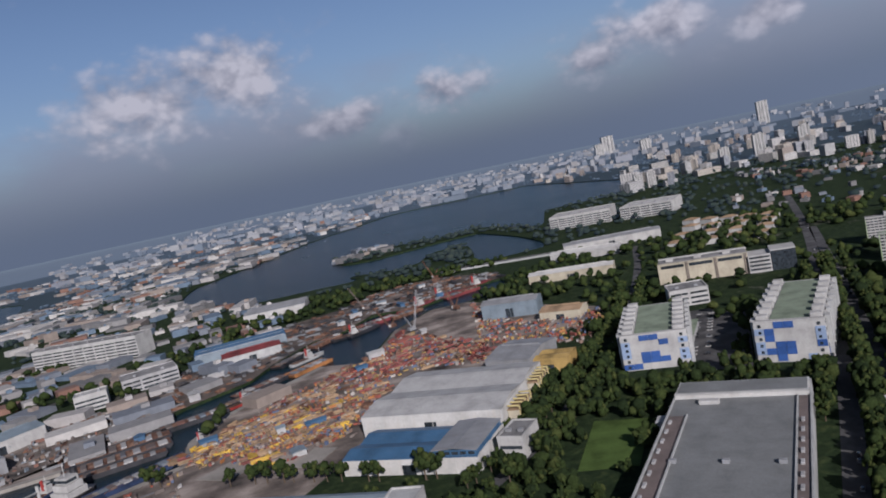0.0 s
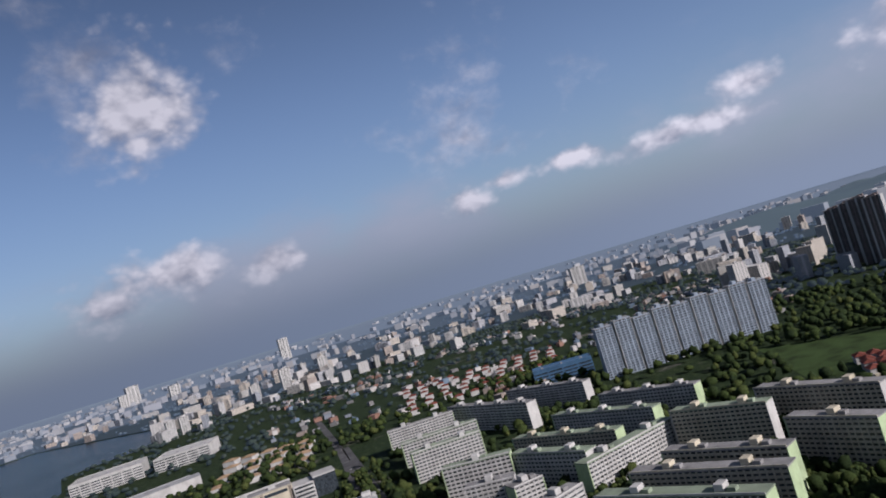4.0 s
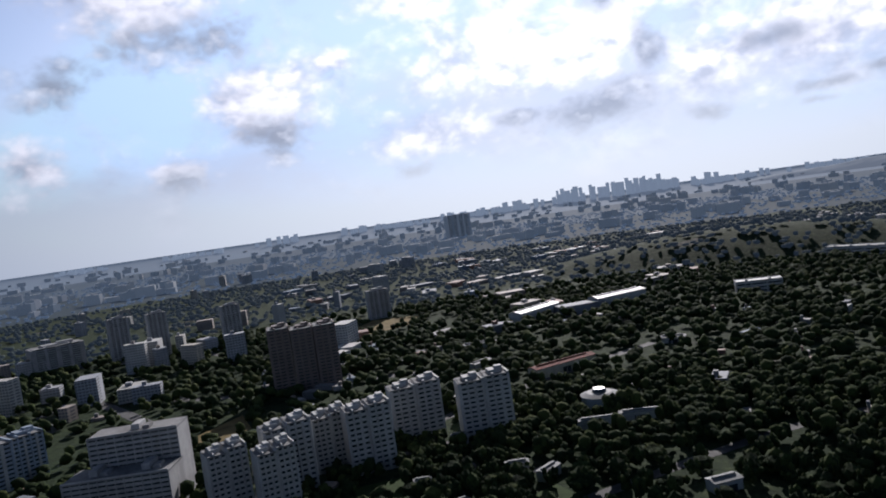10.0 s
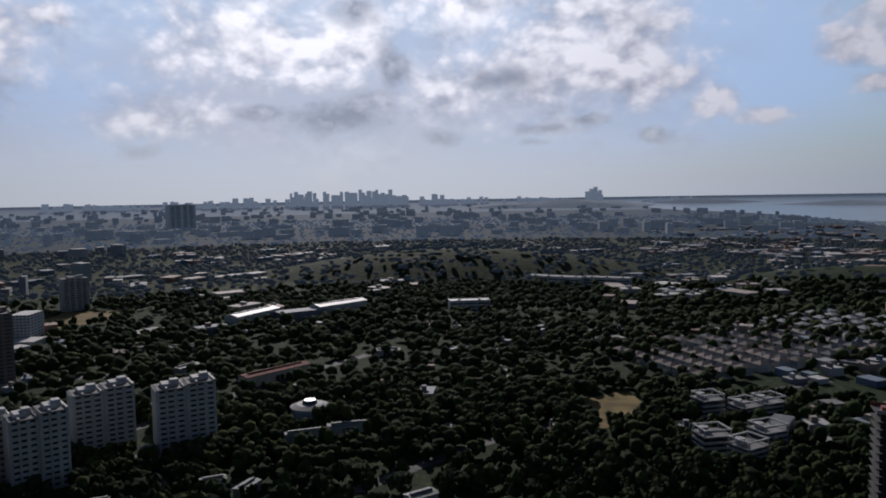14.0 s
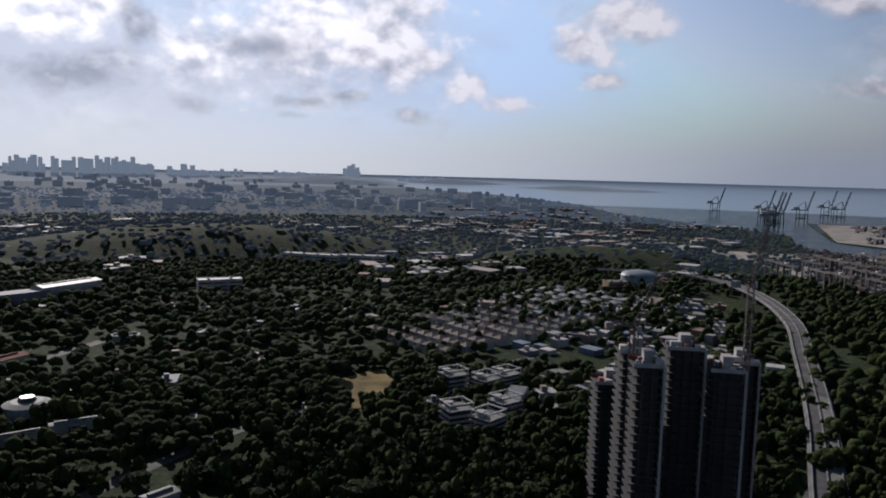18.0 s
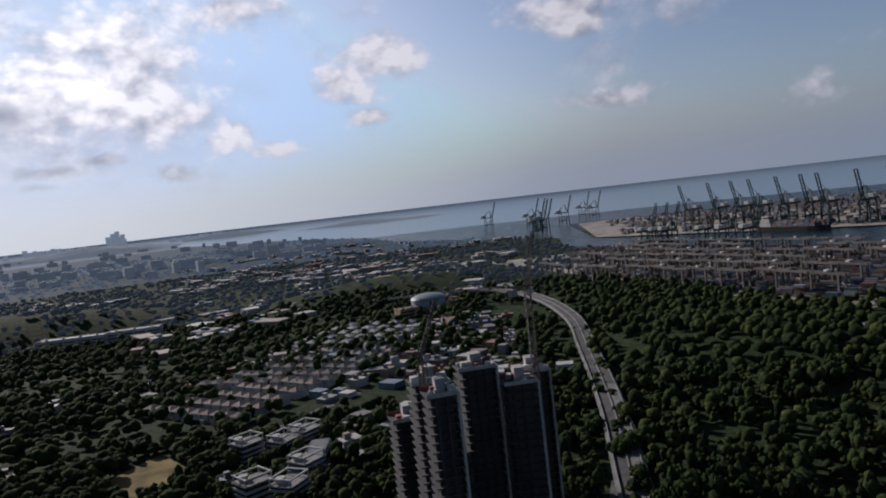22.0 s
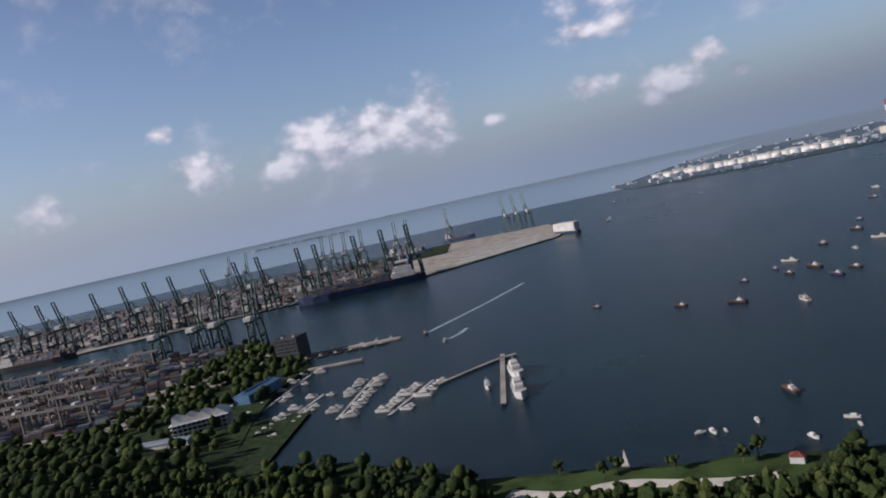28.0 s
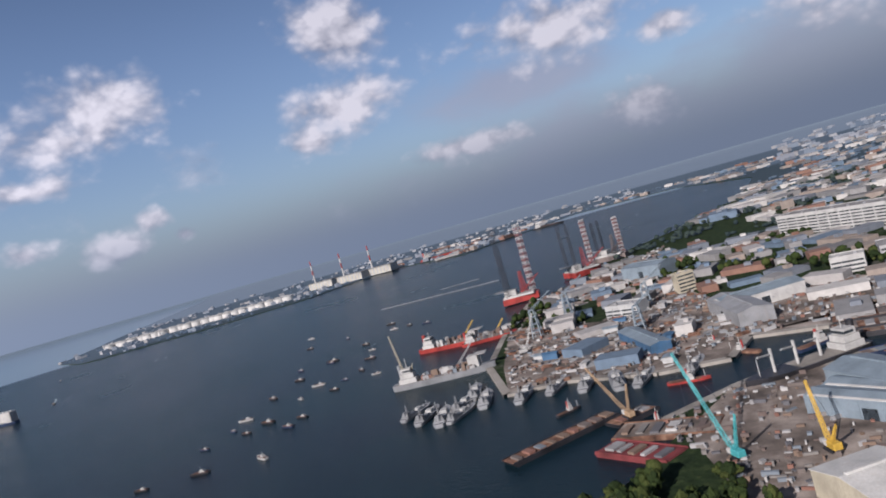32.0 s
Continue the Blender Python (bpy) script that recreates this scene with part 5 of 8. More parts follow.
PARK = [(328, -646, 26, 9, 30), (286, -568, 22, 8, 70), (139, -405, 24, 5, 25), (116, -421, 26, 5, 20), (142, -326, 14, 6, 75), (163, -330, 12, 6, 30), (151, -259, 9, 7, 50), (217, -370, 10, 9, 20), (254, -325, 26, 7, 25), (131, -635, 22, 9, 10), (56, -318, 14, 8, 40), (264, -344, 26, 7, 120), (206, -302, 9, 5, 30), (172, -281, 7, 5, 60), (300, -352, 18, 8, 120)]
for x, y, w, d, turn in PARK:
    a = radians(turn)
    row = (x + w / 2 * math.cos(a), y + w / 2 * math.sin(a), x - w / 2 * math.cos(a), y - w / 2 * math.sin(a), d, 5)
    hall(row, "low park building with pale metal roof", PALE, SHEETDULL, "gable", 1, 0, name="low_building", category="building", group="park buildings")
    claim(*row[:5])
ring = thing("round_pavilion", pose(150, -453, QUAY), "round pavilion with pale ring roof among trees", "pavilion")
bm = bmesh.new()
bmesh.ops.create_cone(bm, cap_ends=True, segments=28, radius1=12, radius2=12, depth=7, matrix=pose(0, 0, 3.5))
part("wall", bm, BLUEGREY, ring)
bm = bmesh.new()
bmesh.ops.create_cone(bm, cap_ends=True, segments=28, radius1=13, radius2=8.5, depth=1.6, matrix=pose(0, 0, 8.2))
part("roof", bm, SHEETDULL, ring, "pale ring roof")
bm = bmesh.new()
bmesh.ops.create_cone(bm, cap_ends=True, segments=20, radius1=5, radius2=4, depth=2, matrix=pose(0, 0, 10.4))
part("lantern", bm, GLASS, ring)
TAKEN.append((150, -453, 18))
# the marina club with sail roofs
ob = thing("marina_club", frame_at(-600, -326, -610, -280), "white marina club with four sail-shaped roofs", "club house")
for k in range(3):
    cuboid("floor_slab", -k * 0.4, 0, 1 + 3.6 * k, 47, 26, 1.9 + 3.6 * k, WHITE, ob)
    cuboid("window_core", 1, 1, 1.9 + 3.6 * k, 45, 25, 4.6 + 3.6 * k, GLASS, ob)
for k in range(12):
    cuboid("column", 1 + 4 * k, 0.1, 0, 1.5 + 4 * k, 0.7, 11.8, WHITE, ob)
cuboid("roof", -1, -1, 11.8, 48, 27, 12.4, SHEETWHITE, ob)
for k in range(4):
    x = 1 + 12 * k
    me = mesh_of("sail_roof", [(x, 2, 12.4), (x + 10, 2, 12.4), (x + 1, 3, 19), (x, 24, 12.4), (x + 10, 24, 12.4), (x + 1, 22, 17), (x, 2, 12.2), (x + 10, 2, 12.2)],
                 [(0, 1, 2), (2, 1, 4, 5), (3, 5, 4), (0, 2, 5, 3), (0, 3, 4, 1)], SHEETWHITE)
    piece("sail_roof", me, ob)
claim(-600, -326, -610, -280, 30)
px = thing("domed_hall", pose(-475, -905, QUAY), "grey drum-roofed hall at the viaduct's end", "hall")
bm = bmesh.new()
bmesh.ops.create_cone(bm, cap_ends=True, segments=24, radius1=24, radius2=24, depth=14, matrix=pose(0, 0, 7))
part("wall", bm, BLUEGREY, px)
bm = bmesh.new()
bmesh.ops.create_uvsphere(bm, u_segments=24, v_segments=8, radius=24.6, matrix=pose(0, 0, 13) @ Matrix.Diagonal((1, 1, 0.3, 1)))
part("roof", bm, SHEETPALEBLUE, px)

# ---- terraces and houses ----
def house(label, roofing, w, d, h, group):
    ob = thing("house", pose(0, 0, -400), label, "house", group)
    cuboid("wall", -w / 2, -d / 2, 0, w / 2, d / 2, h, WHITE, ob)
    hip("roof", -w / 2, -d / 2, w / 2, d / 2, h, 2.6, roofing, ob, 0.7)
    if "woods" in group or "terraces" in group:
        cuboid("porch", -w * 0.3, -d / 2 - 2.2, 0, w * 0.25, -d / 2 - 0.02, 2.8, CREAM, ob)
    for x in (-w * 0.25, w * 0.22)[:1 if "woods" in group or "grey" in group else 0]:
        cuboid("window", x - 0.9, -d / 2 - 0.08, h - 2.3, x + 0.9, -d / 2 + 0.1, h - 0.8, GLASS, ob)
    return ob


def strew(proto, places):
    first = True
    for x, y, turn in places:
        m = pose(x, y, QUAY, 0, 0, turn)
        if first:
            proto.matrix_basis, first = m, False
        else:
            copy_thing(proto, m)
        TAKEN.append((x, y, 6))


def rows_between(a0, a1, b0, b1, n_rows, step, jitter=1.0):
    """Places in n rows between two lines, all facing across the rows."""
    out = []
    for i in range(n_rows):
        t = i / max(1, n_rows - 1)
        p, q = Vector(a0).lerp(Vector(b0), t), Vector(a1).lerp(Vector(b1), t)
        n = max(1, int((q - p).length / step))
        ang = math.degrees(math.atan2(q.y - p.y, q.x - p.x))
        for k in range(n):
            c = p.lerp(q, (k + 0.5) / n)
            out.append((c.x + rng.uniform(-jitter, jitter), c.y + rng.uniform(-jitter, jitter), ang + (180 if i % 2 else 0) + rng.uniform(-3, 3)))
    return out


strew(house("terrace house with pinkish-brown tiled roof", DULLTILE, 9.5, 11, 6.5, "terraces in the woods"), rows_between((-75, -646), (-127, -548), (-176, -656), (-200, -596), 5, 10.5, 0.6))
mixed = rows_between((-125, -700), (-215, -600), (-290, -740), (-300, -650), 6, 12, 3.0)
rng.shuffle(mixed)
strew(house("grey-roofed terrace house", ROOFGREY, 9, 11, 7, "grey-roofed terraces"), mixed[::2])
strew(house("terrace house with faded brown tiled roof", DULLTILE, 9, 12, 6.5, "brown-roofed terraces"), mixed[1::2])
strew(house("white house with light roof", PALE, 11, 12, 7.5, "white houses"), rows_between((-240, -800), (-330, -700), (-330, -860), (-400, -760), 5, 19, 3))
strew(house("terrace house with orange-red tiled roof", TILE, 9, 12, 6.5, "red-roofed terraces"), rows_between((572, 275), (684, 130), (612, 300), (724, 150), 4, 12, 3.0))
strew(house("red-roofed house among trees", TILE, 10, 11, 6, "red-roofed houses"), rows_between((500, 190), (600, 120), (520, 215), (620, 145), 2, 14, 2.5))
strew(house("small house with red tiled roof", TILE, 12, 13, 7, "houses behind the estate"), rows_between((560, 900), (760, 760), (700, 1120), (930, 940), 6, 28, 5))
strew(house("villa with tan hipped roof", TAN, 20, 18, 7, "tan-roofed villas"), rows_between((280, 930), (400, 860), (370, 1110), (460, 990), 4, 30, 3))


# ---- the port ----
def far_crane():
    """A container crane far off: portal, girder, boom, machinery house."""
    ob = thing("quay_crane", pose(0, 0, -400), "dark container crane far off with raised boom", "quay crane", "quay cranes")
    bm = bmesh.new()
    for x in (-12, 12):
        for y in (-9, 9):
            rod(bm, (x, y, 0), (x, y * 0.8, 38), 1.1)
    for y in (-9, 9):
        rod(bm, (-12, y * 0.9, 12), (12, y * 0.85, 30), 0.6)
        rod(bm, (-12, y * 0.88, 16), (12, y * 0.88, 16), 0.9)
        rod(bm, (12, y * 0.6, 38), (6, 0, 62), 0.7)
    part("portal", bm, CRANEGREEN, ob)
    bm = bmesh.new()
    for y in (-3, 3):
        rod(bm, (-30, y, 39), (15, y, 39), 1.2)
        rod(bm, (6, 0, 62), (-24, y, 40), 0.4)
    part("girder", bm, CRANEGREEN, ob)
    bm = bmesh.new()
    for y in (-2.6, 2.6):
        rod(bm, (14, y, 40), (30, y, 90), 1.0)
    part("boom", bm, CRANEGREEN, ob, "raised boom")
    cuboid("machine_house", -26, -5, 41, -10, 5, 47, PALE, ob, "pale machinery house", 0.4)
    return ob


def quay_crane():
    """A container crane: portal legs, girders, house, apex frame, raised boom and stays."""
    ob = thing("quay_crane", pose(0, 0, -400), "dark green container crane with raised boom on the quay", "quay crane", "quay cranes")
    P = CRANEGREEN
    for x in (-12, 12):
        for y in (-9, 9):
            beam("leg", (x, y, 0), (x, y * 0.8, 38), 1.7, P, ob)
    for y in (-9, 9):
        beam("sill", (-12, y, 3), (12, y, 3), 1.3, P, ob)
        beam("brace", (-12, y * 0.9, 12), (12, y * 0.85, 30), 0.9, P, ob)
        beam("portal_beam", (-12, y * 0.88, 16), (12, y * 0.88, 16), 1.4, P, ob)
    for y in (-3, 3):
        beam("girder", (-30, y, 39), (15, y, 39), 1.8, P, ob)
        beam("apex_leg", (12, y * 2, 38), (6, y * 0.4, 62), 1.1, P, ob)
        beam("back_stay", (6, y * 0.4, 62), (-24, y, 40), 0.55, P, ob)
    bm = bmesh.new()
    for y in (-2.6, 2.6):
        rod(bm, (14, y, 40), (30, y, 90), 1.35)
    for k in range(7):
        t = k / 6
        rod(bm, (14 + 16 * t, -2.6, 40 + 50 * t), (14 + 16 * t, 2.6, 40 + 50 * t), 0.7)
    part("boom", bm, P, ob, "raised lattice boom")
    beam("fore_stay", (6, 0, 62), (26, 0, 78), 0.5, P, ob)
    cuboid("machine_house", -26, -5, 41, -10, 5, 47, SHEETWHITE, ob, "white machinery house", 0.4)
    cuboid("cab", 8, -2, 33, 11, 2, 36.5, WHITE, ob, bevel=0.2)
    return ob


GANTRY = surface("gantry_grey", (0.125, 0.112, 0.105), 0.7, var=0.2, each=0.5)


def yard_gantry(box_paint):
    ob = thing("yard_gantry", pose(0, 0, -400), "pale pillared container yard gantry", "gantry crane", "yard gantries")
    for x in (-17, 17):
        for y in (-5, 5):
            cuboid("leg", x - 1.1, y - 0.9, 0, x + 1.1, y + 0.9, 24, GANTRY, ob)
        cuboid("sill", x - 0.8, -6, 0.8, x + 0.8, 6, 2.4, GANTRY, ob)
    for y in (-3, 3):
        cuboid("girder", -24, y - 0.7, 24, 24, y + 0.7, 26.4, GANTRY, ob)
    cuboid("trolley", -2.5, -3.2, 26.4, 2, 3.2, 28.6, box_paint, ob, bevel=0.3)
    return ob


def place(proto, spots, size=1.0):
    for k, (x, y, turn) in enumerate(spots):
        bx, by, bz, s = lie(x, y)
        s *= size if x > -1200 else size * 1.25
        m = pose(bx, by, bz + QUAY, 0, 0, turn) @ Matrix.Diagonal((s, s, s, 1))
        if k == 0:
            proto.matrix_basis = m
        else:
            copy_thing(proto, pose(bx, by, bz + QUAY, 0, 0, turn)).scale = (s, s, s)


NEAR_Q = [(-1075, y, 180 + rng.uniform(-4, 4)) for y in (-1078, -1049, -1022, -935, -890, -840)] + [(-1040, -544, 180), (-1030, -482, 180), (-1035, -452, 180), (-1015, -392, 180)]
FAR_Q = [(-1500 - 8 * (k % 3), -1330 + 62 * k + rng.uniform(-14, 14), rng.uniform(-4, 4)) for k in range(19)]
BACK_Q = [(-2290, -20, 190), (-2285, 15, 190), (-2290, 48, 190), (-2440, -210, 190), (-2020, -293, 185), (-2005, -325, 185), (-2100, -440, 185), (-2115, -495, 185), (-2105, -530, 185), (-2110, -560, 185), (-2400, -900, 185), (-2450, -980, 185),
          (-1720, -2632, 170), (-1362, -1809, 170), (-1652, -2236, 170), (-1741, -2154, 170), (-2038, -2390, 170), (-1974, -2250, 170), (-1450, -1900, 170), (-1500, -2000, 170)]
place(quay_crane(), NEAR_Q + FAR_Q)
place(far_crane(), BACK_Q)
yard_spots = [(-720 - 62 * i + rng.uniform(-8, 8), -480 - 40 * j + rng.uniform(-10, 10) - 18 * i, 82 + rng.uniform(-3, 3)) for i in range(6) for j in range(13) if rng.random() < 0.85]
place(yard_gantry(SHEETWHITE), yard_spots[::2])
place(yard_gantry(GANTRY), yard_spots[1::2])


def boxes_mesh(name, rows, material):
    """Many upright boxes in one mesh: rows of x, y, z, length, width, height, turn."""
    r = np.array(rows, float)
    c, s = np.cos(np.radians(r[:, 6])), np.sin(np.radians(r[:, 6]))
    corner = np.array([(-.5, -.5, 0), (.5, -.5, 0), (.5, .5, 0), (-.5, .5, 0), (-.5, -.5, 1), (.5, -.5, 1), (.5, .5, 1), (-.5, .5, 1)])
    loc = corner[None] * r[:, None, 3:6]
    v = np.stack([r[:, 0, None] + loc[..., 0] * c[:, None] - loc[..., 1] * s[:, None], r[:, 1, None] + loc[..., 0] * s[:, None] + loc[..., 1] * c[:, None], r[:, 2, None] + loc[..., 2]], -1)
    q = np.array([(4, 5, 6, 7), (0, 1, 5, 4), (1, 2, 6, 5), (2, 3, 7, 6), (3, 0, 4, 7)])
    f = (q[None] + 8 * np.arange(len(r))[:, None, None]).reshape(-1, 4)
    me = bpy.data.meshes.new(name)
    me.from_pydata(v.reshape(-1, 3).tolist(), [], f.tolist())
    me.materials.append(material)
    return me


def within(poly, n, r):
    """n random places inside a polygon."""
    p = np.array(poly, float)
    out = []
    while len(out) < n:
        x = np.array([r.uniform(p[:, 0].min(), p[:, 0].max()) for _ in range(n)])
        y = np.array([r.uniform(p[:, 1].min(), p[:, 1].max()) for _ in range(n)])
        ok = depth_in(poly, x, y) > 0
        out += list(zip(x[ok], y[ok]))
    return out[:n]


def lay(x, y, z, l, w, h, turn):
    bx, by, bz, s = lie(x, y)
    return (bx, by, bz + QUAY + z * s, l * s, w * s, h * s, turn)


YARD_NEAR = [(-670, -440), (-1040, -420), (-1070, -560), (-1060, -740), (-1095, -990), (-1080, -1160), (-1000, -1250), (-760, -880)]
YARD_FAR = [(-1530, -300), (-1545, -470), (-1510, -733), (-1450, -990), (-1370, -1450), (-1800, -2000), (-2500, -1500), (-2400, -700), (-2050, -300)]
rows = []
for poly, n, turn in ((YARD_NEAR, 900, 98), (YARD_FAR, 1900, 82)):
    for x, y in within(poly, n, rng):
        tiers = rng.randint(1, 5)
        x, y = round(x / 15) * 15 + rng.uniform(-1, 1), round(y / 14) * 14 + rng.uniform(-1, 1)
        for k in range(tiers):
            rows.append(lay(x + rng.uniform(-0.2, 0.2), y, 2.6 * k, 2.6 * rng.choice((1, 2, 3)), 12.2, 2.6, turn - 90))
tagged(new("container_stacks", boxes_mesh("container_stacks", rows, BOXES)), "stacked shipping containers in rust, blue, white and orange", "containers", kind="stuff")
sheet("terminal_paving", [(-655, -420), (-760, -880), (-860, -1350), (-1110, -1180), (-1125, -990), (-1086, -731), (-1095, -560), (-1055, -402), (-880, -330)], 0.15, CONCRETE, "pale stained container terminal paving", "paving")
sheet("terminal_paving", [(-1518, -200), (-1516, -470), (-1477, -733), (-1418, -996), (-1330, -1500), (-1800, -1950), (-1990, -1900), (-1990, -200)], 0.15, CONCRETE, "pale stained container terminal paving", "paving")
sheet("terminal_ground", [(-1330, -1520), (-1416, -996), (-1475, -733), (-1514, -470), (-1517, -198), (-1778, 92), (-1990, 100), (-1990, -2050), (-1800, -2150)], 0.08, CONCRETE, "stained concrete ground of the far terminal", "paving")
sheet("terminal_paving", [(-1522, -194), (-1778, 92), (-1928, 126), (-2280, 102), (-2358, -206), (-2000, -194)], 0.15, CONCRETE, "bare pale pier paving", "paving")
for k in range(4):
    a, b_ = (-1620 - 75 * k, -150 + 8 * k), (-1760 - 60 * k, 40 + 6 * k)
    ribbon("pier_strip", [a, b_], 22, 0.5, PALE, "long pale parked rows on the pier", "parking rows", 0.4)


# ---- ships ----
def hull(name, L, B, H, material, parent, sheer=0.25, taper=0.16):
    """A ship's hull: pointed bow, rounded stern, flare and sheer."""
    xs = [-0.5, -0.46, -0.36, 0.0, 0.26, 0.38, 0.46, 0.5]
    ws = [0.62, 0.85, 1.0, 1.0, 0.95, 0.7, 0.34, 0.03]
    verts, faces = [], []
    for x, w in zip(xs, ws):
        top = H * (1 + sheer * max(0, x * 2) ** 2)
        low = max(0.1, w - taper)
        verts += [(x * L, -w * B / 2, top), (x * L, -low * B / 2, -0.6), (x * L, low * B / 2, -0.6), (x * L, w * B / 2, top)]
    for i in range(len(xs) - 1):
        a, b = 4 * i, 4 * i + 4
        faces += [(a, a + 1, b + 1, b), (a + 2, a + 3, b + 3, b + 2), (a + 3, a, b, b + 3), (a + 1, a + 2, b + 2, b + 1)]
    faces += [(0, 3, 2, 1), (len(verts) - 4, len(verts) - 3, len(verts) - 2, len(verts) - 1)]
    ob = new(name, mesh_of(name, verts, faces, material))
    ob.parent = parent
    return ob


def ship(x, y, turn, L, label, paint, deck=RUST, kind="cargo", group=""):
    bx, by, bz, s = lie(x, y)
    B, H = L * (0.16 if L > 100 else 0.22), max(1.6, L * 0.055)
    ob = thing("ship", pose(bx, by, bz, 0, 0, turn) @ Matrix.Diagonal((s, s, s, 1)), label, "ship", group)
    hull("hull", L, B, H, paint, ob)
    cuboid("deck", -L * 0.45, -B * 0.42, H - 0.2, L * 0.3, B * 0.42, H + 0.15, deck, ob)
    tall = (L * 0.11 + 3) * (0.55 if kind == "naval" else 1.0)
    sx = -L * 0.33 if kind != "tug" else 0.06 * L
    for k in range(3):
        house = cuboid("deckhouse", sx - L * (0.09 - 0.015 * k), -B * (0.40 - 0.06 * k), H + tall * k / 3, sx + L * (0.08 - 0.02 * k), B * (0.40 - 0.06 * k), H + tall * (k + 0.96) / 3, paint if kind == "naval" else WHITE, ob, bevel=0.2)
    cuboid("bridge_window", sx - L * 0.04, -B * 0.29, H + tall * 0.75, sx + L * 0.045, B * 0.29, H + tall * 0.88, GLASS, house)
    bm = bmesh.new()
    rod(bm, (sx - L * 0.07, 0, H + tall * 0.3), (sx - L * 0.075, 0, H + tall * 1.25), B * 0.12, 10)
    part("funnel", bm, RED if kind == "tug" else paint, ob)
    beam("mast", (sx, 0, H + tall * 0.9), (sx, 0, H + tall * 1.6), 0.18 + L * 0.002, WHITE, ob)
    beam("foremast", (L * 0.38, 0, H), (L * 0.38, 0, H + tall * 0.9), 0.15 + L * 0.002, WHITE, ob)
    if kind == "cargo":
        for k in range(4):
            cuboid("hatch", -L * 0.2 + k * L * 0.14, -B * 0.3, H + 0.15, -L * 0.2 + k * L * 0.14 + L * 0.11, B * 0.3, H + 1.6 + L * 0.004, RUST, ob, bevel=0.1)
    if kind == "naval":
        bm = bmesh.new()
        lattice(bm, (sx + L * 0.02, 0, H + tall * 0.9), (sx + L * 0.02, 0, H + tall * 2.3), 1.6, 0.6, 4, 0.16)
        part("radar_mast", bm, paint, ob)
        cuboid("fore_house", L * 0.02, -B * 0.26, H, L * 0.16, B * 0.26, H + tall * 0.6, PALE, ob, bevel=0.2)
        cuboid("gun_turret", L * 0.26, -B * 0.12, H + 0.1, L * 0.31, B * 0.12, H + 1.9, paint, ob, bevel=0.3)
        beam("gun_barrel", (L * 0.3, 0, H + 1.4), (L * 0.37, 0, H + 1.9), 0.14, paint, ob)
        cuboid("boat_deck", -L * 0.22, -B * 0.3, H, -L * 0.06, B * 0.3, H + tall * 0.35, paint, ob)
    if kind == "boxes":
        rr = [(-L * 0.2 + i * 13.2, -B * 0.4 + (j + 0.5) * B * 0.8 / 8, H + 0.2 + 2.6 * k, 12.2, B * 0.09, 2.6, 0) for i in range(int(L * 0.62 / 13.2)) for j in range(8) for k in range(2 + (i * 3 + j) % 4)]
        tagged(piece("deck_containers", boxes_mesh("deck_containers", rr, BOXES), ob), "stacked containers", kind="stuff")
    if kind == "gear":
        r = random.Random(label)
        rr = [(r.uniform(-L * 0.2, L * 0.36), r.uniform(-B * 0.38, B * 0.38), H + 0.2, r.uniform(1.5, 7), r.uniform(1, 4), r.uniform(0.8, 4.5) * r.choice((1, 1, 1.8)), r.choice((0, 90, 20))) for k in range(150)]
        tagged(piece("deck_gear", boxes_mesh("deck_gear", rr, DULLGOODS), ob), "grey, white and rusty deck machinery", kind="stuff")
        cuboid("accommodation", L * 0.26, -B * 0.3, H + 0.2, L * 0.36, B * 0.3, H + tall * 0.8, WHITE, ob, bevel=0.3)
        cuboid("helideck", L * 0.33, -B * 0.36, H + tall * 0.8, L * 0.44, B * 0.36, H + tall * 0.86, GREY, ob)
        bm = bmesh.new()
        lattice(bm, (L * 0.1, B * 0.3, H), (L * 0.32, B * 0.4, H + tall * 1.6), 2.0, 1.0, 9, 0.25)
        part("deck_crane", bm, GOLD if paint == RED else GREY, ob)
    if kind == "cranes":
        for k in range(3):
            cx = -L * 0.12 + k * L * 0.19
            bm = bmesh.new()
            rod(bm, (cx, 0, H), (cx, 0, H + tall * 1.2), B * 0.05, 8)
            part("crane_post", bm, WHITE, ob)
            beam("crane_jib", (cx, 0, H + tall * 0.9), (cx + L * 0.15, B * 0.3, H + tall * 1.1), B * 0.035, WHITE, ob)
    return ob


def heading(a, b):
    return math.degrees(math.atan2(b[1] - a[1], b[0] - a[0]))


ship(-1470, -330, heading((-1437, -439), (-1469, -195)) + 180, 260, "blue-hulled container ship at the far quay", NAVY, kind="boxes")
ship(-1835, 118, 215, 95, "white car carrier off the pier end", NAVY, SHEETWHITE, "carrier")
ob = thing("ship_superstructure", pose(-1835, 118, 6, 0, 0, 215), "boxy white topsides of the car carrier", "ship")
cuboid("upper_side", -42, -9, 0, 38, 9, 20, WHITE, ob, bevel=1.2)
for k in range(6):
    cuboid("vent", -36 + 11 * k, -5, 20, -32 + 11 * k, -2, 22, PALE, ob)
ship(-2560, -190, 60, 130, "dark cargo ship behind the port", NAVY, kind="cargo")
ship(-2250, -330, 65, 160, "dark container ship behind the port", NAVY, kind="boxes")
ship(-1400, -990, 85, 180, "dark container ship at the quay", BLACKHULL, kind="boxes")
ship(-283, 432, heading((-304, 382), (-258, 478)) + 180, 92, "white-topped cargo ship with deck cranes", BLACKHULL, CONCRETE, "cranes")
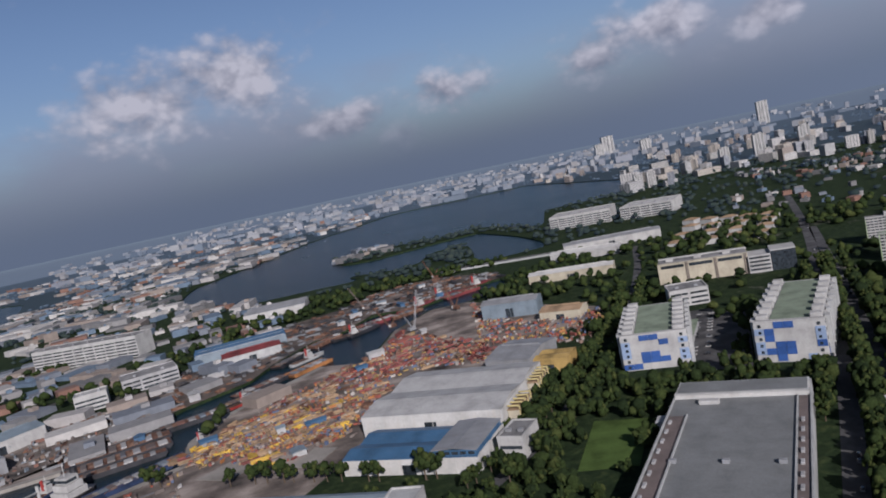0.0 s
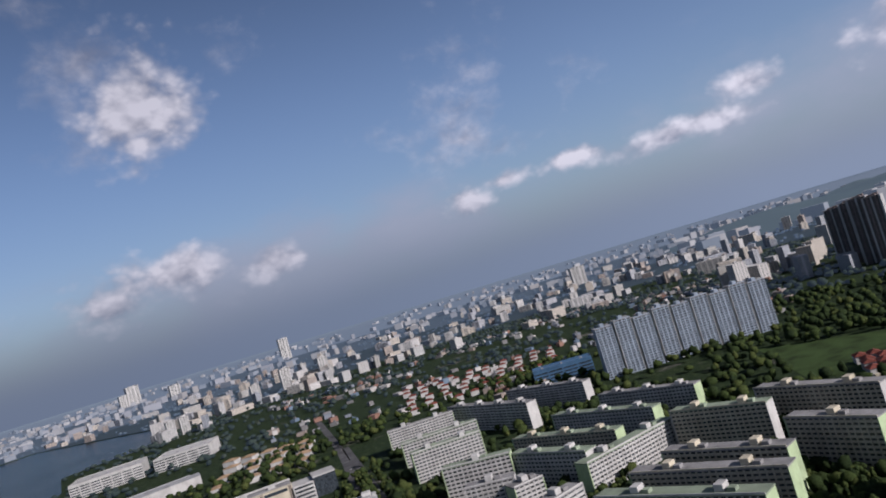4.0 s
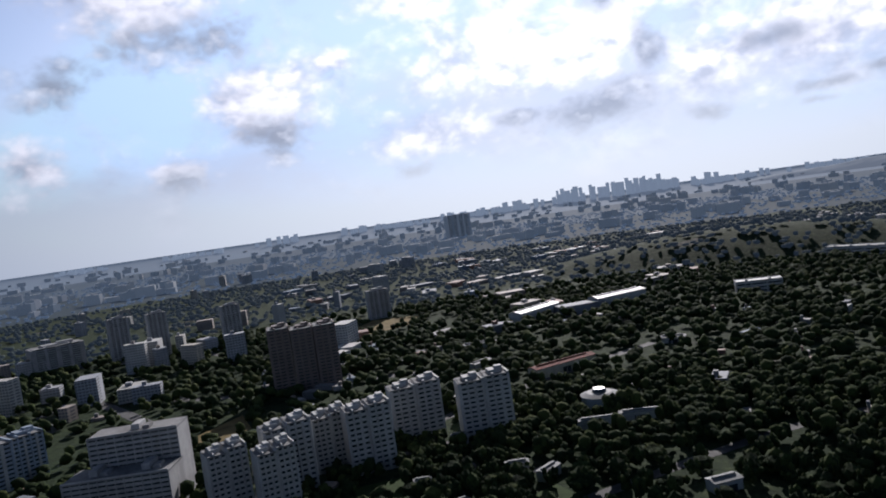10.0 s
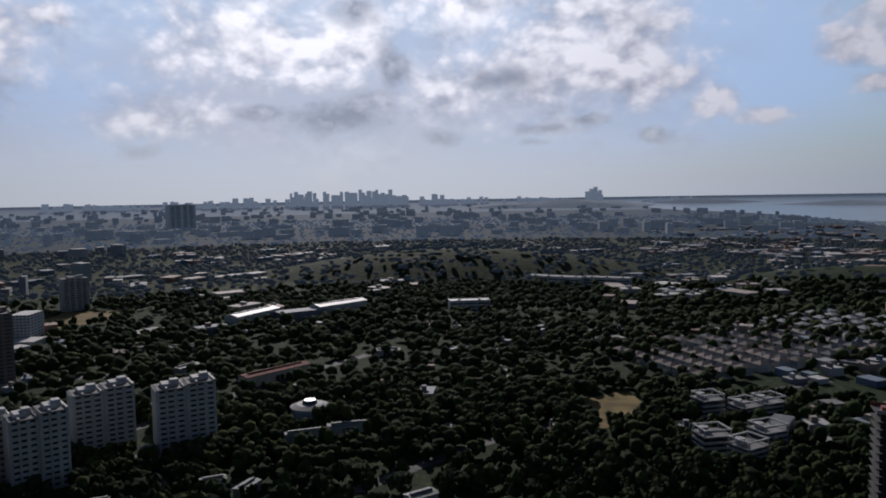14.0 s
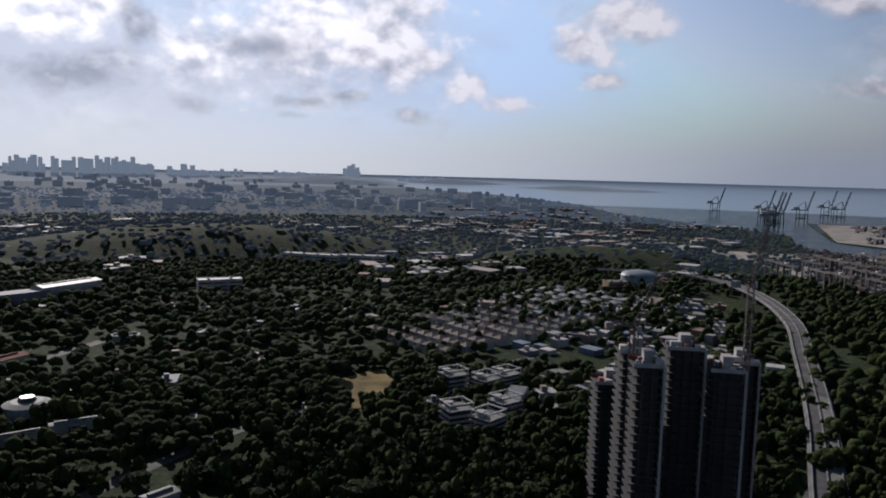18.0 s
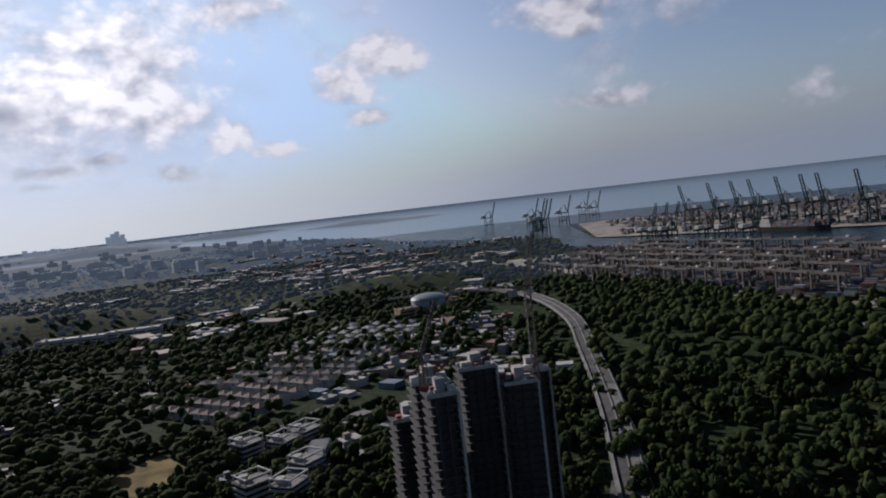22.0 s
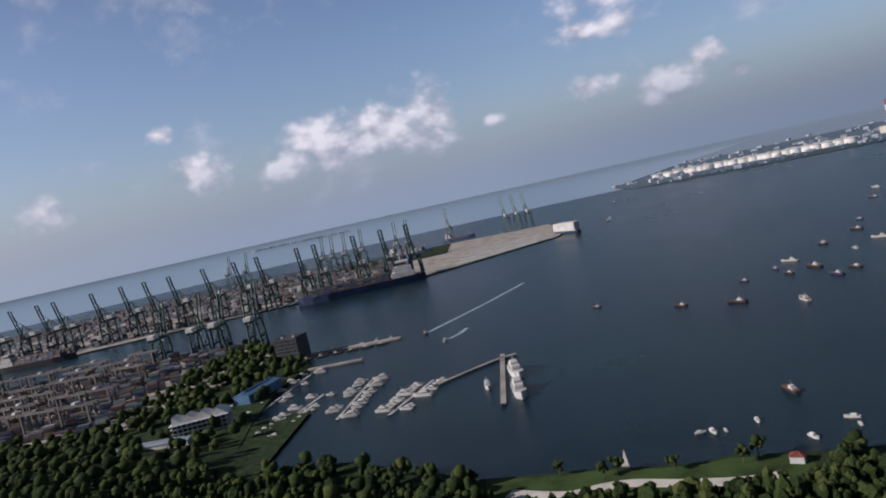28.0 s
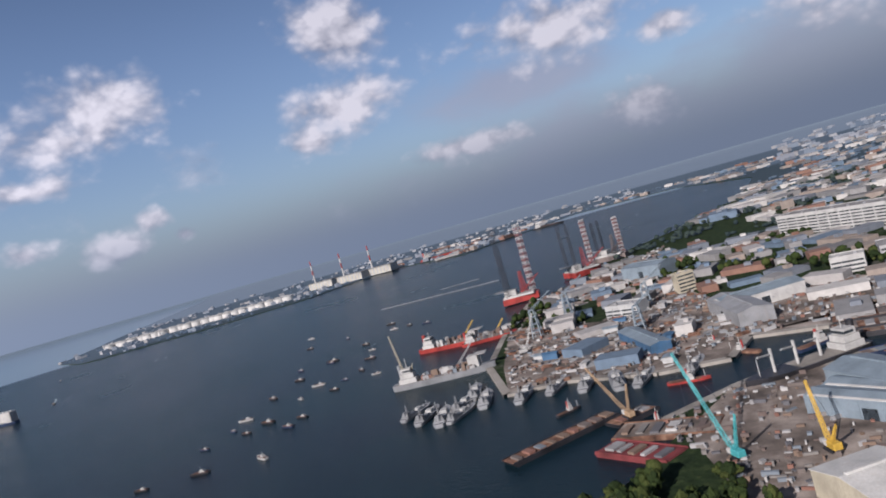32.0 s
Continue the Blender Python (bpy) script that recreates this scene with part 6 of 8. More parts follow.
for x, y, turn, L, label, paint, kind in [(-356, 406, 32, 30, "red-hulled supply boat", RED, "tug"), (-330, 332, 120, 20, "white harbour tug", BLACKHULL, "tug"), (-414, 342, 80, 22, "white harbour tug", BLACKHULL, "tug"),
                                           (-158, 730, 50, 44, "white-hulled workboat in the river", PALE, "tug"), (-195, 612, 40, 38, "red-hulled tug in the river", RED, "tug"), (-206, 527, 60, 26, "black and white tug", BLACKHULL, "tug"),
                                           (-120, 806, 30, 50, "dark workboat with white house", BLACKHULL, "tug"), (-46, 893, 40, 60, "dark red and white supply ship", MAROON, "tug"), (-20, 932, 30, 55, "dark red supply ship with white house", MAROON, "tug"),
                                           (-385, 489, 150, 24, "white workboat", PALE, "tug"), (-350, 470, 170, 30, "rusty workboat", RUST, "tug"), (-299, 482, 70, 40, "white-housed supply ship", NAVY, "tug"), (30, 960, 35, 60, "dark red ship by the dam", MAROON, "tug")]:
    ship(x, y, turn, L, label, paint, kind=kind, group="river craft")
for x, y, turn, L, label, paint, deck in [(-648, 408, 40, 110, "grey drill ship with deck gear", NAVALGREY, CONCRETE), (-782, 528, 30, 95, "red and white supply ship", RED, RUST), (-735, 548, 50, 70, "white-housed ship with red hull", RED, CONCRETE)]:
    ship(x, y, turn, L, label, paint, deck, "gear", "ships at the yard")
for k, (x, y) in enumerate([(-579, 322), (-556, 318), (-534, 318), (-519, 326), (-540, 345), (-556, 372), (-470, 392), (-446, 400), (-420, 405), (-398, 412), (-490, 372), (-525, 358), (-372, 440)]):
    ship(x, y, 110 + 12 * (k % 3), 44 + 5 * (k % 3), "grey naval patrol ship moored in a row", NAVALGREY, NAVALGREY, "naval", "grey naval ships")


def barge(x, y, turn, L, W, label, paint, cargo):
    ob = thing("barge", pose(x, y, 0, 0, 0, turn), label, "barge", "barges")
    bm = bmesh.new()
    box(bm, -L / 2, -W / 2, -0.6, L / 2, W / 2, 2.4)
    for v in bm.verts:
        if v.co.z < 0:
            v.co.x *= 0.93
    part("hull", bm, paint, ob)
    cuboid("deck", -L / 2 + 1, -W / 2 + 1, 2.4, L / 2 - 1, W / 2 - 1, 2.7, cargo, ob)
    for s in (-1, 1):
        cuboid("bulwark", -L / 2 + 0.5, s * (W / 2 - 0.5) - 0.25, 2.4, L / 2 - 0.5, s * (W / 2 - 0.5) + 0.25, 3.4, paint, ob)
    for k in range(int(L / 9)):
        x0 = -L / 2 + 5 + 9 * k
        cuboid("deck_cargo", x0, -W * 0.3 + rng.uniform(-1, 1), 2.7, x0 + rng.uniform(3, 7), W * 0.25, 3.3 + rng.uniform(0, 1.0), DULLGOODS, ob)


for row in [(-380, 298, 80, 86, 15, "long brown deck barge with pipes", BLACKHULL, RUST), (-312, 290, -2, 52, 20, "dark red deck barge", MAROON, MAROON), (-316, 322, 20, 62, 26, "rusty flat deck barge", RUST, EARTH), (-354, 338, 80, 34, 16, "brown crane barge", BLACKHULL, RUST),
            (-278, 552, 26, 78, 26, "brown flat barge in a row", BLACKHULL, RUST), (-268, 527, 26, 78, 22, "brown flat barge in a row", BLACKHULL, RUST), (-228, 480, 46, 62, 15, "orange and blue cargo barge", NAVY, ORANGE),
            (-240, 470, 46, 60, 12, "blue-edged barge", NAVY, CONCRETE), (-265, 506, 24, 80, 14, "rusty flat barge", BLACKHULL, RUST), (-445, 470, 150, 40, 14, "rust-red pontoon", RUST, MAROON), (-150, 690, 50, 50, 16, "orange cargo barge", ORANGE, RUST),
            (-190, 655, 48, 56, 15, "dark barge with rusty deck", BLACKHULL, RUST), (-95, 850, 40, 60, 16, "dark red barge", MAROON, RUST), (-60, 865, 35, 44, 14, "brown barge", RUST, RUST), (-200, 622, 50, 48, 13, "brown barge with yellow cargo", BLACKHULL, TAN), (-178, 742, 65, 52, 14, "dark barge along the bank", BLACKHULL, RUST), (-110, 815, 50, 48, 15, "dark workbarge by the bank", BLACKHULL, EARTH), (10, 925, 35, 56, 15, "dark red barge by the dam", MAROON, RUST), (-150, 800, 55, 46, 14, "rusty barge by the bank", RUST, RUST), (-230, 590, 28, 56, 16, "brown barge moored abreast", BLACKHULL, RUST)]:
    barge(*row)


def small_boat(label, L, paint):
    ob = thing("workboat", pose(0, 0, -400), label, "boat", "anchored boats")
    hull("hull", L, L * 0.28, L * 0.08, paint, ob, 0.4)
    cuboid("cabin", -L * 0.3, -L * 0.09, L * 0.085, -L * 0.02, L * 0.09, L * 0.15, WHITE, ob, bevel=0.15)
    cuboid("wheelhouse", -L * 0.2, -L * 0.07, L * 0.15, -L * 0.06, L * 0.07, L * 0.21, WHITE, ob, bevel=0.15)
    cuboid("deck", -L * 0.42, -L * 0.11, L * 0.085, L * 0.3, L * 0.11, L * 0.105, RUST, ob)
    beam("mast", (-L * 0.1, 0, L * 0.21), (-L * 0.1, 0, L * 0.36), 0.1, WHITE, ob)
    return ob


def moor(proto, spots):
    for k, (x, y, turn, s) in enumerate(spots):
        bx, by, bz, q = lie(x, y)
        if k == 0:
            proto.matrix_basis = pose(bx, by, bz, 0, 0, turn) @ Matrix.Diagonal((s * q, s * q, s * q, 1))
        else:
            copy_thing(proto, pose(bx, by, bz, 0, 0, turn)).scale = (s * q,) * 3


ANCHORED = [(-735, 123), (-792, 201), (-703, 166), (-663, 209), (-814, 53), (-823, 244), (-786, 244), (-853, 271), (-794, 272), (-737, 269), (-752, 293), (-849, 339), (-975, 400), (-1052, 440), (-918, 334), (-887, 384), (-822, 371),
            (-855, 405), (-872, 440), (-814, 427), (-1027, 482), (-1018, 474), (-929, 489), (-995, 534), (-1063, 564), (-1217, 618), (-1189, 698), (-1116, 656), (-1095, 675), (-1047, 678), (-1259, 562), (-1403, 638), (-1933, 234), (-2713, 372),
            (-868, -140), (-802, -112), (-453, 115), (-390, 142)]
spots = [(x, y, 200 + rng.uniform(-25, 25), rng.uniform(0.75, 1.3)) for x, y in ANCHORED]
ANCHOR_SIZE = 0.85
spots = [(x, y, turn, s * ANCHOR_SIZE) for x, y, turn, s in spots]
moor(small_boat("black-hulled bumboat with white cabin at anchor", 20, BLACKHULL), spots[::2])
moor(small_boat("dark blue launch with white cabin at anchor", 19, NAVY), spots[1::4])
moor(small_boat("white launch at anchor", 18, WHITE), spots[3::4])
for a, b_ in (((-868, -140), (-1120, -15)), ((-802, -112), (-850, -90)), ((-1935, 232), (-2080, 260))):
    ob, _ = ribbon("boat_wake", [a, ((a[0] + b_[0]) / 2, (a[1] + b_[1]) / 2 + 4), b_], 5, -QUAY + 0.06, WAKE, "thin pale wake of a launch", "wake", 0.04)

dinghies = [(-415, 54), (-413, 60), (-412, 66), (-417, 84), (-384, 99), (-416, 151), (-395, 142), (-392, 146), (-388, 157), (-386, 162), (-373, 162), (-367, 174), (-371, 186), (-361, 183), (-355, 194), (-399, 124), (-389, 123)]
small = thing("dinghy", pose(0, 0, -400), "small white dinghy moored off the beach", "boat", "moored dinghies")
hull("hull", 6.5, 2.0, 0.8, WHITE, small, 0.4)
cuboid("canopy", -1.8, -0.7, 0.8, 0.6, 0.7, 1.7, SHEETWHITE, small, bevel=0.15)
moor(small, [(x, y, rng.uniform(0, 360), rng.uniform(0.6, 1.3)) for x, y in dinghies])


# ---- marina ----
def yacht():
    ob = thing("motor_yacht", pose(0, 0, -400), "white motor yacht at its berth", "yacht", "berthed yachts")
    hull("hull", 16, 4.6, 2.0, WHITE, ob, 0.4)
    cabin = cuboid("cabin", -5, -1.7, 1.9, 2.5, 1.7, 3.7, WHITE, ob, bevel=0.35)
    cuboid("window_band", -4.4, -1.78, 2.5, 2.0, 1.78, 3.1, GLASS, cabin)
    cuboid("flybridge", -4, -1.4, 3.7, 0.5, 1.4, 4.6, WHITE, ob, bevel=0.3)
    beam("radar_mast", (-2.5, 0, 4.6), (-3.2, 0, 6.6), 0.12, WHITE, ob)
    return ob


spots = []
for (x0, y0), (x1, y1) in (((-560, -238), (-668, -214)), ((-575, -181), (-690, -172)), ((-560, -137), (-640, -110)), ((-640, -268), (-790, -250))):
    n = 11
    ribbon("pontoon", [(x0, y0), (x1, y1)], 3.0, -QUAY + 0.5, GREY, "grey floating pontoon", "pontoon", 0.6)
    h0 = heading((x0, y0), (x1, y1))
    for k in range(n):
        for s in (-1, 1):
            if rng.random() < 0.62:
                t = (k + 0.5) / n
                a = radians(h0 + 90 * s)
                spots.append((x0 + (x1 - x0) * t + 9.5 * math.cos(a), y0 + (y1 - y0) * t + 9.5 * math.sin(a), h0 - 90 * s, rng.uniform(0.45, 1.1)))
spots += [(-552, -38, 5, 2.2), (-606, -39, 8, 2.3), (-585, -62, 5, 1.1)]
moor(yacht(), spots)
ribbon("pier", [(-620, -104), (-660, -60), (-672, -38)], 4, -QUAY + 1.5, CONCRETE, "narrow concrete breakwater pier", "pier", 1.2)
ribbon("pier", [(-530, -50), (-680, -50)], 4, -QUAY + 1.5, CONCRETE, "straight concrete pier", "pier", 1.2)
ribbon("pier", [(-880, -300), (-868, -170)], 9, -QUAY + 2.2, CONCRETE, "working pier with moored launches", "pier", 2.0)
ribbon("pier", [(-790, -262), (-786, -200)], 6, -QUAY + 2.0, CONCRETE, "short working pier", "pier", 1.8)
moor(small_boat("dark pilot launch at the pier", 17, BLACKHULL), [(-856 - 24 * (k % 2), -280 + 9 * k, 90 + rng.uniform(-6, 6), 0.9) for k in range(12)])


# ---- the yards ----
def jack_up(x, y, turn, label, tall, paint):
    ob = thing("jack_up_rig", pose(x, y, 0, 0, 0, turn), label, "drilling rig", "jack-up rigs")
    bm = bmesh.new()
    vs = [bm.verts.new((*p, z)) for z in (2, 11) for p in ((-30, -24), (26, -12), (26, 12), (-30, 24))]
    for f in ((3, 2, 1, 0), (4, 5, 6, 7), (0, 1, 5, 4), (1, 2, 6, 5), (2, 3, 7, 6), (3, 0, 4, 7)):
        bm.faces.new([vs[i] for i in f])
    part("hull", bm, paint, ob, "red hull box")
    for cx, cy in ((-22, -16), (-22, 16), (18, 0)):
        striped = (cx, cy) == (18, 0)
        n = 24 if striped else 8
        for k in range(n):
            bm = bmesh.new()
            lattice(bm, (cx, cy, -1 + tall * k / n), (cx, cy, -1 + tall * (k + 1) / n), 7 if striped else 4.2, 7 if striped else 4.2, 1 if striped else 3, 0.42 if striped else 0.2)
            part("leg_section", bm, (SHEETWHITE if k % 2 else PIPERED) if striped else BLACKHULL, ob)
    cuboid("upper_deck", -29, -19, 11, 20, 19, 14, WHITE, ob, "white deck level", 0.3)
    cuboid("deckhouse", -27, -10, 11, -8, 10, 22, WHITE, ob, bevel=0.4)
    cuboid("helideck", -42, -9, 22, -26, 9, 23, NAVALGREY, ob)
    bm = bmesh.new()
    lattice(bm, (4, 0, 11), (4, 0, 48), 9, 3, 8, 0.35)
    part("derrick", bm, paint, ob)
    bm = bmesh.new()
    lattice(bm, (0, -12, 16), (34, -24, 40), 2.4, 1.2, 8, 0.25)
    part("deck_crane", bm, paint, ob)


jack_up(-894, 766, 40, "red jack-up rig with tall striped lattice legs", 122, RED)
jack_up(-905, 930, 70, "red and brown jack-up rig in the yard", 95, RED)
jack_up(-935, 1050, 20, "dark jack-up rig in the yard", 80, BROWN)


def boom_crane(x, y, turn, L, lean, label, paint, base="crawler"):
    ob = thing("boom_crane", pose(x, y, QUAY if base == "crawler" else 2.7, 0, 0, turn), label, "crane", "boom cranes")
    for s in (-1, 1):
        cuboid("crawler_track", -4, s * 2.6 - 0.7, 0, 4, s * 2.6 + 0.7, 1.6, BLACKHULL, ob, bevel=0.4)
    cuboid("body", -5.5, -2.2, 1.6, 3, 2.2, 5, paint, ob, bevel=0.3)
    cuboid("cab", 1.2, 1.2, 2.4, 3.8, 2.8, 5.2, WHITE, ob, bevel=0.2)
    a = radians(lean)
    tip = (2 + L * math.cos(a), 0, 3 + L * math.sin(a))
    bm = bmesh.new()
    lattice(bm, (2, 0, 3), tip, 1.8, 0.9, 16, 0.17)
    part("boom", bm, paint, ob, "long lattice boom")
    bm = bmesh.new()
    lattice(bm, (-1, 0, 5), (-8, 0, 5 + L * 0.32), 1.4, 0.7, 6, 0.16)
    part("back_mast", bm, paint, ob)
    beam("pendant", (-8, 0, 5 + L * 0.32), tip, 0.1, BLACKHULL, ob)
    beam("hoist_rope", tip, (tip[0], 0, tip[2] * 0.3), 0.08, BLACKHULL, ob)


boom_crane(-254, 293, heading((-254, 293), (-292, 312)), 60, 50, "teal crawler crane with long lattice boom", TEAL)
boom_crane(-214, 310, heading((-214, 310), (-240, 330)), 30, 72, "yellow crawler crane with steep boom", GOLD)
boom_crane(-352, 333, heading((-356, 335), (-437, 374)), 58, 22, "tan crane with low boom on a deck barge", TAN, "barge")
boom_crane(-73, 790, 200, 28, 60, "dull red quay crane with lattice boom", RUST)
boom_crane(-21, 1097, 150, 30, 62, "rusty yard crane by the dam", RUST)
boom_crane(-115, 944, 170, 34, 62, "dark yard crane", BROWN)
boom_crane(-48, 752, 40, 40, 72, "grey yard crane", STEEL)
boom_crane(0, 818, 130, 30, 66, "dull red yard crane", RUST)
boom_crane(-676, 384, 220, 52, 82, "beige derrick on the drill ship", CREAM, "ship")
boom_crane(-600, 480, 60, 38, 66, "white yard crane", WHITE)
for x, y, h in [(-642, 599, 34), (-638, 539, 32), (-560, 640, 26), (-500, 545, 24)]:
    ob = thing("portal_crane", pose(x, y, QUAY, 0, 0, 30), "pale blue shipyard portal crane", "crane", "portal cranes")
    for sx in (-5, 5):
        for sy in (-5, 5):
            beam("leg", (sx, sy, 0), (sx * 0.5, sy * 0.5, h), 0.7, SHEETPALEBLUE, ob)
        beam("brace", (sx, -5, 1), (sx * 0.6, 3, h * 0.8), 0.4, SHEETPALEBLUE, ob)
    for k in range(4):
        z = h * (k + 1) / 4
        w = 5 - 2.5 * (k + 1) / 4
        cuboid("deck_ring", -w - 0.4, -w - 0.4, z - 0.6, w + 0.4, w + 0.4, z, SHEETPALEBLUE, ob)
    bm = bmesh.new()
    lattice(bm, (0, 0, h), (24, 6, h + 16), 2.0, 1.0, 8, 0.25)
    part("jib", bm, SHEETPALEBLUE, ob)
sheet("yard_ground", [(-585, 586), (-655, 791), (-460, 628), (-400, 690), (-295, 675), (-252, 600), (-262, 624), (-250, 562), (-309, 526), (-364, 507), (-352, 455), (-392, 424), (-473, 404), (-508, 370), (-582, 432), (-732, 581)], 0.1, EARTH, "brown shipyard ground with rust stains", "yard")
sheet("yard_ground", [(-302, 320), (-314, 396), (-302, 428), (-244, 438), (-198, 477), (-209, 528), (-196, 582), (-166, 629), (-133, 679), (-89, 656), (-69, 775), (-28, 850), (15, 850), (140, 680), (40, 560), (-60, 470), (-130, 330), (-160, 230), (-230, 255)], 0.1, EARTH, "brown fabrication yard ground", "yard")
NEARYARD = [(-217, 482), (-152, 600), (-80, 690), (-60, 760), (20, 640), (50, 560), (-53, 600), (-85, 470), (-125, 440)]
TIPYARD = [(-585, 586), (-655, 791), (-460, 628), (-400, 683), (-280, 672), (-262, 560), (-364, 510), (-392, 426), (-508, 372), (-582, 432), (-730, 581)]
rows = []
for poly, n, lo, hi in ((NEARYARD, 1300, 0.8, 3.4), ([(14, 628), (20, 840), (61, 691), (143, 677), (97, 567), (67, 597)], 600, 0.8, 3.6), ([(-205, 476), (-160, 470), (-90, 466), (-78, 462), (-85, 480), (-130, 510), (-190, 520)], 420, 0.7, 2.8), (TIPYARD, 1150, 1.0, 5.0),
                        ([(-330, 330), (-335, 388), (-244, 432), (-195, 470), (-180, 400), (-139, 280), (-233, 262)], 480, 0.8, 4), ([(-846, 735), (-730, 585), (-655, 800), (-860, 1100)], 600, 1.5, 8)):
    for x, y in within(poly, n, rng):
        if ashore(np.array([x]), np.array([y]))[0] < 2:
            continue
        l = rng.uniform(lo, hi) * rng.choice((1, 1, 2.2))
        rows.append((x, y, QUAY + 0.1, l, rng.uniform(lo, hi) * 0.6, rng.uniform(0.5, 0.9 + hi * 0.4), rng.choice((20, 110, 24, 65)) + rng.uniform(-10, 10)))
for name, label, paint, keep in (("yard_goods", "heaps of rusty steel, orange drums and crates", GOODS, lambda q: q[0] > -230 and q[1] > 440), ("shipyard_goods", "grey and brown shipyard plant and steel plate", DULLGOODS, lambda q: not (q[0] > -230 and q[1] > 440))):
    tagged(new(name, boxes_mesh(name, [q for q in rows if keep(q)], paint)), label, "yard goods", kind="stuff")


sheet("yard_pad", [(-182, 445), (-158, 432), (-140, 452), (-166, 466)], 0.3, CONCRETE, "pale concrete pad in the fabrication yard", "yard")
sheet("yard_pad", [(-120, 432), (-103, 424), (-92, 450), (-108, 458)], 0.3, CONCRETE, "pale concrete pad beside the blue hall", "yard")


def pipe_stacks(name, label, poly, count, paint, seed):
    """Parallel lengths of pipe and steel section laid up in stacks."""
    r = random.Random(seed)
    out = []
    for x, y in within(poly, count, r):
        turn, l, w = r.choice((22, 26, 112, 60)) + r.uniform(-6, 6), r.uniform(5, 13), r.uniform(0.35, 0.8)
        c, s = math.cos(radians(turn)), math.sin(radians(turn))
        for k in range(r.randint(3, 8)):
            for tier in range(r.randint(1, 3)):
                off = (k + tier * 0.5) * w * 1.25
                out.append((x - s * off + c * r.uniform(-1, 1), y + c * off + s * r.uniform(-1, 1), QUAY + 0.1 + tier * w, l * r.uniform(0.8, 1.0), w, w, turn))
    tagged(new(name, boxes_mesh(name, out, paint)), label, "pipe stacks", kind="stuff")


pipe_stacks("red_pipe_stacks", "stacks of dull red pipe in the yard", [(-130, 600), (-80, 690), (-60, 760), (20, 640), (30, 580), (-53, 600)], 90, PIPERED, 11)
pipe_stacks("red_pipe_stacks", "scattered dull red pipe in the yard", NEARYARD, 40, PIPERED, 21)
pipe_stacks("ochre_steel_stacks", "stacks of ochre-painted steel in the yard", NEARYARD, 110, TAN, 12)
pipe_stacks("yellow_steel_stacks", "stacks of yellow-painted steel in the yard", [(-217, 482), (-180, 560), (-100, 560), (-85, 470), (-125, 440)], 40, GOLD, 22)
pipe_stacks("rusty_steel_stacks", "stacks of rusty steel section", NEARYARD, 70, RUST, 13)
pipe_stacks("ochre_steel_stacks", "lattice steel laid out on the river bank", [(-200, 480), (-95, 470), (-85, 500), (-120, 545), (-185, 560)], 90, TAN, 23)
WESTYARD = [(77, 985), (20, 948), (-43, 887), (-104, 901), (-131, 833), (-165, 809), (-195, 736), (-206, 683), (-262, 626), (-320, 700), (-300, 820), (-240, 940), (-160, 990), (-100, 1080), (-20, 1100), (60, 1040)]
sheet("yard_ground", WESTYARD, 0.1, DARKEARTH, "dark brown yard on the river's far bank", "yard")
pipe_stacks("rusty_steel_stacks", "stacks of rusty steel on the far bank", WESTYARD, 230, RUST, 16)
pipe_stacks("grey_steel_stacks", "stacks of grey steel on the far bank", WESTYARD, 170, NAVALGREY, 17)
pipe_stacks("dark_steel_stacks", "stacks of blackened steel on the far bank", WESTYARD, 160, BLACKHULL, 18)
pipe_stacks("rusty_steel_stacks", "stacks of rusty steel on the shipyard tip", TIPYARD, 110, RUST, 14)
pipe_stacks("grey_steel_stacks", "stacks of grey steel plate and pipe", TIPYARD, 90, NAVALGREY, 15)
r9 = random.Random(9)
for k, (x, y) in enumerate(within(NEARYARD, 9, r9) + within(TIPYARD, 16, r9) + within(WESTYARD, 12, r9)):
    w, d, h = r9.uniform(6, 16), r9.uniform(5, 10), r9.uniform(3, 6)
    shed = thing("yard_shed", pose(x, y, QUAY + 0.1, 0, 0, r9.choice((22, 112))), r9.choice(("small white yard shed", "small white site office")) if k % 3 else "small blue yard shed", "shed", "yard sheds")
    cuboid("wall", -w / 2, -d / 2, 0, w / 2, d / 2, h, (SHEETBLUE, PALE, GREY)[k % 3], shed)
    gable("roof", -w / 2, -d / 2, w / 2, d / 2, h + 0.1, 1.2, (SHEETBLUE, SHEETPALEBLUE, SHEETGREY)[k % 3], shed)

for name, run in (("quay_edge", [(-262, 622), (-250, 560), (-309, 524), (-364, 505), (-349, 451), (-392, 421), (-473, 402), (-508, 368), (-611, 438), (-736, 581), (-846, 730)]), ("quay_edge", [(-303, 316), (-330, 320), (-312, 396), (-300, 430), (-244, 440), (-200, 477), (-211, 528), (-198, 582), (-168, 629), (-135, 679)])):
    for p, q in zip(run, run[1:]):
        ribbon(name, [p, q], 7, 0.25, CONCRETE, "stained concrete quay edge", "quay", 3.0)

